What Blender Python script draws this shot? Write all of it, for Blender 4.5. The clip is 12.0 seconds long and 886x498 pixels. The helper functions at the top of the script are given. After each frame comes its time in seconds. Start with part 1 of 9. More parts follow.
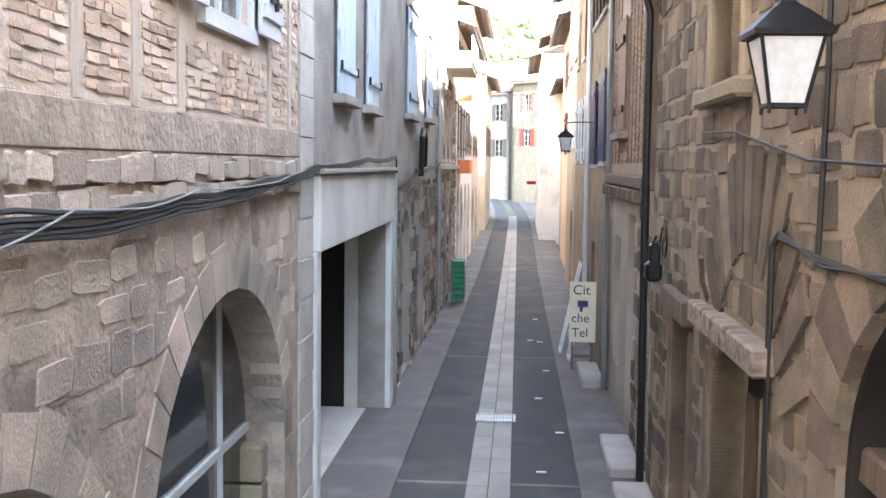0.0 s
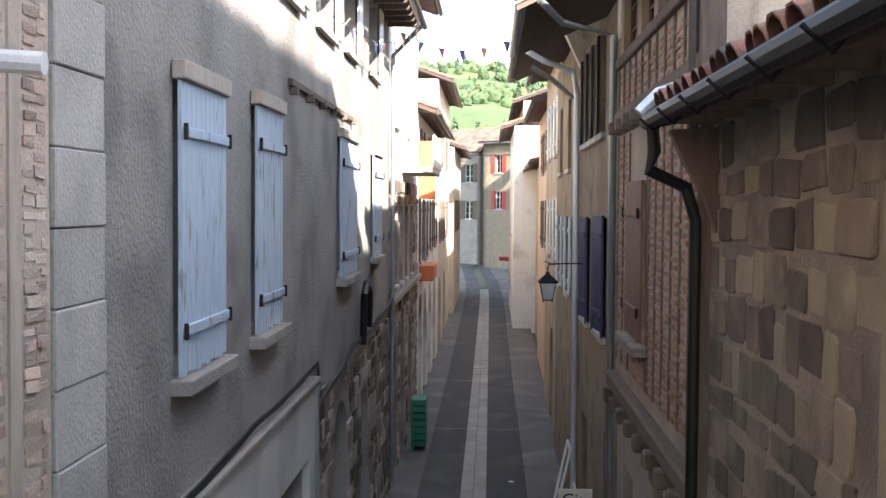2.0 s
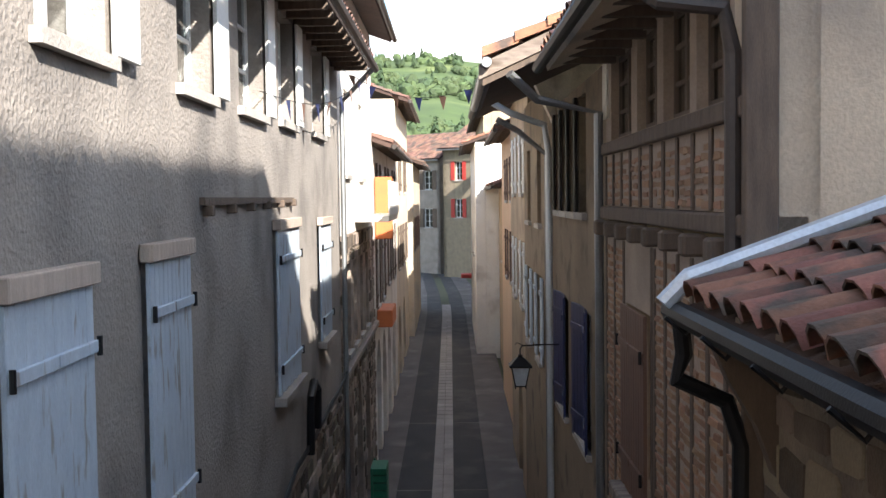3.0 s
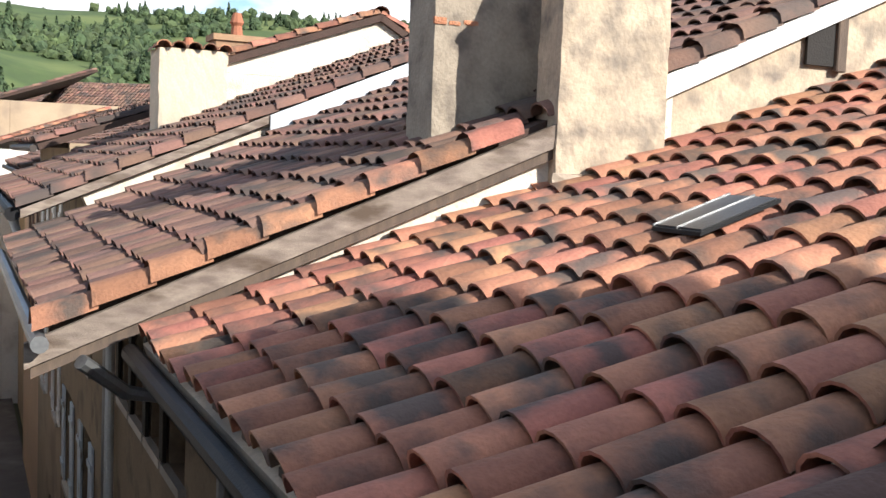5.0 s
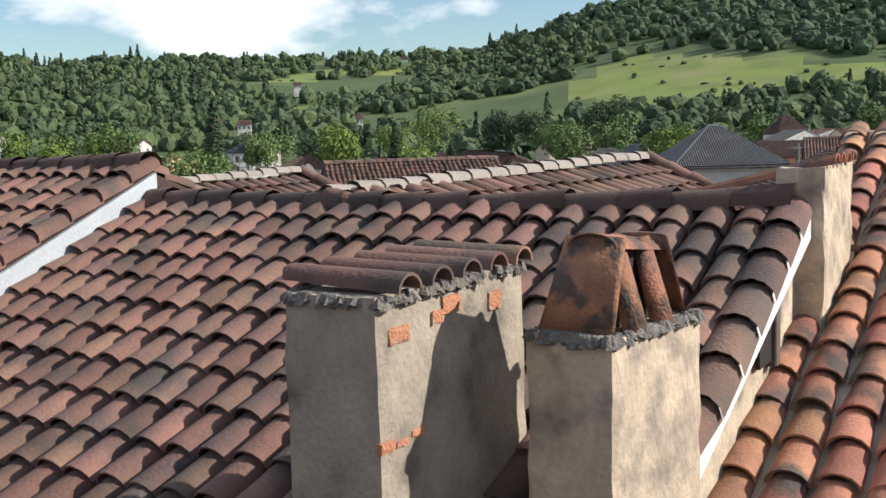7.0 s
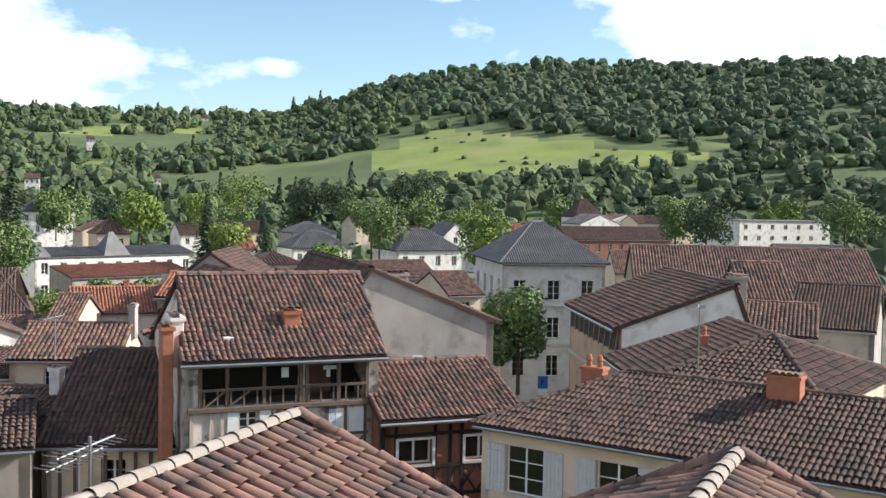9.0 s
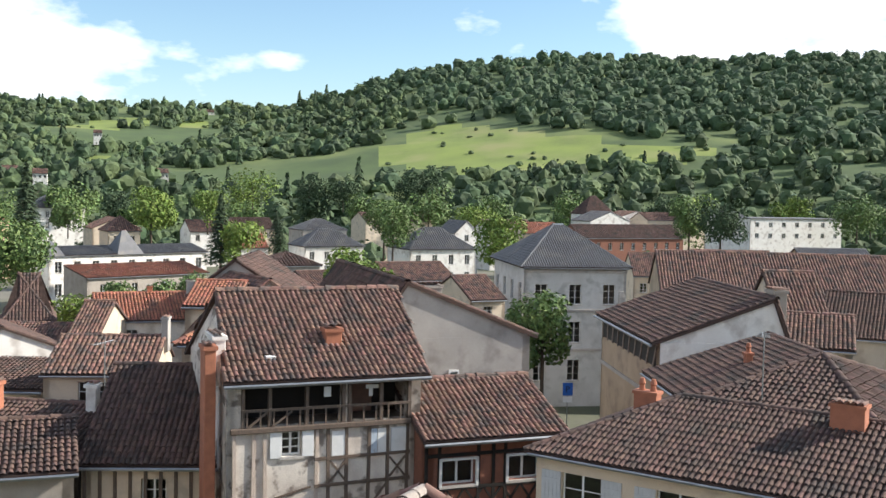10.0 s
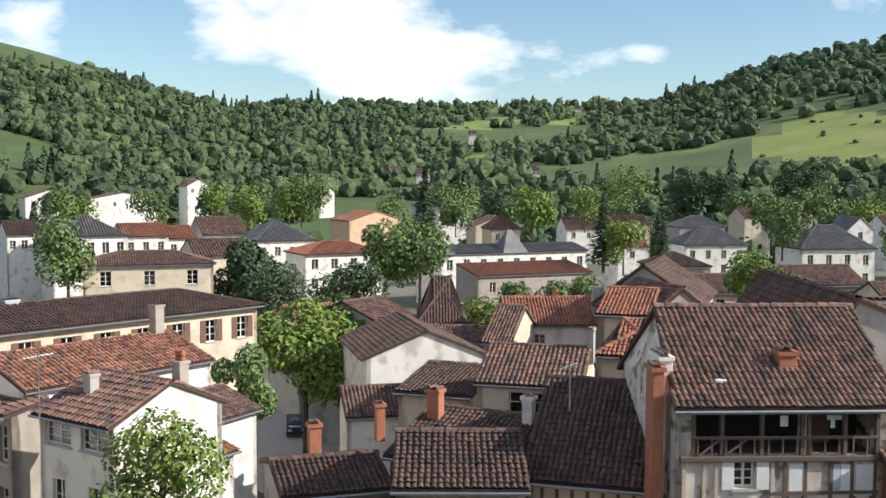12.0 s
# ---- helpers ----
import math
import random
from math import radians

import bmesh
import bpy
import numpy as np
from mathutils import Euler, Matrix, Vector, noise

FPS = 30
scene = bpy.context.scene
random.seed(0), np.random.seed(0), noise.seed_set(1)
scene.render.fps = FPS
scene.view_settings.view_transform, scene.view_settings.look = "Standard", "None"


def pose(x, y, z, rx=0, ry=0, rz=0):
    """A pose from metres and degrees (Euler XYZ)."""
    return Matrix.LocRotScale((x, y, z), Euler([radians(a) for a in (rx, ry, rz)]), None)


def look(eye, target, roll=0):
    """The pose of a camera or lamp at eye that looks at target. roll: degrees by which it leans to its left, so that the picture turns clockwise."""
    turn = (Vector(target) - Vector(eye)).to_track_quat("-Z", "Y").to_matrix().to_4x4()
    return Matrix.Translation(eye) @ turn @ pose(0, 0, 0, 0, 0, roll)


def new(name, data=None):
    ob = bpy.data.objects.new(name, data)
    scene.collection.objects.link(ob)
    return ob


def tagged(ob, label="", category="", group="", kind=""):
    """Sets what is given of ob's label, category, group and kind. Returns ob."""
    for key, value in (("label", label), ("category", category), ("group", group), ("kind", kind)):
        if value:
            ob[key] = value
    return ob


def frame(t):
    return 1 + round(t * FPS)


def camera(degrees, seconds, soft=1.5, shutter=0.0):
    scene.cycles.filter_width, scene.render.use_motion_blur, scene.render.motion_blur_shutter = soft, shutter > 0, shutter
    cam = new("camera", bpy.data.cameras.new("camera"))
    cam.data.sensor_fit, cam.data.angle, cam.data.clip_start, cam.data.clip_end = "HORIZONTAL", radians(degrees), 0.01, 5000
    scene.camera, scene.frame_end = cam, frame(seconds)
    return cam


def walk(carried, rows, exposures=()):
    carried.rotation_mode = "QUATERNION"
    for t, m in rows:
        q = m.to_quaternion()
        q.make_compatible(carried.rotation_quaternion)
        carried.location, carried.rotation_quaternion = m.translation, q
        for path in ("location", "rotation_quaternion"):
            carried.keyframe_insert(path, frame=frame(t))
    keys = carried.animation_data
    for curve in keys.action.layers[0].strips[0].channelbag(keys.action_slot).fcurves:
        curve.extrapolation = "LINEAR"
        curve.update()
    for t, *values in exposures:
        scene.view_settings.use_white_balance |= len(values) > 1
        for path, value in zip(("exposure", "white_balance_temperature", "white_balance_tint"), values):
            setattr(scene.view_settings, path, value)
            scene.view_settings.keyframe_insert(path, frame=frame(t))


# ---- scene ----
cam = camera(45.7, 12.0)

PATH = [
    (0.0, (0.000, 0.000, 4.450), (-0.004, 4.984, 4.049), 0.70),
    (0.5, (0.120, 1.256, 4.858), (0.190, 6.240, 4.466), 0.10),
    (1.0, (0.224, 2.536, 5.306), (0.348, 7.525, 5.001), 0.40),
    (1.5, (0.304, 3.800, 5.834), (0.436, 8.793, 5.616), 0.40),
    (2.0, (0.360, 5.016, 6.426), (0.484, 10.010, 6.217), 0.40),
    (2.5, (0.416, 6.160, 7.058), (0.539, 11.155, 6.866), 0.20),
    (3.0, (0.472, 7.256, 7.714), (0.783, 12.240, 7.470), -0.70),
    (4.8, (0.670, 11.200, 10.050), (2.834, 15.689, 9.638), 1.83),
    (5.0, (0.709, 11.656, 10.291), (3.129, 16.013, 9.889), 2.30),
    (5.5, (0.721, 12.794, 10.865), (3.781, 16.728, 10.460), 1.58),
    (6.0, (0.683, 13.956, 11.437), (4.317, 17.361, 10.988), -0.09),
    (6.5, (0.695, 15.126, 12.008), (4.778, 17.970, 11.518), -0.89),
    (7.0, (0.745, 16.279, 12.595), (5.164, 18.554, 12.058), -1.70),
    (7.5, (0.940, 17.381, 13.227), (5.561, 19.204, 12.658), -1.06),
    (9.5, (1.430, 21.132, 15.724), (6.241, 22.479, 15.510), 1.25),
    (10.0, (1.520, 22.102, 16.168), (6.313, 23.498, 15.897), 1.23),
    (10.5, (1.571, 23.088, 16.590), (6.349, 24.524, 16.255), 0.92),
    (11.0, (1.658, 24.187, 16.941), (6.373, 25.808, 16.573), -0.46),
    (11.5, (2.004, 25.299, 17.084), (6.439, 27.592, 16.815), -0.20),
    (12.0, (1.999, 26.211, 16.881), (6.044, 29.131, 16.560), 0.26),
]
walk(cam, [(t, look(eye, target, roll)) for t, eye, target, roll in PATH],
     [(0, 4.15), (0.5, 4.0), (1, 3.62), (2, 2.58), (3, 1.65), (4, 1.1), (5, 0.68), (5.5, 0.18), (6.5, -0.1), (7.0, 0.28), (7.5, 0.6), (9.5, 0.72), (11.5, 0.8), (12, 0.42)])

# ---- world, sun ----
STREET = Matrix.Rotation(radians(-4.0), 4, "Z")      # street frame: x across to the right, y along, z up
SUN_LOCAL = Vector((0.42, -0.752, 0.50)).normalized()
SUN_DIR = (STREET.to_3x3() @ SUN_LOCAL).normalized()
world = bpy.data.worlds.new("sky")
scene.world = world
world.use_nodes = True
wn, wl = world.node_tree.nodes, world.node_tree.links
wn.clear()
w_out = wn.new("ShaderNodeOutputWorld")
w_bg = wn.new("ShaderNodeBackground")
w_sky = wn.new("ShaderNodeTexSky")
w_sky.sky_type = "NISHITA"
w_sky.sun_disc = False
w_sky.sun_elevation = math.asin(SUN_DIR.z)
w_sky.sun_rotation = math.atan2(SUN_DIR.x, SUN_DIR.y)
w_sky.air_density, w_sky.dust_density, w_sky.ozone_density = 1.0, 0.3, 0.8
w_tc = wn.new("ShaderNodeTexCoord")
w_map = wn.new("ShaderNodeMapping")
w_map.inputs["Scale"].default_value = (1.0, 1.0, 2.3)
w_map.inputs["Location"].default_value = (0.35, 0.1, 0.0)
w_n = wn.new("ShaderNodeTexNoise")
w_n.inputs["Scale"].default_value = 3.3
w_n.inputs["Detail"].default_value = 9.0
w_n.inputs["Roughness"].default_value = 0.52
w_r = wn.new("ShaderNodeMapRange")
w_r.inputs["From Min"].default_value, w_r.inputs["From Max"].default_value = 0.515, 0.585
w_mix = wn.new("ShaderNodeMixRGB")
w_mix.inputs["Color2"].default_value = (10.6, 10.8, 11.2, 1)
wl.new(w_tc.outputs["Generated"], w_map.inputs["Vector"])
wl.new(w_map.outputs[0], w_n.inputs["Vector"])
wl.new(w_n.outputs[0], w_r.inputs["Value"])
wl.new(w_r.outputs[0], w_mix.inputs["Fac"])
w_tint = wn.new("ShaderNodeMixRGB")
w_tint.blend_type = "MULTIPLY"
w_tint.inputs["Fac"].default_value = 1.0
w_tint.inputs["Color2"].default_value = (0.98, 1.12, 1.22, 1)
wl.new(w_sky.outputs[0], w_tint.inputs["Color1"])
wl.new(w_tint.outputs[0], w_mix.inputs["Color1"])
wl.new(w_mix.outputs[0], w_bg.inputs["Color"])
w_bg.inputs["Strength"].default_value = 0.092
wl.new(w_bg.outputs[0], w_out.inputs["Surface"])
sun = new("sun", bpy.data.lights.new("sun", "SUN"))
sun.data.energy, sun.data.angle, sun.data.color = 5.0, radians(0.5), (1.0, 0.945, 0.86)
sun.matrix_world = look((0, 0, 60), tuple(Vector((0, 0, 60)) - SUN_DIR))

# ---- materials ----
def surface(name, base, second=None, scale=3.0, rough=0.85, grain=60.0, bump=0.25, stain=None, vary=0.0, metal=0.0, stain_at=(0.52, 0.68), stain_scale=0.9, stretch=(1, 1, 1)):
    """Two scales of colour change, stains of their own shape, grain relief; vary: change from piece to piece."""
    m = bpy.data.materials.new(name)
    m.use_nodes = True
    n, l = m.node_tree.nodes, m.node_tree.links
    b = n["Principled BSDF"]
    b.inputs["Roughness"].default_value, b.inputs["Metallic"].default_value = rough, metal
    g = n.new("ShaderNodeNewGeometry")
    mp = n.new("ShaderNodeMapping")
    mp.inputs["Scale"].default_value = stretch
    l.new(g.outputs["Position"], mp.inputs["Vector"])

    def noise_of(sc, detail=4.0):
        t = n.new("ShaderNodeTexNoise")
        t.inputs["Scale"].default_value, t.inputs["Detail"].default_value = sc, detail
        l.new(mp.outputs[0], t.inputs["Vector"])
        return t.outputs[0]

    def ramp(src, lo, hi):
        r = n.new("ShaderNodeMapRange")
        r.inputs["From Min"].default_value, r.inputs["From Max"].default_value = lo, hi
        l.new(src, r.inputs["Value"])
        return r.outputs[0]

    def mix(fac, c1, c2, kind="MIX"):
        x = n.new("ShaderNodeMixRGB")
        x.blend_type = kind
        for slot, v in (("Fac", fac), ("Color1", c1), ("Color2", c2)):
            if isinstance(v, (int, float)):
                x.inputs[slot].default_value = v
            elif isinstance(v, tuple):
                x.inputs[slot].default_value = (*v, 1)
            else:
                l.new(v, x.inputs[slot])
        return x.outputs[0]

    second = second or tuple(c * 0.72 for c in base)
    col = mix(ramp(noise_of(scale, 5.0), 0.32, 0.68), base, second)
    fine = noise_of(grain, 3.0)
    col = mix(0.35, col, mix(ramp(fine, 0.25, 0.75), (0.62, 0.62, 0.62), (1.25, 1.25, 1.25)), "MULTIPLY")
    if stain:
        col = mix(ramp(noise_of(stain_scale, 6.0), *stain_at), col, stain)
    if vary:
        oi = n.new("ShaderNodeObjectInfo")
        add = n.new("ShaderNodeMath")
        add.operation = "ADD"
        l.new(oi.outputs["Random"], add.inputs[0])
        l.new(g.outputs["Random Per Island"], add.inputs[1])
        fr = n.new("ShaderNodeMath")
        fr.operation = "FRACT"
        l.new(add.outputs[0], fr.inputs[0])
        hs = n.new("ShaderNodeHueSaturation")
        l.new(ramp_to(n, l, fr.outputs[0], 1 - vary, 1 + vary), hs.inputs["Value"])
        wn_ = n.new("ShaderNodeTexWhiteNoise")
        wn_.noise_dimensions = "1D"
        l.new(fr.outputs[0], wn_.inputs["W"])
        l.new(ramp_to(n, l, wn_.outputs["Value"], 0.5 - vary * 0.045, 0.5 + vary * 0.045), hs.inputs["Hue"])
        l.new(col, hs.inputs["Color"])
        col = hs.outputs[0]
    l.new(col, b.inputs["Base Color"])
    if bump:
        bp = n.new("ShaderNodeBump")
        bp.inputs["Strength"].default_value, bp.inputs["Distance"].default_value = bump, 0.02
        l.new(fine, bp.inputs["Height"])
        l.new(bp.outputs[0], b.inputs["Normal"])
    return m


def ramp_to(n, l, src, lo, hi):
    r = n.new("ShaderNodeMapRange")
    r.inputs["To Min"].default_value, r.inputs["To Max"].default_value = lo, hi
    l.new(src, r.inputs["Value"])
    return r.outputs[0]


ASPHALT = surface("asphalt", (0.045, 0.046, 0.05), (0.06, 0.06, 0.062), 0.8, 0.9, 120, 0.3, (0.085, 0.082, 0.08))
PAVING = surface("paving", (0.15, 0.135, 0.13), (0.11, 0.10, 0.098), 1.2, 0.85, 80, 0.2, (0.2, 0.19, 0.18), vary=0.08)
DRAIN = surface("drain_stone", (0.34, 0.31, 0.30), (0.26, 0.24, 0.23), 1.5, 0.8, 70, 0.15, vary=0.1)
STEEL = surface("grate_steel", (0.4, 0.4, 0.4), None, 8, 0.45, 90, 0.05, metal=0.8)
MORTAR = surface("mortar", (0.30, 0.245, 0.185), (0.21, 0.17, 0.13), 2.0, 0.95, 30, 0.9, (0.13, 0.108, 0.088))
ASHLAR = surface("brown_sandstone", (0.185, 0.14, 0.098), (0.088, 0.072, 0.058), 3.2, 0.92, 50, 0.6, (0.25, 0.20, 0.145), vary=0.5, stain_at=(0.56, 0.7), stain_scale=1.6)
RUBBLE = surface("rubble_stone", (0.45, 0.36, 0.29), (0.30, 0.245, 0.205), 2.5, 0.95, 40, 0.8, (0.20, 0.17, 0.15), vary=0.3)
RUBBLE_BED = surface("rubble_mortar", (0.43, 0.335, 0.27), (0.25, 0.2, 0.165), 3.2, 0.95, 18, 1.3, (0.18, 0.15, 0.13), stain_at=(0.55, 0.7), stain_scale=1.4)
OCHRE_STONE = surface("ochre_stone", (0.29, 0.235, 0.165), (0.23, 0.19, 0.135), 3, 0.9, 45, 0.4, vary=0.15)
BRICK_PINK = surface("pale_pink_brick", (0.56, 0.39, 0.29), (0.45, 0.36, 0.285), 4, 0.92, 60, 0.6, (0.56, 0.46, 0.39), vary=0.3, stain_at=(0.5, 0.62), stain_scale=1.3)
BRICK_BED = surface("pale_lime_mortar", (0.59, 0.475, 0.39), (0.48, 0.385, 0.31), 1.8, 0.95, 40, 0.7, (0.36, 0.29, 0.245))
BRICK_BROWN = surface("brown_brick", (0.36, 0.21, 0.13), (0.28, 0.17, 0.11), 4, 0.92, 60, 0.4, vary=0.25)
BROWN_BED = surface("brown_mortar", (0.42, 0.33, 0.26), (0.32, 0.25, 0.2), 2, 0.95, 45, 0.5)
TIMBER_PALE = surface("limed_timber", (0.56, 0.46, 0.38), (0.44, 0.36, 0.3), 3, 0.9, 40, 0.5, stretch=(6, 6, 1))
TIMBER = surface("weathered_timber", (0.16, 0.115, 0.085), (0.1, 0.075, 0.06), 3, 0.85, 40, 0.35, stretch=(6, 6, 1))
TIMBER_GREY = surface("grey_barge_timber", (0.33, 0.27, 0.22), (0.17, 0.13, 0.11), 2, 0.85, 30, 0.35, (0.1, 0.07, 0.05), stretch=(2, 8, 8))
ROUGHCAST = surface("grey_roughcast", (0.35, 0.31, 0.275), (0.25, 0.222, 0.2), 0.9, 0.97, 28, 0.9, (0.19, 0.17, 0.155))
LIME = surface("cream_lime_plaster", (0.66, 0.54, 0.40), (0.55, 0.44, 0.33), 1.1, 0.95, 40, 0.4, (0.40, 0.33, 0.26))
LIME_GREY = surface("grey_beige_render", (0.40, 0.35, 0.30), (0.33, 0.29, 0.25), 0.9, 0.95, 35, 0.45, (0.3, 0.26, 0.22))
CHIMNEY = surface("chimney_render", (0.62, 0.50, 0.37), (0.45, 0.365, 0.27), 3.1, 0.97, 30, 0.42, (0.24, 0.205, 0.17), stain_at=(0.46, 0.72), stain_scale=5.0)
CHIMNEY_GREY = surface("grey_chimney_render", (0.40, 0.34, 0.265), (0.26, 0.22, 0.175), 3.2, 0.97, 34, 0.5, (0.15, 0.125, 0.105), stain_at=(0.56, 0.72), stain_scale=3.2)
LICHEN = surface("lichen_mortar", (0.25, 0.23, 0.20), (0.12, 0.11, 0.10), 14, 0.97, 60, 1.0, (0.07, 0.065, 0.06), stain_scale=9)
BRICK_ORANGE = surface("bare_orange_brick", (0.55, 0.24, 0.13), (0.42, 0.19, 0.11), 12, 0.95, 60, 0.8, (0.4, 0.33, 0.26), stain_scale=9)
TILE_RUST = surface("rusty_tile", (0.36, 0.155, 0.085), (0.22, 0.095, 0.06), 9, 0.85, 60, 0.5, (0.085, 0.06, 0.05), vary=0.2, stain_at=(0.5, 0.62), stain_scale=7)
WHITE_WALL = surface("white_wall", (0.82, 0.79, 0.74), (0.74, 0.70, 0.64), 0.6, 0.92, 30, 0.2, (0.52, 0.47, 0.42))
WHITEWASH = surface("old_whitewash", (0.78, 0.72, 0.62), (0.66, 0.58, 0.48), 1.6, 0.95, 35, 0.6, (0.42, 0.35, 0.28), stain_at=(0.55, 0.7), stain_scale=2.0)
CREAM_WALL = surface("cream_wall", (0.66, 0.55, 0.42), (0.58, 0.48, 0.36), 0.5, 0.92, 30, 0.2, (0.45, 0.38, 0.3))
PEACH_WALL = surface("peach_wall", (0.72, 0.50, 0.33), (0.62, 0.43, 0.29), 0.5, 0.92, 30, 0.2)
GREY_WALL = surface("grey_wall", (0.42, 0.395, 0.365), (0.33, 0.31, 0.285), 0.5, 0.93, 25, 0.3, (0.25, 0.23, 0.21))
BROWN_WALL = surface("brown_stained_render", (0.27, 0.205, 0.14), (0.20, 0.15, 0.105), 0.9, 0.95, 25, 0.4, (0.12, 0.09, 0.065), stain_at=(0.55, 0.68), stain_scale=1.6)
TAN_WALL = surface("tan_wall", (0.47, 0.36, 0.25), (0.38, 0.29, 0.2), 0.6, 0.93, 25, 0.3, (0.3, 0.23, 0.17))
HALL_STONE = surface("pale_grey_ashlar", (0.60, 0.585, 0.56), (0.50, 0.485, 0.46), 0.6, 0.92, 25, 0.25, (0.40, 0.385, 0.36))
OLD_WALL = surface("patched_old_wall", (0.74, 0.68, 0.60), (0.50, 0.43, 0.37), 0.9, 0.95, 20, 0.6, (0.22, 0.18, 0.15), stain_at=(0.53, 0.62), stain_scale=1.3)
WIRED_GLASS = surface("dull_wired_glass", (0.045, 0.047, 0.052), (0.03, 0.032, 0.036), 4, 0.35, 40, 0.1, (0.15, 0.15, 0.13))
BRICK_RED = surface("red_brick_infill", (0.29, 0.12, 0.075), (0.22, 0.095, 0.065), 3, 0.9, 40, 0.3)
CONCRETE = surface("painted_concrete", (0.62, 0.60, 0.56), (0.54, 0.52, 0.49), 0.8, 0.8, 60, 0.12, (0.44, 0.42, 0.39))
BEAM_BAND = surface("stone_band", (0.36, 0.31, 0.27), (0.27, 0.235, 0.205), 2, 0.95, 40, 0.6)
QUOIN = surface("pale_quoin_stone", (0.50, 0.46, 0.42), (0.38, 0.35, 0.32), 2, 0.93, 40, 0.5, vary=0.12)
BLUE_PAINT = surface("worn_pale_blue_paint", (0.50, 0.57, 0.64), (0.43, 0.50, 0.58), 4, 0.7, 50, 0.2, (0.30, 0.29, 0.28), stain_at=(0.58, 0.66), stain_scale=3.5, stretch=(3, 3, 0.7))
GREY_PAINT = surface("grey_paint", (0.55, 0.56, 0.57), (0.48, 0.49, 0.5), 3, 0.6, 60, 0.1)
NAVY = surface("navy_paint", (0.018, 0.025, 0.10), (0.014, 0.02, 0.075), 3, 0.5, 60, 0.1)
WHITE_PAINT = surface("white_paint", (0.78, 0.78, 0.76), (0.7, 0.7, 0.68), 3, 0.5, 60, 0.05)
OAK = surface("oak_window", (0.30, 0.145, 0.06), (0.24, 0.115, 0.05), 4, 0.6, 60, 0.15, stretch=(5, 5, 1))
# near-black wood; also paints the shade inside doorways, arches and openings
DARK_WOOD_SHADE = surface("dark_wood_and_shade", (0.014, 0.010, 0.008), (0.009, 0.007, 0.006), 4, 0.75, 60, 0.2)
BROWN_PAINT = surface("brown_shutter_paint", (0.17, 0.09, 0.06), (0.13, 0.07, 0.05), 4, 0.65, 60, 0.1)
RED_PAINT = surface("red_paint", (0.50, 0.05, 0.04), (0.4, 0.045, 0.035), 4, 0.6, 60, 0.1)
ORANGE = surface("orange_plastic", (0.62, 0.17, 0.05), (0.55, 0.15, 0.05), 4, 0.6, 60, 0.1)
GREEN = surface("green_sheet", (0.02, 0.20, 0.10), (0.016, 0.16, 0.08), 4, 0.6, 60, 0.1)
ZINC = surface("zinc", (0.36, 0.37, 0.38), (0.28, 0.29, 0.30), 2, 0.42, 40, 0.05, metal=0.85)
ZINC_LIGHT = surface("pale_zinc_flashing", (0.62, 0.66, 0.70), (0.52, 0.56, 0.6), 1.2, 0.4, 40, 0.08, metal=0.35)
COPPER_BROWN = surface("brown_gutter", (0.07, 0.055, 0.048), (0.05, 0.04, 0.036), 3, 0.55, 40, 0.05, metal=0.2)
IRON = surface("black_iron", (0.012, 0.012, 0.014), None, 5, 0.5, 60, 0.1, metal=0.4)
CABLE = surface("black_cable", (0.014, 0.014, 0.014), None, 6, 0.6, 60, 0.05)
CABLE_GREY = surface("grey_cable", (0.3, 0.3, 0.3), None, 6, 0.6, 60, 0.05)
TILE = surface("terracotta_tile", (0.44, 0.195, 0.118), (0.28, 0.122, 0.08), 4, 0.9, 45, 0.4, (0.105, 0.075, 0.062), vary=0.36, stain_at=(0.48, 0.64), stain_scale=3.0)
TILE_OLD = surface("weathered_tile", (0.24, 0.128, 0.094), (0.165, 0.097, 0.076), 2.0, 0.9, 40, 0.4, (0.085, 0.065, 0.057), vary=0.3, stain_at=(0.48, 0.64), stain_scale=1.4)
TILE_DARK = surface("dark_lichen_and_shade_tile", (0.13, 0.075, 0.058), (0.085, 0.053, 0.044), 1.2, 0.92, 40, 0.4, (0.055, 0.043, 0.037), vary=0.26, stain_scale=0.7)
# darker tile tone that carries the shade on the sandstone house's roof
TILE_SHADY = surface("shade_toned_red_tile", (0.24, 0.105, 0.075), (0.15, 0.072, 0.056), 4, 0.92, 45, 0.5, (0.07, 0.055, 0.047), vary=0.34, stain_at=(0.48, 0.62), stain_scale=3.5)
TILE_NEW = surface("new_red_tile", (0.40, 0.155, 0.09), (0.31, 0.12, 0.075), 1.6, 0.85, 40, 0.3, (0.2, 0.1, 0.07), vary=0.22, stain_scale=0.7)
SLATE = surface("grey_slate", (0.135, 0.135, 0.14), (0.10, 0.10, 0.105), 1.0, 0.6, 12, 0.3, (0.18, 0.17, 0.155), stain_scale=0.5)
BED_TILE = surface("roof_bed", (0.085, 0.05, 0.04), (0.06, 0.04, 0.032), 2, 0.95, 40, 0.4)
BRICK_STACK = surface("red_chimney_brick", (0.42, 0.16, 0.09), (0.33, 0.13, 0.075), 3, 0.9, 40, 0.3)
SIGN_CREAM = surface("cream_sign", (0.74, 0.68, 0.54), (0.68, 0.62, 0.5), 3, 0.6, 50, 0.05)
INK = surface("black_ink", (0.02, 0.02, 0.02), None, 5, 0.7, 50, 0.0)
GRASS = surface("meadow_grass", (0.20, 0.255, 0.05), (0.135, 0.175, 0.04), 0.03, 0.95, 1.2, 0.3, (0.23, 0.235, 0.085), stain_scale=0.02)
FOREST_FLOOR = surface("forest_floor", (0.07, 0.11, 0.03), (0.05, 0.08, 0.025), 0.05, 0.95, 1.5, 0.3, (0.13, 0.165, 0.05), stain_scale=0.012)
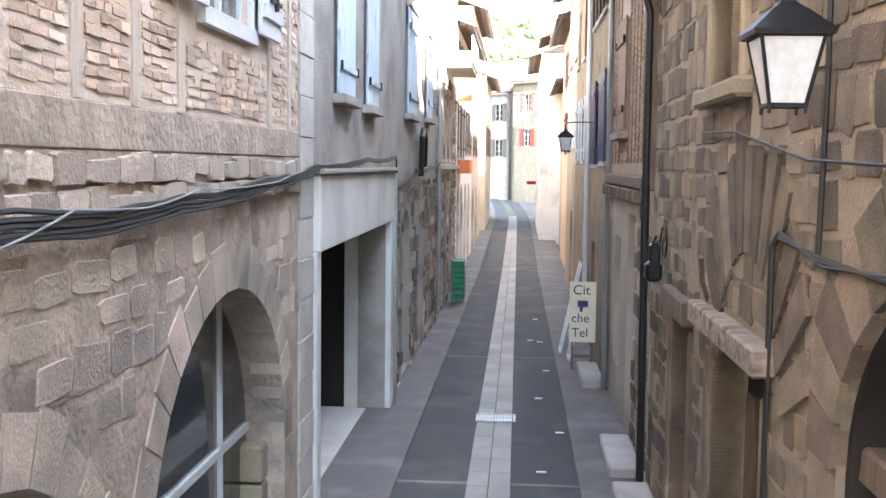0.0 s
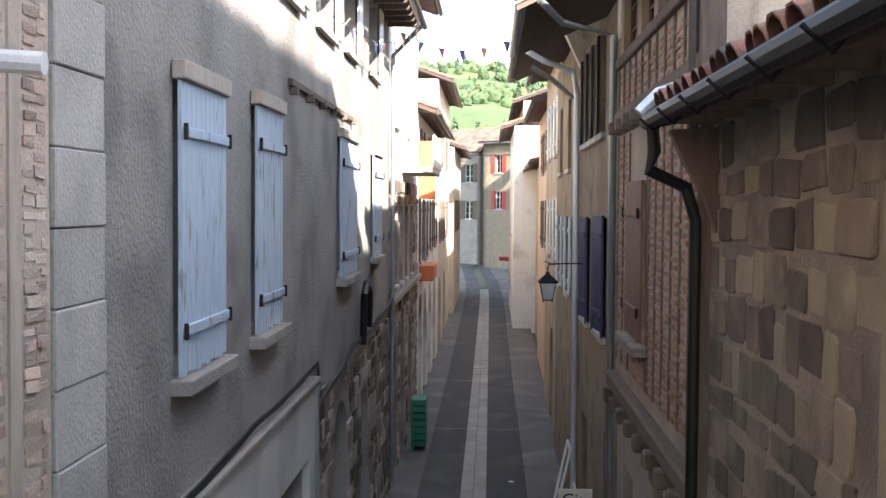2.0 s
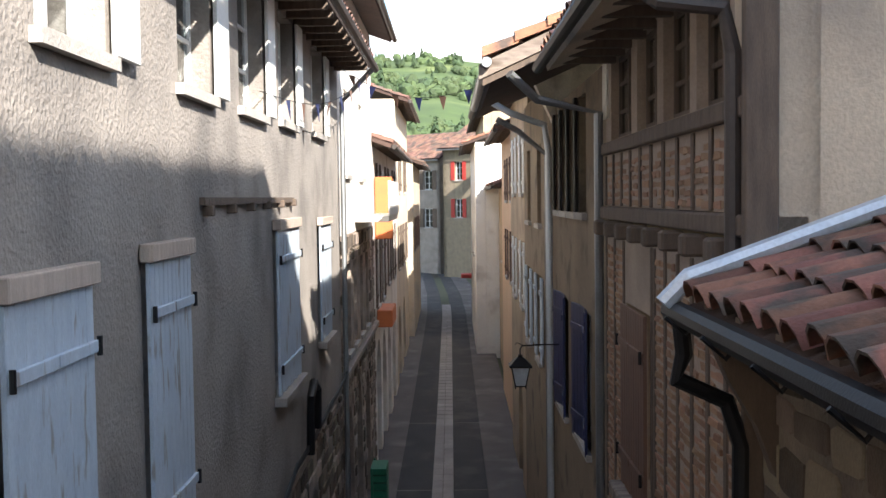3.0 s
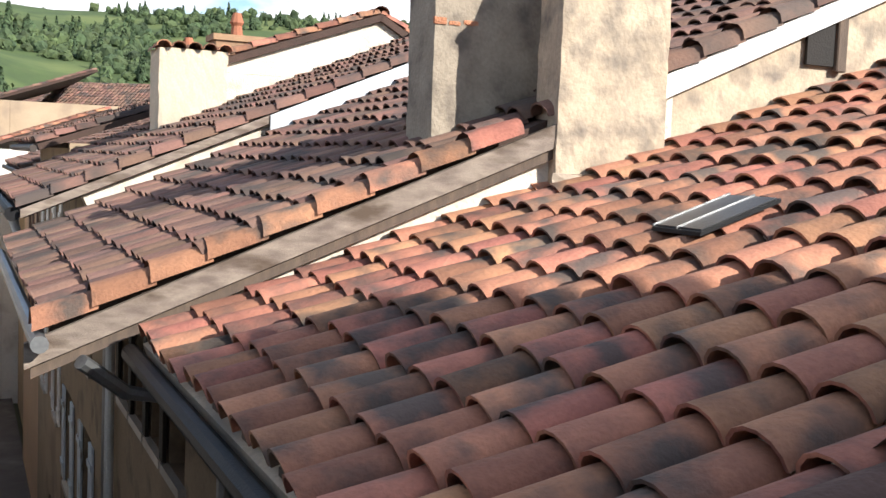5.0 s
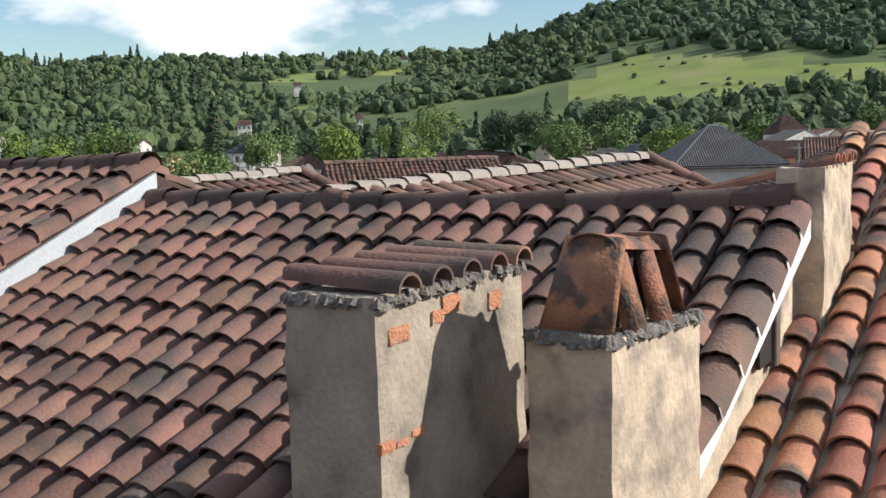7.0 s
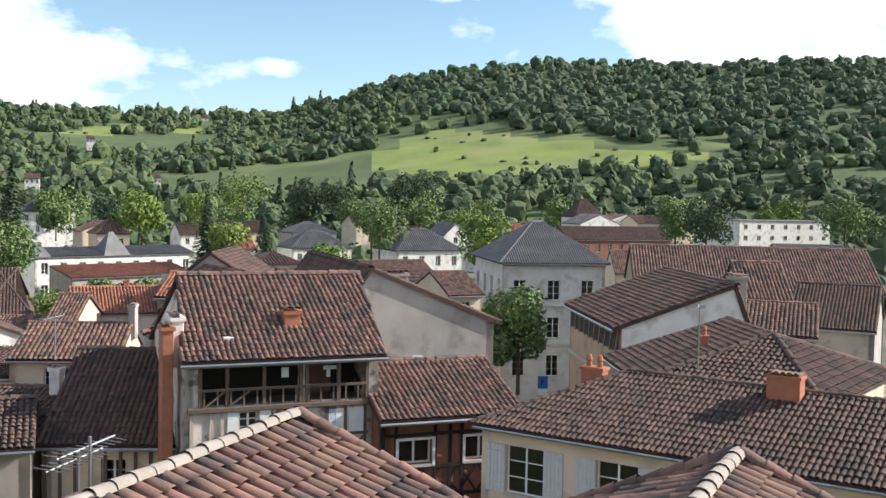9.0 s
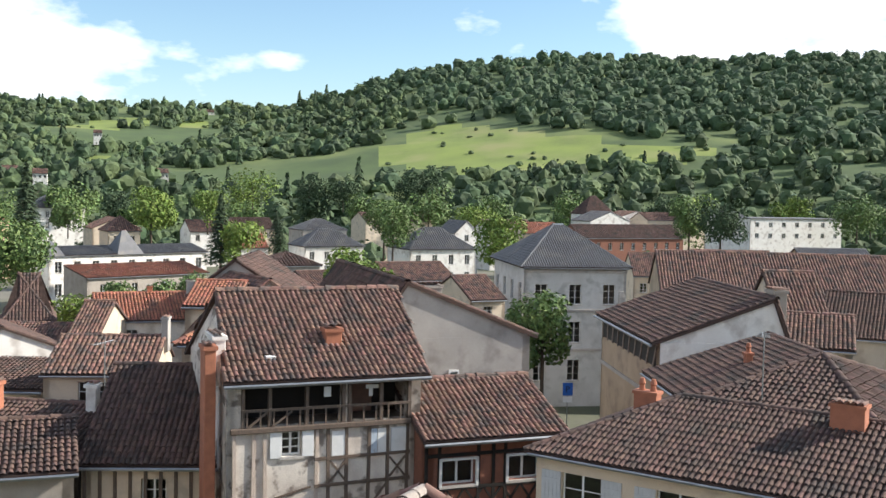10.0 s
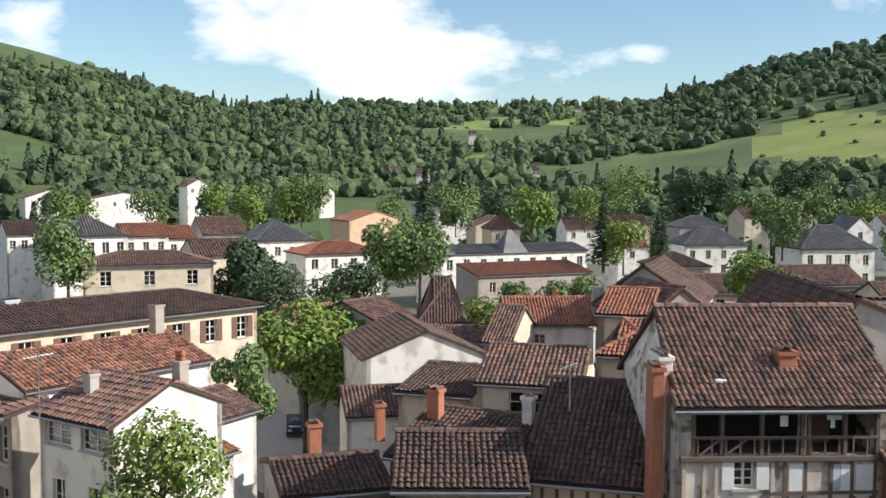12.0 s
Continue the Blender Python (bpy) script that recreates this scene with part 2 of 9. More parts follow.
GROUND = surface("town_ground", (0.11, 0.115, 0.07), (0.08, 0.09, 0.05), 0.05, 0.95, 2.0, 0.3, (0.16, 0.15, 0.12), stain_scale=0.04)
GRAVEL = surface("pale_gravel", (0.46, 0.42, 0.36), (0.40, 0.36, 0.31), 0.5, 0.95, 30, 0.3)
BARK = surface("bark", (0.10, 0.075, 0.055), None, 4, 0.95, 30, 0.6)
LEAF = surface("leaf_green", (0.13, 0.195, 0.05), (0.085, 0.14, 0.04), 0.25, 0.75, 3, 0.0, vary=0.45)
LEAF_LIGHT = surface("leaf_light", (0.165, 0.235, 0.035), (0.11, 0.17, 0.028), 0.4, 0.75, 3, 0.0, vary=0.4)
# dark leaves of some trees; on the hill top they carry shade
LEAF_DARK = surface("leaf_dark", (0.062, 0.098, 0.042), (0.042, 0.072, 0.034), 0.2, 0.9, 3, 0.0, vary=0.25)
LEAF_WOOD = surface("leaf_far_wood", (0.088, 0.124, 0.046), (0.036, 0.060, 0.028), 0.03, 0.9, 0.4, 0.0, vary=0.28)
MILK_GLASS = surface("milk_glass", (0.72, 0.74, 0.76), None, 3, 0.35, 30, 0.0)
CAR_BLUE = surface("dark_blue_car_paint", (0.03, 0.04, 0.055), None, 2, 0.25, 50, 0.0, metal=0.4)
CAR_SILVER = surface("silver_car_paint", (0.38, 0.39, 0.4), None, 2, 0.25, 50, 0.0, metal=0.5)
RUBBER = surface("rubber", (0.02, 0.02, 0.02), None, 5, 0.8, 50, 0.0)
GLASS = bpy.data.materials.new("window_glass")
GLASS.use_nodes = True
_g = GLASS.node_tree.nodes["Principled BSDF"]
_g.inputs["Base Color"].default_value = (0.45, 0.5, 0.52, 1)
_g.inputs["Roughness"].default_value = 0.03
_g.inputs["Transmission Weight"].default_value = 1.0
_g.inputs["IOR"].default_value = 1.45


# ---- mesh tools ----
class Shape:
    """Collects vertices and faces of one mesh."""
    def __init__(self):
        self.v, self.f = [], []

    def add(self, vs, fs):
        k = len(self.v)
        self.v.extend([tuple(p) for p in vs])
        self.f.extend([tuple(i + k for i in f) for f in fs])
        return self

    def box(self, x0, x1, y0, y1, z0, z1, c=0.0):
        """A box; c chamfers the four long edges of the face towards -x or the rim all round."""
        if c <= 0:
            vs = [(x, y, z) for z in (z0, z1) for y in (y0, y1) for x in (x0, x1)]
            return self.add(vs, [(0, 2, 3, 1), (4, 5, 7, 6), (0, 1, 5, 4), (2, 6, 7, 3), (0, 4, 6, 2), (1, 3, 7, 5)])
        bm = bmesh.new()
        bmesh.ops.create_cube(bm, size=1)
        for q in bm.verts:
            q.co = ((x0 + x1) / 2 + q.co.x * (x1 - x0), (y0 + y1) / 2 + q.co.y * (y1 - y0), (z0 + z1) / 2 + q.co.z * (z1 - z0))
        bmesh.ops.bevel(bm, geom=bm.edges[:], offset=c, segments=1, affect="EDGES")
        bm.verts.index_update()
        self.add([q.co for q in bm.verts], [[q.index for q in f.verts] for f in bm.faces])
        bm.free()
        return self

    def prism(self, poly, d):
        """A polygon in space (list of points) pushed by vector d."""
        n = len(poly)
        d = Vector(d)
        vs = [Vector(p) for p in poly] + [Vector(p) + d for p in poly]
        return self.add(vs, [tuple(range(n))[::-1], tuple(range(n, 2 * n))] + [(i, (i + 1) % n, n + (i + 1) % n, n + i) for i in range(n)])

    def tube(self, pts, r, n=8):
        """A round rod through points."""
        pts = [Vector(p) for p in pts]
        rings = []
        for i, p in enumerate(pts):
            d = (pts[min(i + 1, len(pts) - 1)] - pts[max(i - 1, 0)]).normalized()
            a = d.orthogonal().normalized() if i == 0 else (rings[-1][1] - d * rings[-1][1].dot(d)).normalized()
            rings.append((p, a, d.cross(a)))
        rr = r if isinstance(r, (list, tuple)) else [r] * len(pts)
        vs = [p + (a * math.cos(k * 2 * math.pi / n) + b * math.sin(k * 2 * math.pi / n)) * q for (p, a, b), q in zip(rings, rr) for k in range(n)]
        fs = [(i * n + k, i * n + (k + 1) % n, (i + 1) * n + (k + 1) % n, (i + 1) * n + k) for i in range(len(pts) - 1) for k in range(n)]
        fs += [tuple(range(n))[::-1], tuple(range((len(pts) - 1) * n, len(pts) * n))]
        return self.add(vs, fs)

    def mesh(self, name):
        me = bpy.data.meshes.new(name)
        me.from_pydata(self.v, [], self.f)
        me.update()
        return me


def part(name, shape, material, parent=None, label="", m=None, smooth=False):
    me = shape if isinstance(shape, bpy.types.Mesh) else shape.mesh(name)
    if not me.materials:
        me.materials.append(material)
    if smooth:
        me.polygons.foreach_set("use_smooth", [True] * len(me.polygons))
    ob = new(name, me)
    ob.parent = parent
    if m is not None:
        ob.matrix_local = m
    if label:
        tagged(ob, label)
    return ob


def thing(name, label, category, m=STREET, group="", kind=""):
    ob = new(name)
    ob.matrix_world = m
    ob.empty_display_size = 0.2
    return tagged(ob, label, category, group, kind)


def solo(name, shape, material, label, category, m=STREET, kind="", group="", smooth=False):
    ob = part(name, shape, material, None, "", None, smooth)
    ob.matrix_world = m
    return tagged(ob, label, category, group, kind)


def wall_cells(s, x0, x1, z0, z1, y0, y1, holes, flip=False):
    """A wall slab in the x-z plane from y0 (outer) to y1, with square holes (x0, x1, z0, z1) that go through it."""
    xs = sorted({x0, x1, *[min(max(h[i], x0), x1) for h in holes for i in (0, 1)]})
    zs = sorted({z0, z1, *[min(max(h[i], z0), z1) for h in holes for i in (2, 3)]})
    nx, nz = len(xs) - 1, len(zs) - 1

    def full(i, k):
        if not (0 <= i < nx and 0 <= k < nz):
            return False
        cx, cz = (xs[i] + xs[i + 1]) / 2, (zs[k] + zs[k + 1]) / 2
        return not any(h[0] < cx < h[1] and h[2] < cz < h[3] for h in holes)
    for i in range(nx):
        for k in range(nz):
            if not full(i, k):
                continue
            a, b, c, d = xs[i], xs[i + 1], zs[k], zs[k + 1]
            s.add([(a, y0, c), (b, y0, c), (b, y0, d), (a, y0, d)], [(0, 1, 2, 3)])
            s.add([(a, y1, c), (b, y1, c), (b, y1, d), (a, y1, d)], [(3, 2, 1, 0)])
            if not full(i - 1, k):
                s.add([(a, y0, c), (a, y0, d), (a, y1, d), (a, y1, c)], [(0, 1, 2, 3)])
            if not full(i + 1, k):
                s.add([(b, y0, c), (b, y1, c), (b, y1, d), (b, y0, d)], [(0, 1, 2, 3)])
            if not full(i, k - 1):
                s.add([(a, y0, c), (a, y1, c), (b, y1, c), (b, y0, c)], [(0, 1, 2, 3)])
            if not full(i, k + 1):
                s.add([(a, y0, d), (b, y0, d), (b, y1, d), (a, y1, d)], [(0, 1, 2, 3)])
    return s


def line_range(poly, s):
    """Where the line x = s crosses a convex polygon of (s, t)."""
    ts = []
    for (a, b), (c, d) in zip(poly, poly[1:] + poly[:1]):
        if (a - s) * (c - s) < 0:
            ts.append(b + (d - b) * (s - a) / (c - a))
    return (min(ts), max(ts)) if len(ts) >= 2 else None


def barrel(w, length, n=6, rim=True, r0=0.47, r1=0.38):
    """One half-round tile along +y from 0 to length, its low end at y = 0."""
    s = Shape()
    ra, rb, th = w * r0, w * r1, 0.016
    arc = [math.pi * k / n for k in range(n + 1)]
    up = [(ra * math.cos(q), 0, 0.03 + ra * 0.85 * math.sin(q)) for q in arc]
    top = [(rb * math.cos(q), length, rb * 0.85 * math.sin(q)) for q in arc]
    s.add(up + top, [(k, k + 1, n + 2 + k, n + 1 + k) for k in range(n)])
    if rim:
        ins = [((ra - th) * math.cos(q), 0, 0.03 + (ra - th) * 0.85 * math.sin(q)) for q in arc]
        deep = [((ra - th) * math.cos(q), 0.1, 0.03 + (ra - th) * 0.85 * math.sin(q)) for q in arc]
        s.add(up + ins, [(k, n + 1 + k, n + 2 + k, k + 1) for k in range(n)])
        s.add(ins + deep, [(k, n + 1 + k, n + 2 + k, k + 1) for k in range(n)])
    return s


def tile_spots(poly, w, c):
    """(s, t, length) of every tile that covers a polygon on a slope."""
    lo, hi = min(p[0] for p in poly), max(p[0] for p in poly)
    n = max(1, round((hi - lo) / w))
    w = (hi - lo) / n
    for i in range(n):
        s = lo + (i + 0.5) * w
        r = line_range(poly, s)
        if not r:
            continue
        t = r[0]
        while t < r[1] - 0.08:
            yield s, t, min(c * 1.12, r[1] - t)
            t += c


def slope_frame(o, a, up):
    """A frame on a slope: x along a, y up the slope, z off it."""
    a = Vector(a).normalized()
    b = Vector(up).normalized()
    n = a.cross(b).normalized()
    m = Matrix((a, b, n)).transposed().to_4x4()
    m.translation = Vector(o)
    return m


def roof_slope(parent, o, a, up, poly, tile, w=0.25, c=0.36, fine=4, rim=False, separate=0, bed=BED_TILE, rng=None, under=None):
    """A tiled slope: a slab and the half-round tiles on it. separate: how many tiles are parts of their own."""
    rng = rng or random.Random(5)
    fr = slope_frame(o, a, up)
    slab = Shape().prism([(p[0], p[1], -0.005) for p in poly], (0, 0, -0.11))
    part("roof_deck", slab, under or bed, parent, "", fr)
    joined = Shape()
    n_done = 0
    proto = barrel(w, c * 1.12, max(fine, 5) if rim else fine, rim)
    pm = None
    for s, t, ln in tile_spots(poly, w, c):
        jit = Matrix.Translation((s + rng.uniform(-.012, .012), t + rng.uniform(-.018, .018), rng.uniform(-.004, .014))) @ Matrix.Rotation(rng.uniform(-.04, .04), 4, "Z") @ Matrix.Rotation(rng.uniform(-.015, .03), 4, "X") @ Matrix.Diagonal((1, ln / (c * 1.12), 1, 1))
        if n_done < separate:
            if pm is None:
                pm = proto.mesh("roof_tile")
                pm.materials.append(tile)
                pm.polygons.foreach_set("use_smooth", [True] * len(pm.polygons))
            part("roof_tile", pm, tile, parent, "", fr @ jit)
            n_done += 1
        else:
            joined.add([jit @ Vector(p) for p in proto.v], proto.f)
    if joined.v:
        tagged(part("roof_tiles", joined, tile, parent, "", fr, True), kind="stuff")


def ridge_tiles(parent, p, q, tile, r=0.13, step=0.36, sag=0.0, name="ridge_tile"):
    """A row of ridge tiles from p to q."""
    p, q = Vector(p), Vector(q)
    n = max(1, round((q - p).length / step))
    s = Shape()
    d = (q - p).normalized()
    side = d.cross(Vector((0, 0, 1))).normalized()
    upv = side.cross(d)
    rng = random.Random(n)
    for i in range(n):
        a, b = p.lerp(q, i / n), p.lerp(q, (i + 1.08) / n)
        h = -sag * math.sin(math.pi * i / n) + rng.uniform(-.012, .012)
        arcs = [math.pi * k / 6 for k in range(7)]
        s.add([a + (side * math.cos(w) * r * 1.1 + upv * (math.sin(w) * r + h + .015)) for w in arcs] + [b + (side * math.cos(w) * r * .95 + upv * (math.sin(w) * r * .9 + h)) for w in arcs], [(k, k + 1, 8 + k, 7 + k) for k in range(6)])
    tagged(part(name, s, tile, parent, "", None, True), kind="stuff")


_cache = {}


def window(parent, x, y, z, w, h, frame_mat=WHITE_PAINT, shutter=None, m=None, bars=1, cross=2, sill=True, face=Matrix(), folded=True, deep=0.16):
    """A window in a hole whose lower left outer corner is (x, y, z) in the wall frame face: frame, panes, sill, shutters."""
    key = (round(w, 2), round(h, 2), bars, cross, frame_mat.name)
    if key not in _cache:
        f = Shape()
        b = 0.055
        f.box(0, b, 0, .06, 0, h).box(w - b, w, 0, .06, 0, h).box(b, w - b, 0, .06, 0, b).box(b, w - b, 0, .06, h - b, h)
        for i in range(bars):
            cx = w * (i + 1) / (bars + 1)
            f.box(cx - .035, cx + .035, -.005, .055, b, h - b)
        for i in range(cross):
            cz = h * (i + 1) / (cross + 1)
            f.box(b, w - b, .005, .045, cz - .018, cz + .018)
        fm = f.mesh("window_frame")
        fm.materials.append(frame_mat)
        g = Shape().box(b * .6, w - b * .6, .024, .034, b * .6, h - b * .6).mesh("pane")
        g.materials.append(GLASS)
        _cache[key] = (fm, g)
    fm, g = _cache[key]
    fr = part("window_frame", fm, frame_mat, parent, "", face @ Matrix.Translation((x, y + deep, z)))
    pn = part("pane", g, GLASS, fr)
    pn.visible_shadow = False
    if sill:
        part("window_sill", Shape().box(x - .08, x + w + .08, y - .07, y + .1, z - .09, z - .004), QUOIN, parent, "", face)
    if shutter:
        k2 = (round(w, 2), round(h, 2), shutter.name)
        if k2 not in _cache:
            s = Shape()
            n = max(2, round(w / 2 / .14))
            for i in range(n):
                s.box(i * w / 2 / n + .004, (i + 1) * w / 2 / n - .004, 0, .03, 0, h)
            s.box(.01, w / 2 - .01, -.022, -.001, h * .14, h * .14 + .09).box(.01, w / 2 - .01, -.022, -.001, h * .8, h * .8 + .09)
            sm = s.mesh("shutter")
            sm.materials.append(shutter)
            _cache[k2] = sm
        for px in (x - w / 2 - .015, x + w + .015):
            part("shutter", _cache[k2], shutter, parent, "", face @ Matrix.Translation((px, y - .045, z)))


def chimney(parent, x, y, z0, w, d, h, mat, pots=0, cap=TILE_OLD, name="chimney"):
    ch = part(name, Shape().box(x, x + w, y, y + d, z0, z0 + h, .015).box(x - .05, x + w + .05, y - .05, y + d + .05, z0 + h - .12, z0 + h - .004), mat, parent)
    if pots:
        for i in range(pots):
            cx = x + w * (i + .5) / pots
            part("chimney_pot", Shape().tube([(cx, y + d / 2, z0 + h - .02), (cx, y + d / 2, z0 + h + .2), (cx, y + d / 2, z0 + h + .26), (cx, y + d / 2, z0 + h + .45)], [.13, .1, .14, .08], 10), BRICK_STACK, ch)
    else:
        s = Shape()
        n = max(2, round(w / .22))
        for i in range(n):
            b = barrel(w / n, d + .16, 4, False)
            s.add([(p[0] + x + (i + .5) * w / n, p[1] + y - .08, p[2] + z0 + h + .02) for p in b.v], b.f)
        part("chimney_cap", s, cap, ch)
    return ch


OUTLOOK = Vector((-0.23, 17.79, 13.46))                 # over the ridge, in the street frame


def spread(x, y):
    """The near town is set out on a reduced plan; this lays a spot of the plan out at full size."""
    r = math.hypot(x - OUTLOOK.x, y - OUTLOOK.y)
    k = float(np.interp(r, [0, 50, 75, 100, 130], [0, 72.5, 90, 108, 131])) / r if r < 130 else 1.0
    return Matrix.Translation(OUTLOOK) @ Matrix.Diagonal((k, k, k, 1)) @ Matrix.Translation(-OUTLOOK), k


# ---- houses ----
def house(name, label, a, b, z_eave, depth, base, roof="x", rise=1.8, wall=WHITE_WALL, tile=TILE_OLD, over=0.3, front=(), left=(), right=(), back=False, tw=0.26, shutter=None, sep=0, k=0.5, gable=None, fine=4, hipin=None, cut=(), town=True, skew=0.0):
    """A house whose front eave runs from a to b in the street frame; front, left, right: rows of windows (count, drop from the eave to the head, width, height)."""
    A, B = Vector((*a, 0)), Vector((*b, 0))
    W = (B - A).length
    ang = math.atan2(B.y - A.y, B.x - A.x)
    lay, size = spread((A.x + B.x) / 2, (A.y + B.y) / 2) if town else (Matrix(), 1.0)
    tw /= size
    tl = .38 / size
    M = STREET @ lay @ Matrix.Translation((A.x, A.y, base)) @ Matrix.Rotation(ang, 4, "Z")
    H, D = z_eave - base, depth
    hs = thing(name, label, "house", M)
    gable = gable or wall

    def side(face, width, rows, extra=()):
        holes = []
        for n, drop, w, h in rows:
            for i in range(n):
                cx = width * (i + 0.5) / n
                holes.append((cx - w / 2, cx + w / 2, H - drop - h, H - drop))
        s = wall_cells(Shape(), 0, width, 0, H, 0, 0.3, holes + list(extra))
        wl_ = part("wall", s, wall, hs, "", face)
        for x0, x1, z0, z1 in holes:
            window(hs, x0, 0, z0, x1 - x0, z1 - z0, WHITE_PAINT, shutter, face=face, cross=2 if z1 - z0 > .9 else 1)
        return wl_
    fF = Matrix()
    fR = Matrix.Translation((W, 0, 0)) @ Matrix.Rotation(radians(90), 4, "Z")
    fL = Matrix.Translation((0, D, 0)) @ Matrix.Rotation(radians(-90), 4, "Z")
    fB = Matrix.Translation((W, D, 0)) @ Matrix.Rotation(radians(180), 4, "Z")
    side(fF, W, front, cut), side(fR, D, right), side(fL, D, left), side(fB, W, ())
    o, e = over, 0.12
    def sl(rn, run):
        return Vector((0, run, rn)).normalized()
    if roof == "x":
        y1 = D * k
        for (yy, run, o0, a_) in ((y1, y1, (-o * .4, -o, H - o * rise / y1), (1, 0, 0)), (D - y1, D - y1, (W + o * .4, D + o, H - o * rise / (D - y1)), (-1, 0, 0))):
            up = Vector((0, run, rise)) if a_[0] > 0 else Vector((0, -run, rise))
            ln = math.hypot(run, rise) * (run + o) / run
            sk = skew * a_[0]
            roof_slope(hs, (o0[0], o0[1], o0[2] + e), a_, up, [(0, 0), (W + o * .8, 0), (W + o * .8 + sk, ln), (sk, ln)], tile, tw, tl, fine, False, sep if a_[0] > 0 else 0)
        ridge_tiles(hs, (skew - o * .4, y1, H + rise + e - .02), (W + skew + o * .4, y1, H + rise + e - .02), tile)
        for x0 in (0, W - .3):
            part("gable", Shape().prism([(x0, 0, H + .004), (x0 + skew, y1, H + rise), (x0, D, H + .004)], (.3, 0, 0)), gable, hs)
    elif roof == "y":
        x1 = W * k
        for s_, run, o0, a_ in ((1, x1, (-o, D + o * .4, H - o * rise / x1), (0, -1, 0)), (-1, W - x1, (W + o, -o * .4, H - o * rise / (W - x1)), (0, 1, 0))):
            up = Vector((s_ * run, 0, rise))
            ln = math.hypot(run, rise) * (run + o) / run
            roof_slope(hs, (o0[0], o0[1], o0[2] + e), a_, up, [(0, 0), (D + o * .8, 0), (D + o * .8, ln), (0, ln)], tile, tw, tl, fine)
        ridge_tiles(hs, (x1, -o * .4, H + rise + e - .02), (x1, D + o * .4, H + rise + e - .02), tile)
        for y0 in (0, D - .3):
            part("gable", Shape().prism([(0, y0, H + .004), (W, y0, H + .004), (x1, y0, H + rise)], (0, .3, 0)), gable, hs)
    elif roof == "hip":
        r = hipin if hipin is not None else min(W, D) / 2
        w2, d2 = W + 2 * o, D + 2 * o
        run = d2 / 2
        zb = H - .05 + e
        up_f = Vector((0, run, rise))
        ln = up_f.length
        ri = r + o
        roof_slope(hs, (-o, -o, zb), (1, 0, 0), up_f, [(0, 0), (w2, 0), (w2 - ri, ln), (ri, ln)], tile, tw, tl, fine)
        roof_slope(hs, (W + o, D + o, zb), (-1, 0, 0), Vector((0, -run, rise)), [(0, 0), (w2, 0), (w2 - ri, ln), (ri, ln)], tile, tw, tl, fine)
        up_r = Vector((-ri, 0, rise))
        roof_slope(hs, (W + o, -o, zb), (0, 1, 0), up_r, [(0, 0), (d2, 0), (d2 / 2, up_r.length)], tile, tw, tl, fine)
        roof_slope(hs, (-o, D + o, zb), (0, -1, 0), Vector((ri, 0, rise)), [(0, 0), (d2, 0), (d2 / 2, up_r.length)], tile, tw, tl, fine)
        yc = D / 2
        P, Q = (r, yc, zb + rise), (W - r, yc, zb + rise)
        if W - 2 * r > .3:
            ridge_tiles(hs, P, Q, tile)
        for c0, t0 in (((-o, -o, zb), P), ((-o, D + o, zb), P), ((W + o, -o, zb), Q), ((W + o, D + o, zb), Q)):
            ridge_tiles(hs, c0, t0, tile, .12)
    elif roof == "shed":
        up = Vector((0, D, rise))
        ln = up.length * (D + o) / D
        roof_slope(hs, (-o * .4, -o, H - o * rise / D + e), (1, 0, 0), up, [(0, 0), (W + o * .8, 0), (W + o * .8, ln), (0, ln)], tile, tw, tl, fine, False, sep)
        for x0 in (0, W - .3):
            part("gable", Shape().prism([(x0, 0, H + .004), (x0, D, H + rise), (x0, D, H + .004)], (.3, 0, 0)), gable, hs)
        part("gable", Shape().box(.3, W - .3, D - .3, D, H + .004, H + rise), gable, hs)
    elif roof == "flat":
        part("roof", Shape().box(-o, W + o, -o, D + o, H + .004, H + .25), tile, hs)
    # gutter along the front
    part("gutter", Shape().tube([(-o * .4, -o - .05, H - (o * rise / (D * k) if roof == "x" else .05) + .02), (W + o * .4, -o - .05, H - (o * rise / (D * k) if roof == "x" else .05) + .02)], .06, 6), ZINC, hs) if roof in ("x", "hip", "shed") else None
    hs["w"], hs["h"], hs["d"] = W, H, D
    return hs


# ---- trees ----
def leaf_cloud(rng, n, rx, rz, size, lumps=7, loose=.5):
    """Points and turns of leaf clumps that make an uneven crown with gaps."""
    cs = []
    for i in range(lumps):
        q = rng.uniform(0, 2 * math.pi)
        rr = rng.uniform(.25, .72) * rx
        cs.append((rr * math.cos(q), rr * math.sin(q), rng.uniform(-.62, .68) * rz, rng.uniform(.38, .62) * rx))
    s = Shape()
    for i in range(n):
        cx, cy, cz, cr = cs[rng.randrange(lumps)]
        d = Vector((rng.gauss(0, 1), rng.gauss(0, 1), rng.gauss(.15, 1))).normalized()
        p = Vector((cx, cy, cz)) + d * cr * rng.uniform(.72, 1.06)
        nrm = (d + Vector((rng.gauss(0, loose), rng.gauss(0, loose), rng.gauss(.2, loose)))).normalized()
        t = nrm.orthogonal().normalized()
        t = Matrix.Rotation(rng.uniform(0, 6.28), 3, nrm) @ t
        u = nrm.cross(t)
        k = size * rng.uniform(.6, 1.25)
        s.add([p - t * k, p - u * k * .6 + nrm * k * .12, p + t * k, p + u * k * .6 + nrm * k * .12], [(0, 1, 2, 3)])
    return s


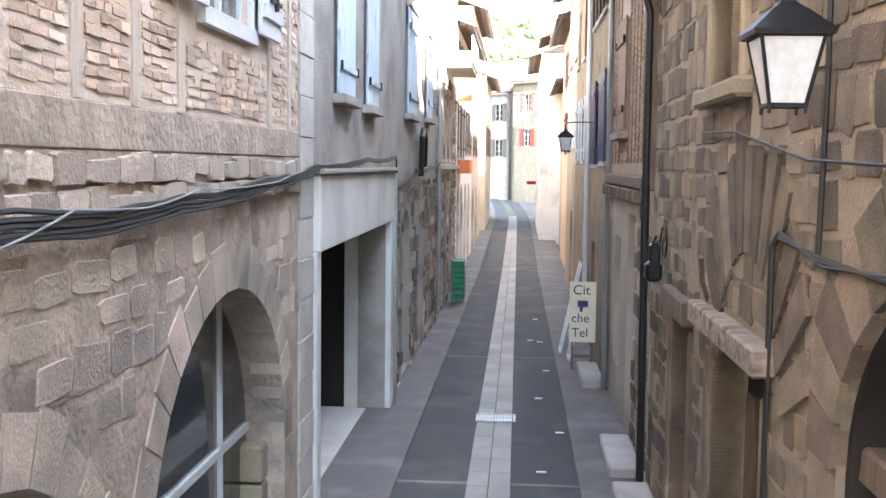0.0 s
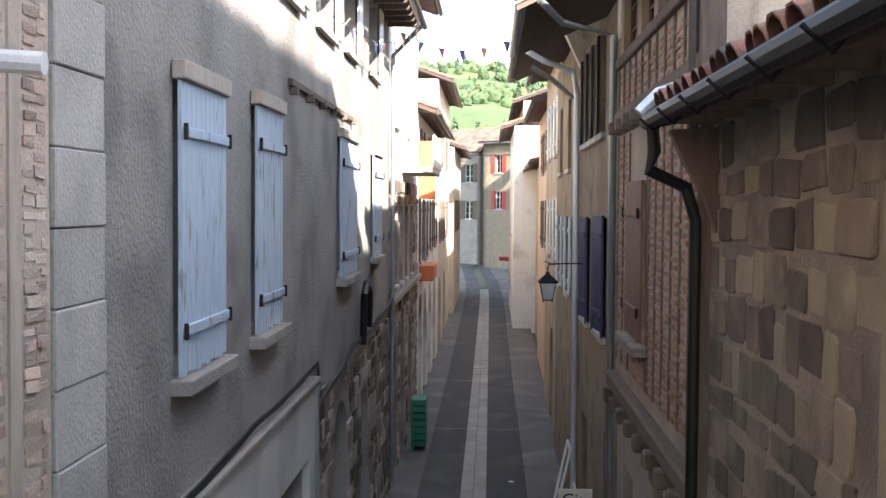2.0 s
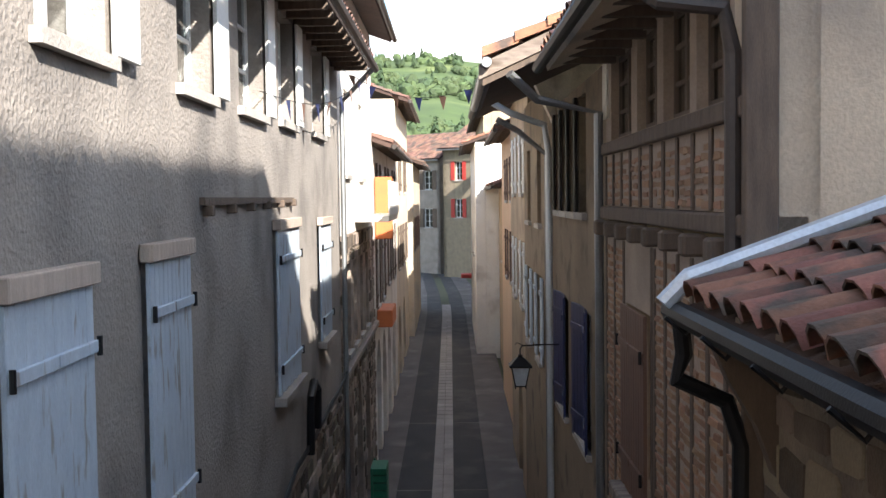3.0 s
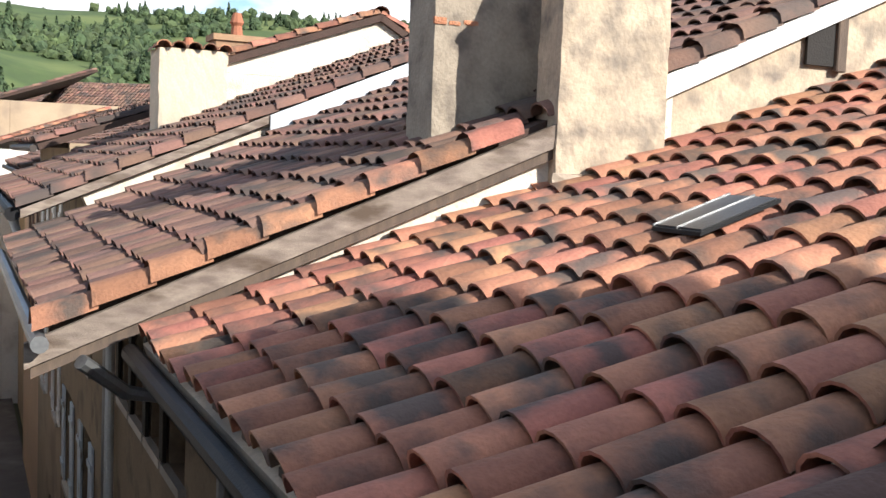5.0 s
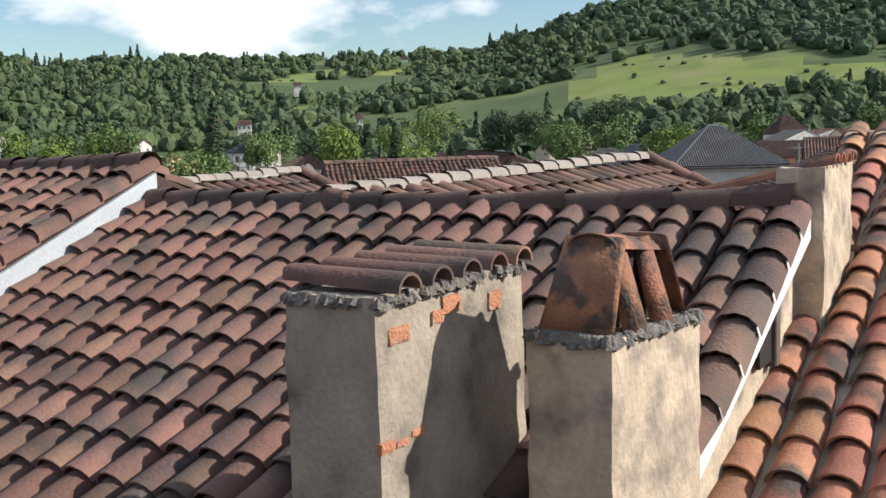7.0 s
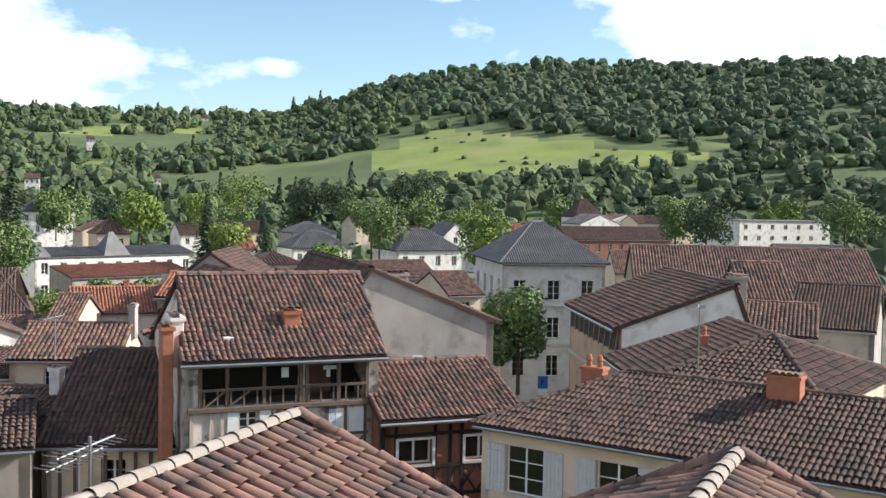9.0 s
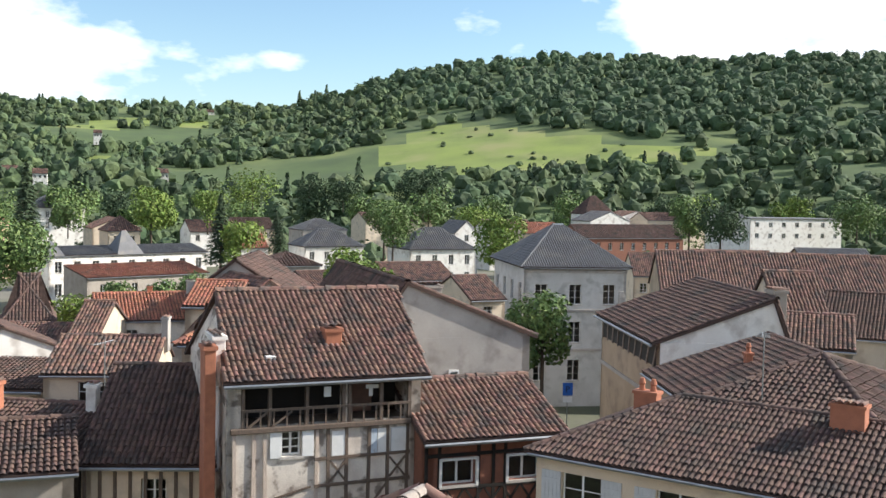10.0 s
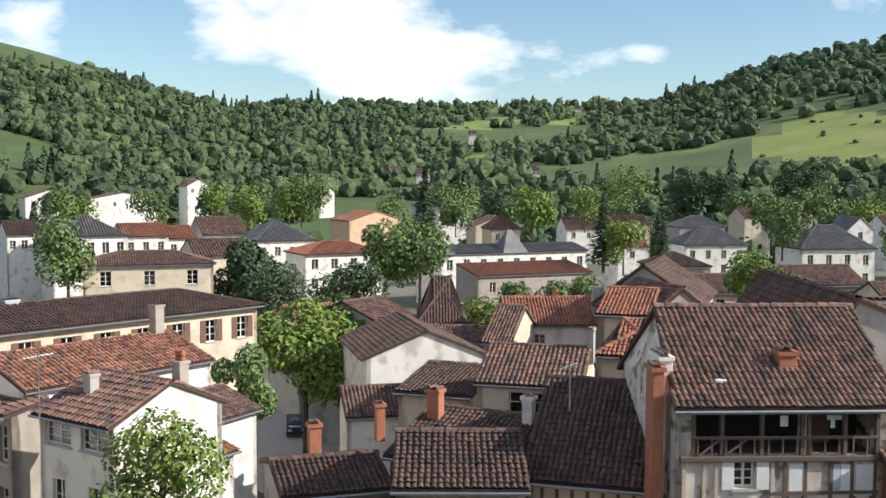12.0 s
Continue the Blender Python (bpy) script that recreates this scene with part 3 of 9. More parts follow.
def tree(name, label, x, y, z, h, r, leaf, n=1500, seed=1, size=0.22, conifer=False, trunk=.3, town=True):
    rng = random.Random(seed)
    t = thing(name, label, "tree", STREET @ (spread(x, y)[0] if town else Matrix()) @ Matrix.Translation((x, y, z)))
    tr = Shape().tube([(0, 0, -.1), (.04, .03, h * .3), (-.05, .02, h * .6), (0, 0, h * .85)], [.035 * h * .6, .026 * h * .6, .016 * h * .6, .02], 8)
    for i in range(6):
        q = i * 1.05 + rng.random()
        tr.tube([(0, 0, h * (trunk + .06 * i)), (math.cos(q) * r * .35, math.sin(q) * r * .35, h * (trunk + .12 + .06 * i)), (math.cos(q) * r * .7, math.sin(q) * r * .7, h * (trunk + .2 + .06 * i))], [.05, .035, .015], 5)
    part("trunk", tr, BARK, t)
    if conifer:
        s = Shape()
        for i in range(n):
            k = rng.random() ** .7
            zz = h * (.1 + .9 * (1 - k))
            rr = r * (k * .95 + .03) * rng.uniform(.55, 1.08)
            q = rng.uniform(0, 6.283)
            p = Vector((rr * math.cos(q), rr * math.sin(q), zz))
            d = Vector((math.cos(q), math.sin(q), -.35)).normalized()
            u = Vector((-math.sin(q), math.cos(q), 0))
            kk = size * rng.uniform(.7, 1.3)
            s.add([p - d * kk, p - u * kk * .55, p + d * kk, p + u * kk * .55], [(0, 1, 2, 3)])
        cr = part("crown", s, leaf, t)
    else:
        c = leaf_cloud(rng, n, r, h * .36, size, 9)
        cr = part("crown", c, leaf, t, "", Matrix.Translation((0, 0, h * .62)))
    return t


# ---- ground, hills and woods ----
SKYLINE = [(-40, 6.92), (-10, 7.32), (0, 7.32), (4, 6.82), (13, 7.32), (18, 7.32), (27.5, 7.02), (31.5, 5.92), (34.2, 5.17), (38.6, 4.07), (45.7, 4.37), (53.7, 4.27), (60.6, 4.32), (64.1, 5.37), (68.3, 6.52), (72.8, 7.17), (78, 7.42), (84, 7.22), (92, 7.32), (110, 6.92), (140, 5.42)]
FOOT, CREST, FLOOR_Z, EYE_Z = 430.0, 1150.0, -6.0, 15.7


def skyline(az):
    return float(np.interp(az, [p[0] for p in SKYLINE], [p[1] for p in SKYLINE]))


def ground_z(x, y):
    """Height of the land in the street frame."""
    dx, dy = x, y - 20.0
    r = math.hypot(dx, dy)
    fall = min(max((x - 8.0) / 50.0, 0), 1)
    z = 0.3 - 6.3 * fall * fall * (3 - 2 * fall)
    if x < 6:
        z = street_z(y) - 0.03 if -30 < y < 130 else 0.4
    if r > FOOT * .55:
        az = math.degrees(math.atan2(dx, dy))
        foot = FOOT if az > 22 else FOOT * (.62 + .38 * max(az, 0) / 22)
        if r > foot:
            top = EYE_Z + CREST * math.tan(radians(skyline(az) - 0.2))
            q = (r - foot) / (CREST - foot)
            w = noise.noise(Vector((x * .006, y * .006, 3))) * 9 + noise.noise(Vector((x * .018, y * .018, 7))) * 3
            k = min(q, 1.0)
            z += (top - z) * (k ** 1.12) + w * min(q * 3, 1) * (1 - .7 * k)
            if q > 1:
                z -= (q - 1) * 90
    return z


def street_z(y):
    return float(np.interp(y, [-30, 15, 30, 42, 55, 80, 110, 140], [0.5, 0.45, 0.32, 0.3, 0.55, 1.0, 1.6, 3.0]))


MEADOW = [(65.1, 1.9), (69.6, 3.7), (74.2, 3.5), (78.8, 2.8), (84.5, 2.55), (84.5, 2.2), (77.3, 1.5), (71.2, 0.9), (66.6, 1.3)]
FIELDS = [[(50, 3.0), (53.5, 3.6), (54.5, 3.3), (51, 2.7)], [(49.5, .9), (53, 1.9), (53.2, 1.4), (50, .6)], [(55.5, 3.3), (57.5, 3.5), (57.5, 3.2), (55.5, 3.0)]]


def inside(poly, x, y):
    hit = False
    for (a, b), (c, d) in zip(poly, poly[1:] + poly[:1]):
        if (b > y) != (d > y) and x < (c - a) * (y - b) / (d - b) + a:
            hit = not hit
    return hit


def open_field(x, y, z):
    dx, dy = x, y - 20.0
    r = math.hypot(dx, dy)
    az, el = math.degrees(math.atan2(dx, dy)), math.degrees(math.atan2(z - EYE_Z, r))
    return inside(MEADOW, az, el) or any(inside(f, az, el) for f in FIELDS)


gs = Shape()
RINGS = [0, 6, 12, 20, 30, 42, 56, 72, 90, 115, 145, 180, 220, 265, 310, 350, 390, 430] + [430 + 24 * i for i in range(1, 35)] + [1400, 1800, 2600, 4200]
N_AZ = 240
for i, r in enumerate(RINGS):
    for k_ in range(N_AZ):
        q = 2 * math.pi * k_ / N_AZ
        x, y = r * math.sin(q), 20 + r * math.cos(q)
        gs.v.append((x, y, ground_z(x, y) - (0.25 if r < 40 else 0)))
for i in range(len(RINGS) - 1):
    for k_ in range(N_AZ):
        gs.f.append((i * N_AZ + k_, i * N_AZ + (k_ + 1) % N_AZ, (i + 1) * N_AZ + (k_ + 1) % N_AZ, (i + 1) * N_AZ + k_))
gme = gs.mesh("ground")
gme.materials.append(GROUND)
gme.materials.append(GRASS)
gme.materials.append(FOREST_FLOOR)
for pl in gme.polygons:
    c_ = pl.center
    if open_field(c_.x, c_.y, c_.z):
        pl.material_index = 1
    elif math.hypot(c_.x, c_.y - 20) > 400:
        pl.material_index = 2
    pl.use_smooth = True
ground = new("ground", gme)
ground.matrix_world = STREET
tagged(ground, "town ground rising to grassy hill slopes", "ground", kind="structure")

rw = random.Random(11)
CROWNS = []
for i in range(7):
    bm = bmesh.new()
    bmesh.ops.create_icosphere(bm, subdivisions=3 if i < 2 else 2, radius=1.0)
    for v in bm.verts:
        q = v.co * 1.5 + Vector((i * 7.3, 0, 0))
        v.co *= .82 + .42 * noise.noise(q) + .26 * noise.noise(q * 2.6) + .12 * noise.noise(q * 6)
        v.co.z *= .95
    bm.verts.index_update()
    c_ = leaf_cloud(random.Random(40 + i), 46, 1.0, .9, .2, 7, .4)
    c_.f = [t for f in c_.f for t in ((f[0], f[1], f[2]), (f[0], f[2], f[3]))]
    c_.add([v.co for v in bm.verts], [[v.index for v in f.verts] for f in bm.faces])
    bm.free()
    CROWNS.append((np.array(c_.v), np.array(c_.f)))
CONES = []
for i in range(2):
    r2 = random.Random(60 + i)
    s_ = Shape()
    for j in range(90):
        k_ = r2.random() ** .7
        q = r2.uniform(0, 6.28)
        p = Vector((k_ * .8 * math.cos(q), k_ * .8 * math.sin(q), 1.2 - 2.1 * k_))
        d = Vector((math.cos(q), math.sin(q), -.6)) * .3
        u = Vector((-math.sin(q), math.cos(q), 0)) * .24
        s_.add([p - d, p - u, p + d, p + u], [(0, 1, 2, 3)])
    s_.f = [t for f in s_.f for t in ((f[0], f[1], f[2]), (f[0], f[2], f[3]))]
    CONES.append((np.array(s_.v), np.array(s_.f)))


def wood(name, label, spots, material):
    vs, fs, k = [], [], 0
    for x, y, z, r, h, kind in spots:
        v, f = (CONES if kind else CROWNS)[rw.randrange(2) if kind else 2 + rw.randrange(5)]
        q = rw.uniform(0, 6.28)
        c, s = math.cos(q), math.sin(q)
        rot = np.stack([v[:, 0] * c - v[:, 1] * s, v[:, 0] * s + v[:, 1] * c, v[:, 2]], 1)
        vs.append(rot * (r, r, h) + (x, y, z + h * .75))
        fs.append(f + k)
        k += len(v)
    V, F = np.concatenate(vs), np.concatenate(fs)
    me = bpy.data.meshes.new(name)
    me.from_pydata(V.tolist(), [], F.tolist())
    me.materials.append(material)
    ob = new(name, me)
    ob.matrix_world = STREET
    return tagged(ob, label, "woodland", kind="stuff")


FAR_HOMES = [(205, 123, 2.5), (195, 94, 2.8), (309, 151, 2.8), (265, 177, 1.9), (263, 154, 2.1), (256, 110, 1.5), (331, 88, 2.1), (354, 84, 2.0), (344, 94, 1.7), (350, 70, 2.7), (324, 32, 3.8), (261, 68, 4.1), (265, 92, 2.0), (323, 48, 1.5), (291, 108, 2.2), (189, 133, 1.7), (254, 238, 2.1), (226, 196, 2.0), (209, 180, 1.6), (252, 183, 2.1), (158, 140, 5.3), (127, 154, 3.0), (187, 203, 2.4), (128, 170, 2.4), (103, 194, 2.6), (115, 194, 1.9), (122, 192, 1.6), (134, 194, 2.0), (100, 211, 1.6)]   # x, y and half the width in degrees
spots_g, spots_d = [], []
tries = 0
while len(spots_g) + len(spots_d) < 5600 and tries < 40000:
    tries += 1
    az = rw.uniform(-6, 98)
    q = rw.random() ** .85
    foot = FOOT * .93 if az > 22 else FOOT * .62
    r = foot + (CREST + 25 - foot) * q
    x, y = r * math.sin(radians(az)), 20 + r * math.cos(radians(az))
    z = ground_z(x, y)
    if open_field(x, y, z):
        if rw.random() < .16:
            spots_g.append((x, y, z - .6, rw.uniform(1.2, 2.8), rw.uniform(1.0, 2.0), False))
        continue
    if open_field(x, y, z - 9) and rw.random() > .3:
        continue
    dens = noise.noise(Vector((x * .008, y * .008, 1.5)))
    el = math.degrees(math.atan2(z - EYE_Z, r))
    # the hill-top wood takes dark leaves in place of shade
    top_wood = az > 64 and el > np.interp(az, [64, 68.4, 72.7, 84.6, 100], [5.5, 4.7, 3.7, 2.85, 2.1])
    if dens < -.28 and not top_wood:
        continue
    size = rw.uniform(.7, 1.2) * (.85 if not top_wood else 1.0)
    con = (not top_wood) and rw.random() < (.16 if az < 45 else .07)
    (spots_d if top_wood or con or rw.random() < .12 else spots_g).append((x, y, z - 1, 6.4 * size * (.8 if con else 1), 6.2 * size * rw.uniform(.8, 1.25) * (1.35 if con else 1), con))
for i in range(1300):
    az, r = rw.uniform(-4, 96), rw.uniform(215, 405)
    x, y = r * math.sin(radians(az)), 20 + r * math.cos(radians(az))
    if noise.noise(Vector((x * .02, y * .02, 4.5))) < .12 or any(abs(math.degrees(math.atan2(hx, hy - 20)) - az) < w_ and r < math.hypot(hx, hy - 20) + 6 and r > math.hypot(hx, hy - 20) - 26 for hx, hy, w_ in FAR_HOMES):
        continue
    k = rw.uniform(.5, 1.0)
    (spots_d if rw.random() < .25 else spots_g).append((x, y, ground_z(x, y) - .5, 5.2 * k, 5.4 * k * rw.uniform(.8, 1.2), rw.random() < .08))
wood("hill_wood", "mixed green broadleaf woodland covering the hill slopes", spots_g, LEAF_WOOD)
wood("dark_hill_wood", "hill-top wood with shade put into dark leaves, and conifers", spots_d, LEAF_DARK)


# ---- street ----
LEFT_V, RIGHT_V = -2.12, 1.66
ROAD_L, ROAD_R, DRAIN_L, DRAIN_R = -1.47, 0.83, -0.58, -0.03
US = [-30, 0, 8, 15, 22, 30, 36, 42, 48, 55, 62, 70, 80, 92, 105, 120]


def bend(y):
    """Sideways swing of the street far off."""
    return -0.0013 * max(y - 66, 0) ** 2


def ribbon(name, label, v0, v1, lift, mat, category, thick=0.2):
    s = Shape()
    n = len(US)
    for y in US:
        x0, x1, z = v0 + bend(y), v1 + bend(y), street_z(y) + lift
        s.v += [(x0, y, z), (x1, y, z), (x1, y, z - thick), (x0, y, z - thick)]
    for i in range(n - 1):
        k = i * 4
        for a, b in ((0, 1), (1, 2), (2, 3), (3, 0)):
            s.f.append((k + a, k + b, k + 4 + b, k + 4 + a))
    s.f += [(0, 3, 2, 1), (4 * n - 4, 4 * n - 3, 4 * n - 2, 4 * n - 1)]
    return solo(name, s, mat, label, category, kind="structure")


ribbon("road_west", "dark asphalt lane of a narrow street", ROAD_L, DRAIN_L, 0.0, ASPHALT, "road")
ribbon("road_east", "dark asphalt lane of a narrow street", DRAIN_R, ROAD_R, 0.0, ASPHALT, "road")
ribbon("pavement_west", "pinkish grey paved strip beside the houses", LEFT_V - .3, ROAD_L, 0.03, PAVING, "pavement")
ribbon("pavement_east", "pinkish grey paved strip beside the houses", ROAD_R, RIGHT_V + .3, 0.03, PAVING, "pavement")
gutter_bed = ribbon("drain_bed", "pale stone drain channel along the street middle", DRAIN_L, DRAIN_R, -0.03, BED_TILE, "drain")
slab_m = Shape().box(0, (DRAIN_R - DRAIN_L) / 2 - .008, 0, .585, 0, .05, .008).mesh("drain_slab")
for i in range(110):
    y = 8 + i * .6
    for v in (DRAIN_L + .002, (DRAIN_L + DRAIN_R) / 2 + .004):
        part("drain_slab", slab_m, DRAIN, gutter_bed, "", Matrix.Translation((v + bend(y), y, street_z(y) - .028)))
# cross joints, studs and the grate
for y in (22.0, 33.5, 12.9, 41.5):
    for a, b in ((ROAD_L, DRAIN_L), (DRAIN_R, ROAD_R)):
        solo("road_joint", Shape().box(a, b, y, y + .1, street_z(y) - .02, street_z(y) + .005), PAVING, "pale paved strip across the asphalt", "road joint", kind="structure")
for i, (x, y) in enumerate(((.62, 15.6), (.35, 18.0), (.55, 20.6), (.5, 24.2), (.45, 28), (.3, 13.5), (.28, 24.4))):
    solo("road_stud", Shape().box(x, x + .13, y, y + .06, street_z(y) - .01, street_z(y) + .012, .006), WHITE_PAINT, "small white stud in the asphalt", "road stud")
gr = thing("drain_grate", "rectangular steel grate across the stone drain", "drain grate", STREET @ Matrix.Translation((-.6, 16.1, street_z(16) + .024)))
part("grate_frame", Shape().box(0, .62, 0, .03, 0, .02).box(0, .62, .45, .48, 0, .02).box(0, .03, .03, .45, 0, .02).box(.59, .62, .03, .45, 0, .02), STEEL, gr)
bar_m = Shape().box(0, .022, .03, .45, 0, .018).mesh("grate_bar")
for i in range(11):
    part("grate_bar", bar_m, STEEL, gr, "", Matrix.Translation((.05 + i * .049, 0, 0)))
part("grate_middle_bar", Shape().box(.03, .59, .22, .25, .019, .025), STEEL, gr)
# curb-side slabs in front of the doors
for x0, x1, y0, y1, h in ((1.22, 1.64, 13.3, 15.0, .17), (1.2, 1.64, 11.4, 12.7, .17), (1.2, 1.6, 18.9, 20.6, .2), (1.25, 1.6, 24.5, 25.3, .15)):
    solo("door_step", Shape().box(x0, x1, y0, y1, street_z(y0) - .05, street_z(y0) + h, .025), QUOIN, "worn pale stone door step by the wall", "step")

LW = lambda u0: Matrix.Translation((LEFT_V, u0, 0)) @ Matrix.Rotation(radians(90), 4, "Z")
RW = lambda u1: Matrix.Translation((RIGHT_V, u1, 0)) @ Matrix.Rotation(radians(-90), 4, "Z")


def arch_fill(s, x0, x1, zs, zt, y0, y1, n=14, point=0.0):
    """Closes the corners of a square hole above an arch that springs at zs; point: how pointed."""
    c, r, h = (x0 + x1) / 2, (x1 - x0) / 2, zt - zs
    pts = []
    for i in range(n + 1):
        q = math.pi * i / n
        z = math.sin(q)
        pts.append((c - r * math.cos(q), zs + h * (z if not point else z ** (1 - point * .45))))
    for (a, b), (a2, b2) in zip(pts, pts[1:]):
        s.prism([(a, y0, b), (a2, y0, b2), (a2, y0, zt + .001), (a, y0, zt + .001)], (0, y1 - y0, 0))


def in_arch(x, z, h):
    """Whether (x, z) lies in an opening (x0, x1, z0, spring, top)."""
    x0, x1, z0, zs, zt = h
    if not (x0 < x < x1 and z0 < z < zt):
        return False
    if z < zs:
        return True
    c, r = (x0 + x1) / 2, (x1 - x0) / 2
    return ((x - c) / r) ** 2 + ((z - zs) / max(zt - zs, .01)) ** 2 < 1


def stone_shape(rng, w, h, proud, rough=.02):
    pts = []
    c = min(w, h) * .1
    for x, z in ((c, 0), (w - c, 0), (w, c), (w, h - c), (w - c, h), (c, h), (0, h - c), (0, c)):
        pts.append((x + rng.uniform(-rough, rough), z + rng.uniform(-rough, rough)))
    s = Shape()
    m = (w / 2, h / 2)
    front = [(m[0] + (x - m[0]) * .95, -proud + rng.uniform(-.006, .006), m[1] + (z - m[1]) * .94) for x, z in pts]
    rim = [(x, -proud * .45, z) for x, z in pts]
    backp = [(x, .03, z) for x, z in pts]
    s.add(front + rim + backp, [tuple(range(8))] + [(i, 8 + i, 8 + (i + 1) % 8, (i + 1) % 8) for i in range(8)] + [(8 + i, 16 + i, 16 + (i + 1) % 8, 8 + (i + 1) % 8) for i in range(8)])
    return s


def stones(parent, face, x0, x1, z0, z1, hm, wm, mats, holes, seed, proud=.03, gap=.018, name="stone", limit=290, near=None, rough=.012, skip=0.0):
    """Courses of separate stones; near: the stretch (x range) whose stones are parts of their own."""
    rng = random.Random(seed)
    z = z0
    shapes = [[stone_shape(random.Random(seed * 31 + i), 1, 1, 1, .07) for i in range(8)]]
    protos = []
    for i in range(10):
        me = stone_shape(random.Random(seed * 37 + i), 1, 1, 1, .075).mesh(name)
        protos.append(me)
    joined = {m.name: (m, Shape()) for m in mats}
    done = 0
    mcopies = {}
    while z < z1 - .05:
        h = min(rng.uniform(.72, 1.3) * hm, z1 - z)
        x = x0 - rng.uniform(0, wm * .5)
        while x < x1 - .04:
            w = rng.uniform(.55, 1.5) * wm
            a, b = max(x, x0), min(x + w, x1)
            x += w
            if b - a < .06 or rng.random() < skip:
                continue
            if any(in_arch(px, pz, hh) for hh in holes for px in (a + .02, (a + b) / 2, b - .02) for pz in (z + .02, z + h / 2, z + h - .02)):
                continue
            mat = mats[rng.randrange(len(mats))]
            pr = proud * rng.uniform(.5, 1.3)
            hk = rng.uniform(.72, 1.06)
            mtx = Matrix.Translation((a + gap / 2, 0, z + gap / 2 + h * (1 - hk) * rng.uniform(-.1, .9))) @ Matrix.Rotation(rng.uniform(-.05, .05), 4, "Y") @ Matrix.Diagonal((b - a - gap, pr, h * hk - gap, 1))
            if done < limit and (near is None or near[0] < (a + b) / 2 < near[1]):
                k = rng.randrange(10)
                if (k, mat.name) not in mcopies:
                    q = protos[k].copy()
                    q.materials.append(mat)
                    mcopies[(k, mat.name)] = q
                part(name, mcopies[(k, mat.name)], mat, parent, "", face @ mtx)
                done += 1
            else:
                sh = joined[mat.name][1]
                p = shapes[0][rng.randrange(8)]
                sh.add([mtx @ Vector(q) for q in p.v], p.f)
        z += h
    for m, sh in joined.values():
        if sh.v:
            tagged(part(name + "_courses", sh, m, parent, "", face), kind="stuff")


def voussoirs(parent, face, h, depth, n, mat, proud=.045, name="arch_stone"):
    """Wedge stones round an arched opening."""
    x0, x1, z0, zs, zt = h
    c, r, hh = (x0 + x1) / 2, (x1 - x0) / 2, zt - zs
    for i in range(n):
        q0, q1 = math.pi * (i + .03) / n, math.pi * (i + .97) / n
        dd = depth * (1 + .12 * ((i * 7) % 3 - 1))
        poly = [(c - r * math.cos(q0), zs + hh * math.sin(q0)), (c - r * math.cos(q1), zs + hh * math.sin(q1)), (c - (r + dd) * math.cos(q1), zs + (hh + dd) * math.sin(q1)), (c - (r + dd) * math.cos(q0), zs + (hh + dd) * math.sin(q0))]
        part(name, Shape().prism([(x, -proud, z) for x, z in poly], (0, proud + .28, 0)), mat, parent, "", face)


def brick_rows(parent, face, panels, z0, z1, mat, seed, bw=.22, bh=.05, joint=.035, limit=280, proud=.014, wave=.012):
    rng = random.Random(seed)
    pms, worn = [], []
    for i in range(6):
        w_ = Shape().box(0, 1, -1, 1, 0, 1)
        w_.v = [(p[0] + rng.uniform(-.05, .05), p[1] * (1 if p[1] > 0 else rng.uniform(.45, 1.25)), p[2] + rng.uniform(-.2, .2)) for p in w_.v]
        worn.append(w_)
        pms.append(w_.mesh("brick"))
        pms[-1].materials.append(mat)
    joined = Shape()
    done = 0
    for a, b in panels:
        z = z0
        while z < z1 - bh:
            x = a + rng.uniform(0, .03)
            tilt = rng.uniform(-1, 1) * wave
            while x < b - .05:
                w = min(rng.uniform(.6, 1.15) * bw, b - x)
                m = Matrix.Translation((x, 0, z + rng.uniform(-.008, .008))) @ Matrix.Rotation(tilt, 4, "Y") @ Matrix.Diagonal((w - .012, proud * rng.uniform(.2, 1.5), bh * rng.uniform(.75, 1.15), 1))
                if done < limit:
                    part("brick", pms[rng.randrange(6)], mat, parent, "", face @ m)
                    done += 1
                elif rng.random() < .93:
                    w_ = worn[rng.randrange(6)]
                    joined.add([tuple(m @ Vector(p)) for p in w_.v], w_.f)
                x += w
            z += bh + joint
    if joined.v:
        tagged(part("brick_rows", joined, mat, parent, "", face), kind="stuff")


def shed_roof(parent, v0, v1, u0, u1, z0, slope, tile, tw=.28, sep=0, rim=False, c=.36):
    """A slope that rises away from the street, from v0 (eave) to v1."""
    run = v1 - v0
    up = Vector((run, 0, abs(run) * slope))
    if run > 0:
        roof_slope(parent, (v0, u1, z0), (0, -1, 0), up, [(0, 0), (u1 - u0, 0), (u1 - u0, up.length), (0, up.length)], tile, tw, c, 5, rim, sep)
    else:
        roof_slope(parent, (v0, u0, z0), (0, 1, 0), up, [(0, 0), (u1 - u0, 0), (u1 - u0, up.length), (0, up.length)], tile, tw, c, 5, rim, sep)


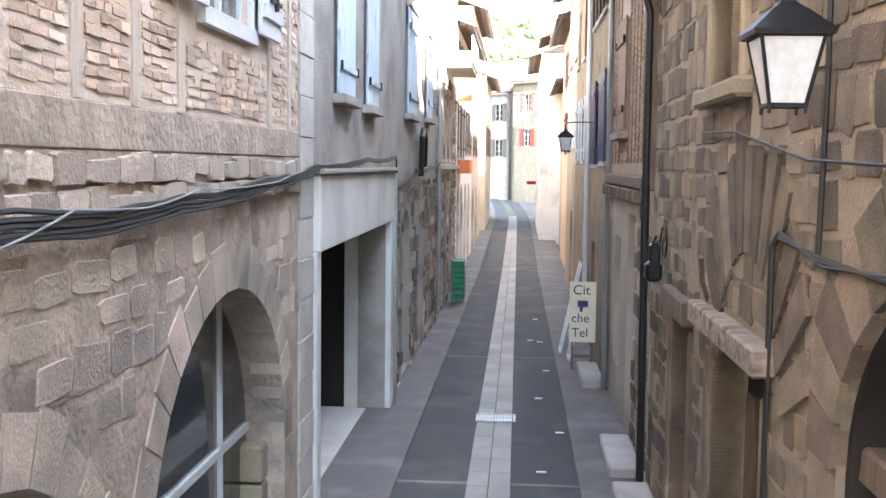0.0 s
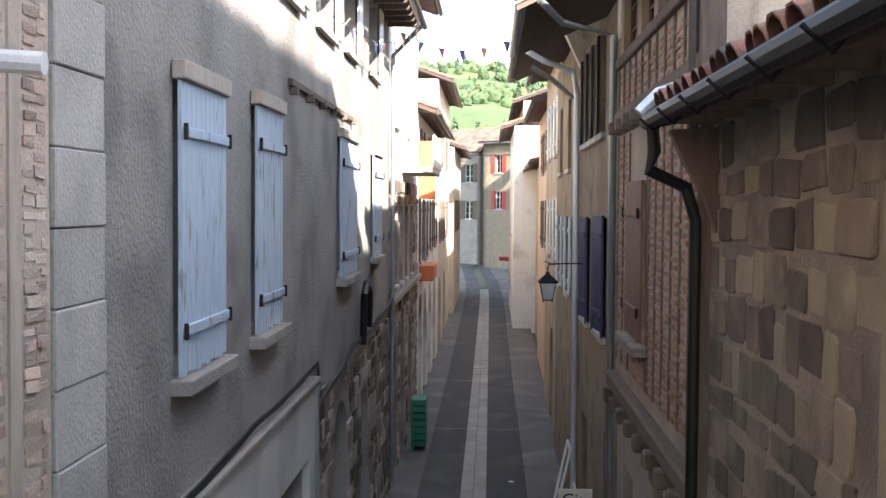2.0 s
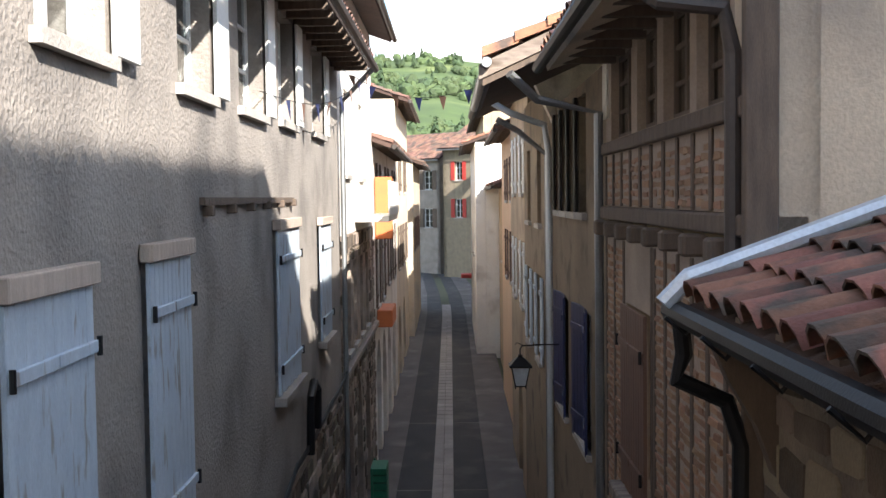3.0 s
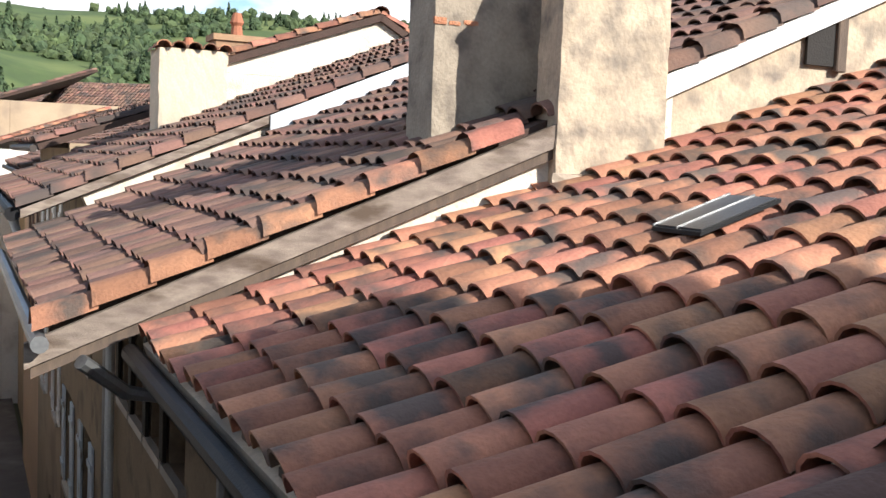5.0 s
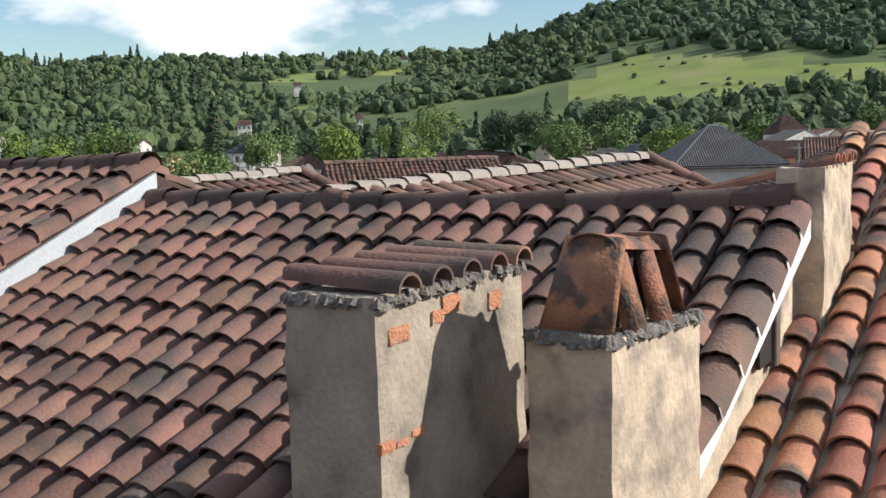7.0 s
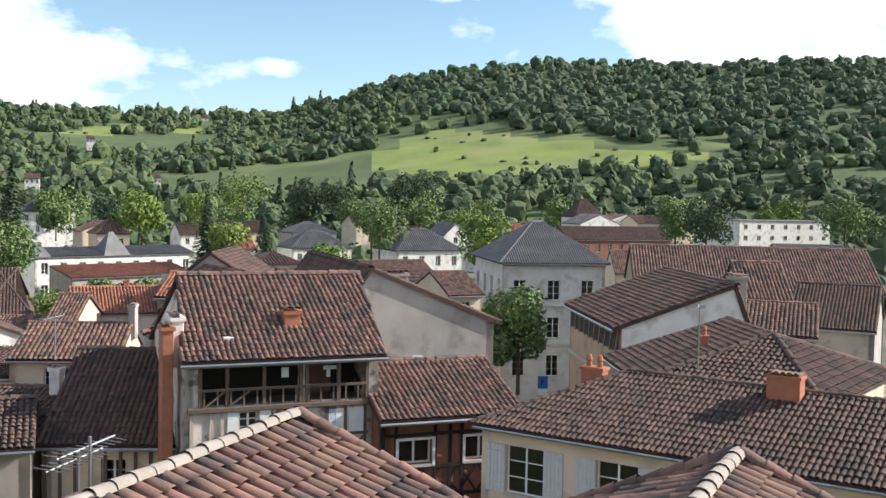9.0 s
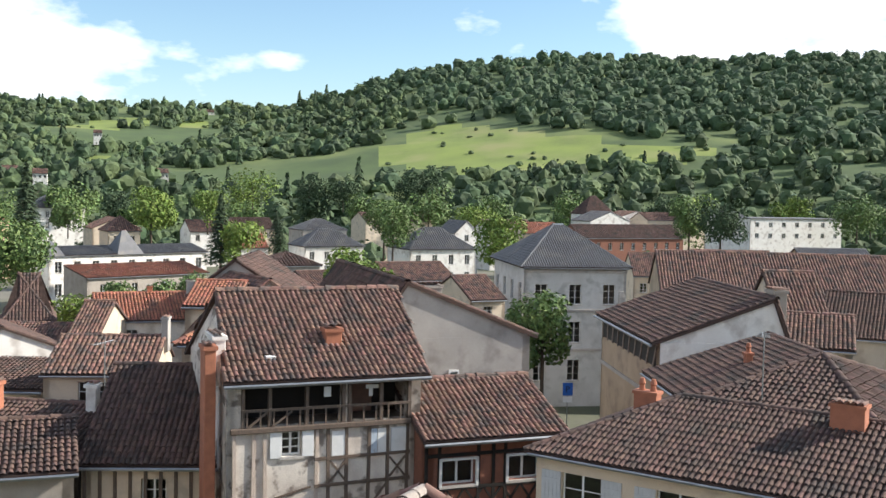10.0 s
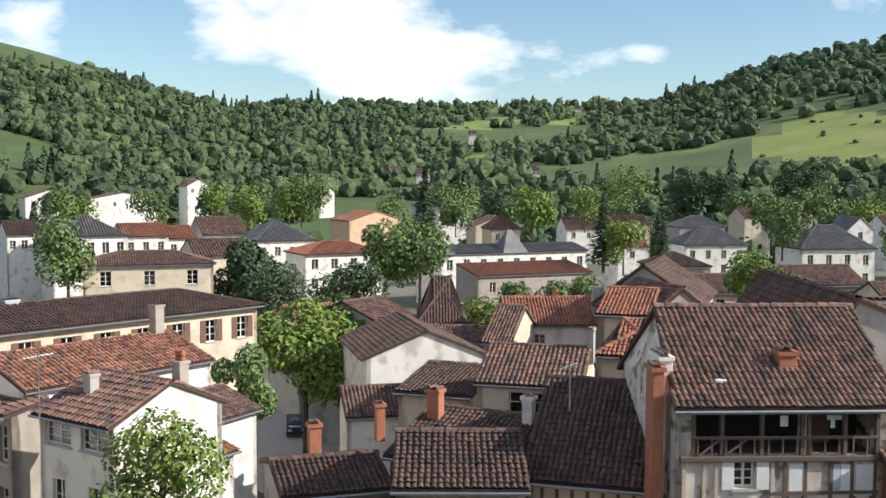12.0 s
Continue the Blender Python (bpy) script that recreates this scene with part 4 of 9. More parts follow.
def facade(name, label, side, u0, u1, top, wall, wins=(), tile=TILE_OLD, depth=8.0, over=.55, slope=.36, shift=0.0, arches=(), shutter=None, frame_mat=WHITE_PAINT, roof=True, lift=0.0):
    """A street house: wins are rows of (u from, u to, z from, z to), arches of (u from, u to, spring, top)."""
    hs = thing(name, label, "house")
    base = street_z((u0 + u1) / 2) - .4
    L = u1 - u0
    if side == "left":
        face = Matrix.Translation((LEFT_V + shift, u0, 0)) @ Matrix.Rotation(radians(90), 4, "Z")
        conv = lambda a, b: (a - u0, b - u0)
    else:
        face = Matrix.Translation((RIGHT_V + shift, u1, 0)) @ Matrix.Rotation(radians(-90), 4, "Z")
        conv = lambda a, b: (u1 - b, u1 - a)
    holes = [(*conv(a, b), c, d) for a, b, c, d in wins] + [(*conv(a, b), base + .1, d) for a, b, c, d in arches]
    s = wall_cells(Shape(), 0, L, base, top, 0, .45, holes)
    for a, b, c, d in arches:
        x0, x1 = conv(a, b)
        arch_fill(s, x0, x1, c, d, 0.002, .44)
    part("wall", s, wall, hs, "", face)
    for a, b, c, d in wins:
        x0, x1 = conv(a, b)
        window(hs, x0, 0, c, x1 - x0, d - c, frame_mat, shutter, face=face, deep=.14)
    for a, b, c, d in arches:
        x0, x1 = conv(a, b)
        # near-black sheet for the shade inside each arch
        part("shop_front", Shape().box(x0, x1, .3, .36, base, d), DARK_WOOD_SHADE, hs, "", face)
    # flank and back walls
    for f0, w0 in ((face @ Matrix.Translation((0, depth, 0)) @ Matrix.Rotation(radians(-90), 4, "Z"), depth - .46), (face @ Matrix.Translation((L, .46, 0)) @ Matrix.Rotation(radians(90), 4, "Z"), depth - .46)):
        part("flank_wall", Shape().box(0, w0, 0, .3, base, top - .004), wall, hs, "", f0)
    sg = 1 if side == "right" else -1
    wv = (RIGHT_V if side == "right" else LEFT_V) + shift
    if roof:
        shed_roof(hs, wv - sg * over, wv + sg * depth * .55, u0 - .1, u1 + .1, top - over * slope + .16 + lift, slope, tile)
        eave = Shape()
        for i in range(int(L / .5)):
            y = u0 + .2 + i * .5
            xa, xb = sorted((wv - sg * (over - .06), wv + sg * .1))
            eave.box(xa, xb, y, y + .08, top - .09 + lift, top + .0 + lift)
        part("rafter_ends", eave, TIMBER, hs)
        gx = wv - sg * (over + .06)
        part("gutter", Shape().tube([(gx, u0 - .1, top - over * slope + .08 + lift), (gx, u1 + .1, top - over * slope + .08 + lift)], .065, 8), COPPER_BROWN, hs)
    return hs, face, conv


# ---- left side: stone and brick house ----
stone_house = thing("stone_house", "rubble stone house with brick infill upper floor", "house")
U0 = -8.0
fL = LW(U0)
big = (5.85 - U0, 9.45 - U0, .1, 1.9, 3.5)
small = (2.9 - U0, 5.05 - U0, .1, 2.1, 3.08)
third = (-1.2 - U0, 1.2 - U0, .1, 2.1, 3.2)
winh = (6.95 - U0, 8.15 - U0, 5.48, 7.1)
win2 = (3.3 - U0, 4.5 - U0, 5.48, 7.1)
s = wall_cells(Shape(), 0, 10.02 - U0, .1, 4.5, 0, .5, [(h[0], h[1], h[2], h[4]) for h in (big, small, third)])
for h in (big, small, third):
    arch_fill(s, h[0], h[1], h[3], h[4], .002, .49, 20)
part("lower_wall", s, RUBBLE_BED, stone_house, "rubble wall with lime mortar", fL)
stones(stone_house, fL, 0, 10.0 - U0, .15, 4.15, .23, .36, [RUBBLE], [(h[0] - .28, h[1] + .28, h[2], h[3], h[4] + .3) for h in (big, small, third)], 3, .009, .035, near=(11.2, 18.2), rough=.03, skip=.34)
for h, n in ((big, 19), (small, 13), (third, 13)):
    voussoirs(stone_house, fL, h, .33, n, RUBBLE, .012)
    for x in (h[0], h[1] - .22):
        for i in range(4):
            part("jamb_stone", Shape().box(x - .02 if x == h[0] else x, x + .22 if x == h[0] else x + .24, .16, .47, .45 + i * .36, .79 + i * .36, .02), OCHRE_STONE, stone_house, "", fL)
# ragged stone ledge below the band
stones(stone_house, fL, 0, 10.0 - U0, 4.16, 4.5, .16, .3, [RUBBLE], [], 9, .04, .02, name="ledge_stone", limit=90, near=(11, 18), rough=.05)
part("stone_band", Shape().box(0, 10.02 - U0, -.012, .45, 4.504, 4.742, .008), RUBBLE_BED, stone_house, "", fL)
s = wall_cells(Shape(), 0, 10.02 - U0, 4.744, 11.5, 0, .45, [winh, win2])
part("upper_wall", s, BRICK_BED, stone_house, "lime mortar wall", fL)
posts = [0.4 + .78 * i for i in range(23)]
posts = [p for p in posts if not (winh[0] - .12 < p < winh[1] + .02)]
for i, p in enumerate(posts):
    z0 = 4.75
    s = Shape().prism([(p, -.014, z0), (p + .11, -.014, z0), (p + .11 + .02 * (i % 3 - 1), -.014, 8.6), (p + .02 * (i % 3 - 1), -.014, 8.6)], (0, .06, 0))
    if not (win2[0] - .1 < p < win2[1]):
        part("timber_post", s, TIMBER_PALE, stone_house, "", fL)
edges = [0.0] + [e for p in posts for e in (p, p + .14)] + [10.0 - U0]
panels = [(edges[i] + .02, edges[i + 1] - .02) for i in range(0, len(edges) - 1, 2) if edges[i + 1] - edges[i] > .15]
near_p = [q for q in panels if q[0] > 11.5]
brick_rows(stone_house, fL, [q for q in near_p if not (q[0] < winh[1] and q[1] > winh[0])], 4.8, 7.4, BRICK_PINK, 4, .17, .045, .022, 260, .012)
brick_rows(stone_house, fL, [q for q in near_p if q[0] < winh[1] and q[1] > winh[0]], 4.8, 5.3, BRICK_PINK, 5, .17, .045, .022, 30, .012)
brick_rows(stone_house, fL, [q for q in panels if 9 < q[0] <= 11.5], 4.8, 7.2, BRICK_PINK, 6, .17, .045, .022, 0, .012)
# quoin strip at the corner
for i in range(28):
    z = .3 + i * .4
    part("quoin_stone", Shape().box(10.04 - U0, 10.70 - U0, -.02 - .008 * (i % 2), .45, z, z + .394, .008), QUOIN, stone_house, "", fL)
# window with grey shutters
window(stone_house, winh[0], 0, winh[2], winh[1] - winh[0], winh[3] - winh[2], GREY_PAINT, None, face=fL, sill=False, deep=.05)
part("window_surround", Shape().box(winh[0] - .1, winh[1] + .1, -.06, .05, winh[2] - .12, winh[2] - .004).box(winh[0] - .07, winh[0] - .002, -.04, .05, winh[2], winh[3]).box(winh[1] + .002, winh[1] + .07, -.04, .05, winh[2], winh[3]), GREY_PAINT, stone_house, "", fL)
def grey_shutter(x, w, z, h):
    sh = part("shutter", Shape().box(x, x + w, -.1, -.065, z, z + h, .006), GREY_PAINT, stone_house, "grey painted shutter", fL)
    part("shutter_rail", Shape().box(x + .03, x + w - .03, -.125, -.101, z + .14, z + .24).box(x + .03, x + w - .03, -.125, -.101, z + h - .3, z + h - .2).prism([(x + .05, -.12, z + .25), (x + .12, -.12, z + .25), (x + w - .05, -.12, z + h - .31), (x + w - .12, -.12, z + h - .31)], (0, .02, 0)), GREY_PAINT, sh)
    part("shutter_latch", Shape().box(x + w * .25, x + w * .75, -.15, -.12, z + .27, z + .3).tube([(x + w * .5, -.14, z + .22), (x + w * .5, -.14, z + .36)], .02, 6), IRON, sh)
grey_shutter(8.22 - U0, .66, 5.45, 1.7)
grey_shutter(6.1 - U0, .72, 5.45, 1.7)
grey_shutter(4.56 - U0, .66, 5.45, 1.7)
window(stone_house, win2[0], 0, win2[2], 1.2, 1.62, GREY_PAINT, None, face=fL, sill=False)
# glazing behind the big arch
part("shop_glass", Shape().box(big[0] - .05, big[1] + .05, .36, .372, .3, 3.6), GLASS, stone_house, "dark shop glass", fL)
part("shop_glazing_bar", Shape().box(big[0], big[1], .33, .4, 1.98, 2.05).box(big[1] - .95, big[1] - .88, .33, .4, .3, 3.4), GREY_PAINT, stone_house, "", fL)
part("shop_floor", Shape().box(0, 18, .52, 5.0, .3, .4).box(0, 18, 4.9, 5.0, .4, 4.4).box(0, 18, .52, 4.9, 4.3, 4.4), GREY_WALL, stone_house, "", fL)
# the dark within the two smaller arches is a near-black panel
for h in (small, third):
    part("shop_door", Shape().box(h[0] - .05, h[1] + .05, .36, .42, .2, 3.3), DARK_WOOD_SHADE, stone_house, "", fL)
part("flank_wall", Shape().box(-2.6, -2.2 - 7, U0, U0 + .4, .1, 11.5).box(-9.3, -9, U0 + .4, 10.6, .1, 11.4), LIME_GREY, stone_house)
shed_roof(stone_house, LEFT_V + .5, LEFT_V - 7, U0, 10.7, 11.4, .36, TILE_OLD)
part("pipe_stub", Shape().tube([(LEFT_V - .1, 9.3, 7.02), (LEFT_V + .28, 9.33, 7.0)], .05, 10), WHITE_PAINT, stone_house)

# cables along the left walls
def cable_run(name, label, pts, r, mat, sag=.04, n=6, seed=1):
    rng = random.Random(seed)
    out = []
    for a, b in zip(pts, pts[1:]):
        a, b = Vector(a), Vector(b)
        for i in range(n):
            k = i / n
            p = a.lerp(b, k)
            p.z -= sag * math.sin(math.pi * k) + rng.uniform(-.01, .01)
            p.y += rng.uniform(-.01, .01)
            out.append(p)
    out.append(Vector(pts[-1]))
    return solo(name, Shape().tube(out, r, 6), mat, label, "cable")
for i in range(5):
    o = .022 * i
    cable_run("cable_bundle", "twisted black cable bundle fixed along the wall", [(LEFT_V + .1, 0, 4.36 - o), (LEFT_V + .1, 4.1, 4.24 - o * 1.4), (LEFT_V + .1, 6.2, 4.24 - o), (LEFT_V + .1, 8.4, 4.33 - o), (LEFT_V + .08, 10.5, 4.42 - o * .6), (LEFT_V + .1, 14, 4.53 - o * .5), (LEFT_V + .1, 17.35, 4.58 - o * .5), (LEFT_V + .1, 17.5, 4.2 - o)], .014, CABLE, .035, 6, i)
cable_run("grey_cable", "pale grey cable hanging along the wall", [(LEFT_V + .12, 3.2, 4.1), (LEFT_V + .13, 4.6, 4.22), (LEFT_V + .12, 6.5, 4.27), (LEFT_V + .12, 9.8, 4.38)], .006, CABLE_GREY, .05, 6, 8)
for i in range(3):
    cable_run("cable_bundle", "black cable fixed along the wall", [(LEFT_V + .09, 17.5, 4.05 - .03 * i), (LEFT_V + .1, 20.5, 4.35 - .03 * i), (LEFT_V + .1, 24, 4.4 - .03 * i), (LEFT_V + .12, 27, 4.5)], .015, CABLE, .05, 6, 20 + i)

# ---- left side: grey roughcast house with garage ----
grey_house = thing("roughcast_house", "grey roughcast house with pale blue shutters and garage", "house")
V0, V1 = 10.7, 26.9
fG = LW(V0)
gh = [(12.0, 13.12, 5.25, 7.25), (14.3, 15.35, 5.25, 7.3), (19.55, 21.2, 5.4, 7.35), (23.6, 24.9, 5.5, 7.3)]
up = [(15.4, 16.5, 8.62, 10.0), (17.75, 19.1, 8.65, 10.05), (20.2, 21.4, 8.7, 10.05), (23.3, 24.6, 8.75, 10.05), (12.6, 13.7, 8.6, 10.0)]
low = [(19.3, 20.6, 1.6, 3.6), (22.3, 23.4, 1.6, 3.35)]
holes = [(a - V0, b - V0, c, d) for a, b, c, d in gh + up] + [(.25, 6.15, .1, 3.52)] + [(a - V0, b - V0, .5, d) for a, b, c, d in low]
s = wall_cells(Shape(), 0, V1 - V0, .1, 10.3, 0, .45, holes)
for a, b, c, d in low:
    arch_fill(s, a - V0, b - V0, d - .75, d, .002, .44, 10, .6)
part("wall", s, ROUGHCAST, grey_house, "grey roughcast render", fG)
# near-black panels carry the dark of these low arches
for a, b, c, d in low:
    part("door_panel", Shape().box(a - V0, b - V0, .3, .36, .4, d), DARK_WOOD_SHADE, grey_house, "", fG)
stones(grey_house, fG, 6.75, V1 - V0 - .1, .3, 4.1, .27, .4, [ASHLAR, RUBBLE], [(a - V0, b - V0, .3, d - .6, d) for a, b, c, d in low], 21, .03, .03, limit=120, skip=.1)
def plank_shutter(parent, face, x0, x1, z0, z1, mat, y=-.07):
    w, n = x1 - x0, max(3, round((x1 - x0) / .14))
    for half in (0, 1):
        a = x0 + half * w / 2
        sh = None
        for i in range(n // 2 + 1):
            p = w / 2 / (n // 2 + 1)
            o = part("shutter_plank", Shape().box(a + i * p + .003, a + (i + 1) * p - .003, y, y + .03, z0 + .02 * ((i * 5) % 3) * .5, z1, .003), mat, parent, "", face)
        for zz in (z0 + .28, z1 - .38):
            part("shutter_batten", Shape().box(a + .01, a + w / 2 - .01, y - .028, y - .001, zz, zz + .07, .004), mat, parent, "", face)
            part("shutter_hinge", Shape().tube([(a + (0 if not half else w / 2), y - .03, zz - .02), (a + (0 if not half else w / 2), y - .03, zz + .09)], .016, 6), IRON, parent, "", face)
for i, (a, b, c, d) in enumerate(gh):
    plank_shutter(grey_house, fG, a - V0 - .03, b - V0 + .03, c, d, BLUE_PAINT)
    part("window_sill", Shape().box(a - V0 - .08, b - V0 + .1, -.15, .1, c - .12, c - .01, .01), BEAM_BAND, grey_house, "", fG)
    part("shutter_head_board", Shape().box(a - V0 - .06, b - V0 + .06, -.11, -.01, d + .004, d + .13, .008), TIMBER_PALE, grey_house, "weathered board above the shutters", fG)
for a, b, c, d in up:
    window(grey_house, a - V0, 0, c, b - a, d - c, WHITE_PAINT, None, face=fG)
    part("shutter", Shape().box(b - V0 + .02, b - V0 + .5, -.07, -.03, c, d, .005), WHITE_PAINT, grey_house, "open white shutter", fG)
# row of joist stubs and hooks high on the wall
for i in range(6):
    x = 5.4 + i * .95
    part("joist_stub", Shape().box(x, x + .09, -.09, .02, 7.58 + .01 * i, 7.67 + .01 * i, .01), TIMBER, grey_house, "", fG)
part("joist_rail", Shape().box(5.3, 10.3, -.05, .01, 7.675, 7.74), TIMBER, grey_house, "", fG)
# garage: white concrete frame
part("garage_lintel", Shape().box(.05, 6.55, -.09, .5, 3.524, 4.33, .012), CONCRETE, grey_house, "white painted concrete lintel", fG)
part("garage_capping", Shape().box(0, 6.65, -.14, .3, 4.334, 4.39, .01), BEAM_BAND, grey_house, "", fG)
part("garage_jamb", Shape().box(6.16, 6.6, -.09, .5, .3, 3.52, .012), CONCRETE, grey_house, "", fG)
part("garage_jamb", Shape().box(.02, .24, -.06, .5, .3, 3.52, .012), CONCRETE, grey_house, "", fG)
part("garage_side_wall", Shape().box(6.2, 6.6, .502, .68, .3, 3.5), CONCRETE, grey_house, "cream painted side wall", fG)
# panel and back wall hold the garage's inner shade in their colour
part("garage_door", Shape().box(6.25, 6.6, .682, 3.2, .3, 3.5, .01), DARK_WOOD_SHADE, grey_house, "near-black panel for the dark beyond the side wall", fG)
part("garage_back_wall", Shape().box(.2, 6.2, 3.0, 3.2, .3, 3.9), TIMBER, grey_house, "back wall browned for the dark inside the garage", fG)
part("garage_side_wall", Shape().box(.0, .2, .502, 3.2, .3, 3.5), LIME_GREY, grey_house, "", fG)
part("garage_ceiling", Shape().box(.2, 6.2, .502, 3.0, 3.6, 3.7), CONCRETE, grey_house, "", fG)
part("garage_floor", Shape().box(.2, 6.2, -.02, 3.0, .3, .45), CONCRETE, grey_house, "grey concrete floor", fG)
part("drip_rail", Shape().box(6.5, 6.62, -.13, -.092, .35, 4.3), ZINC, grey_house, "", fG)
part("flank_wall", Shape().box(-9, -2.6, 26.5, 26.88, .1, 10.2).box(-9.3, -9, 10.7, 26.9, .1, 10.2), ROUGHCAST, grey_house)
shed_roof(grey_house, LEFT_V + .65, LEFT_V - 6, V0, V1 + .1, 10.25, .38, TILE_OLD)
part("gutter", Shape().tube([(LEFT_V + .72, V0, 10.16), (LEFT_V + .72, V1 + .1, 10.12), ], .07, 8), COPPER_BROWN, grey_house)
part("downpipe", Shape().tube([(LEFT_V + .72, 26.6, 10.1), (LEFT_V + .4, 26.7, 9.8), (LEFT_V + .1, 26.8, 9.5), (LEFT_V + .1, 26.8, 4.6), (LEFT_V + .1, 26.8, .6)], .05, 8), ZINC, grey_house, "zinc downpipe")
for i in range(26):
    part("rafter_end", Shape().box(LEFT_V - .05, LEFT_V + .6, V0 + .3 + i * .62, V0 + .4 + i * .62, 10.05, 10.16), TIMBER, grey_house)
# pipe loop and meter box on the wall
solo("pipe_loop", Shape().tube([(LEFT_V + .12, 21.6, 4.2), (LEFT_V + .14, 21.6, 5.0), (LEFT_V + .14, 21.9, 5.15), (LEFT_V + .14, 22.3, 5.0), (LEFT_V + .12, 22.4, 4.4)], .06, 8), IRON, "black bent pipe fixed to the wall", "pipe")

# ---- left side: further houses ----
h3, f3, c3 = facade("old_stone_house", "old stone house with pointed arches and broken upper wall", "left", 26.9, 35.4, 7.0, RUBBLE_BED, [(28.2, 29, 4.6, 6.4), (29.6, 30.4, 4.6, 6.4), (31.2, 32, 4.6, 6.4), (32.8, 33.6, 4.6, 6.4)], arches=[(27.8, 29.1, 2.4, 3.5), (30, 31.3, 2.5, 3.7), (32.3, 33.6, 2.4, 3.5)], roof=False, frame_mat=DARK_WOOD_SHADE)
stones(h3, f3, 0, 8.5, .3, 7, .3, .42, [ASHLAR, RUBBLE], [(28.1 - 26.9, 33.7 - 26.9, 4.5, 6.3, 6.4)] + [(a - 26.9, b - 26.9, 0, c, d) for a, b, c, d in ((27.8, 29.1, 2.4, 3.5), (30, 31.3, 2.5, 3.7), (32.3, 33.6, 2.4, 3.5))], 31, .03, .03, limit=60)
part("string_course", Shape().box(0, 8.5, -.14, .02, 4.3, 4.45, .02), BEAM_BAND, h3, "", f3)
part("upper_storey", wall_cells(Shape(), 0, 8.5, 7.004, 12.0, 0, .4, [(1.2, 2.2, 8.2, 9.9), (4.6, 5.6, 8.2, 9.9)]), WHITE_WALL, h3, "bright white rendered upper wall", f3)
for x in (1.2, 4.6):
    window(h3, x, 0, 8.2, 1.0, 1.7, WHITE_PAINT, None, face=f3)
part("balcony_slab", Shape().box(3.2, 6.9, -.75, -.004, 7.2, 7.34, .01).box(3.2, 6.9, -.78, -.74, 7.344, 8.1), WHITE_WALL, h3, "white balcony front", f3)
shed_roof(h3, LEFT_V + .6, LEFT_V - 5, 26.9, 35.4, 11.95, .36, TILE_OLD)
part("gutter", Shape().tube([(LEFT_V + .66, 26.9, 11.9), (LEFT_V + .66, 35.4, 11.9)], .07, 8), COPPER_BROWN, h3)
h4, f4, c4 = facade("white_arcade_house", "white rendered house with stone arcade and grey shutters", "left", 35.4, 47.5, 9.2, WHITE_WALL, [(36.6, 37.6, 4.7, 6.6), (38.8, 39.8, 4.7, 6.6), (42, 43, 4.9, 6.8), (44.8, 45.8, 4.9, 6.8), (37, 38, 7.3, 8.7), (41, 42, 7.3, 8.7), (45, 46, 7.3, 8.7)], arches=[(36.2, 37.9, 2.6, 3.7), (38.6, 40.3, 2.6, 3.7), (41.2, 42.9, 2.6, 3.7), (44.2, 45.9, 2.6, 3.7)], shutter=TIMBER)
solo("flower_box", Shape().box(LEFT_V + .02, LEFT_V + .45, 36.2, 38.2, 4.15, 4.62, .02), ORANGE, "orange flower box fixed under a window", "flower box")
solo("balcony_screen", Shape().box(LEFT_V + .02, LEFT_V + .5, 36.0, 36.15, 6.6, 8.3, .02), ORANGE, "orange timber balcony screen on the wall", "screen")
h5, f5, c5 = facade("tall_white_house", "tall white rendered house with overhanging eave", "left", 47.5, 58.5, 11.5, CREAM_WALL, [(49, 50, 4.9, 6.6), (52, 53, 4.9, 6.6), (55.4, 56.4, 4.9, 6.6), (50, 51, 8, 9.6), (54.6, 55.6, 8, 9.6)], arches=[(48.4, 50.4, 2.4, 3.4), (52.4, 54.4, 2.4, 3.4)], shutter=TIMBER)
h6, f6, c6 = facade("grey_town_house", "grey house with small projecting bays", "left", 60.5, 72, 9.5, CREAM_WALL, [(62, 63, 5, 6.7), (65, 66, 5, 6.7), (68, 69, 5, 6.7)], shutter=BROWN_PAINT, shift=.2)


# ---- right side: brown sandstone house ----
sand_house = thing("sandstone_house", "brown sandstone house with dark mortar and tiled roof", "house")
W1 = 12.95
fS = RW(W1)
cv = lambda a, b: (W1 - b, W1 - a)
doorA = (*cv(10.05, 11.15), .3, 2.94, 2.95)
doorB = (*cv(7.05, 8.95), .3, 3.09, 3.1)
archC = (*cv(2.0, 5.45), .3, 2.9, 4.1)
winR = (*cv(8.0, 9.25), 5.12, 6.55)
slit = (*cv(9.95, 10.15), 3.45, 3.95)
slit2 = (*cv(9.75, 9.95), 5.55, 5.95)
LEN = W1 + 6.0
s = wall_cells(Shape(), 0, LEN, .1, 7.1, 0, .5, [(h[0], h[1], h[2], h[4]) for h in (doorA, doorB, archC)] + [winR, slit])
arch_fill(s, archC[0], archC[1], archC[3], archC[4], .002, .49, 20)
part("wall", s, MORTAR, sand_house, "lime mortar bed", fS)
skip_st = [(h[0], h[1], h[2], h[3], h[4] + (.02 if h is not archC else .45)) for h in (doorA, doorB)] + [(archC[0] - .45, archC[1] + .45, .2, archC[3], archC[4] + .45), (winR[0] - .16, winR[1] + .16, winR[2] - .15, winR[3] + .09, winR[3] + .13), (slit[0], slit[1], slit[2], slit[3] - .01, slit[3])]
stones(sand_house, fS, 0, LEN, .35, 7.05, .27, .36, [ASHLAR, ASHLAR, ASHLAR, ASHLAR, ASHLAR, OCHRE_STONE], skip_st, 7, .013, .024, near=(1.5, 9.6), rough=.02, limit=300)
voussoirs(sand_house, fS, archC, .5, 15, ASHLAR, .04)
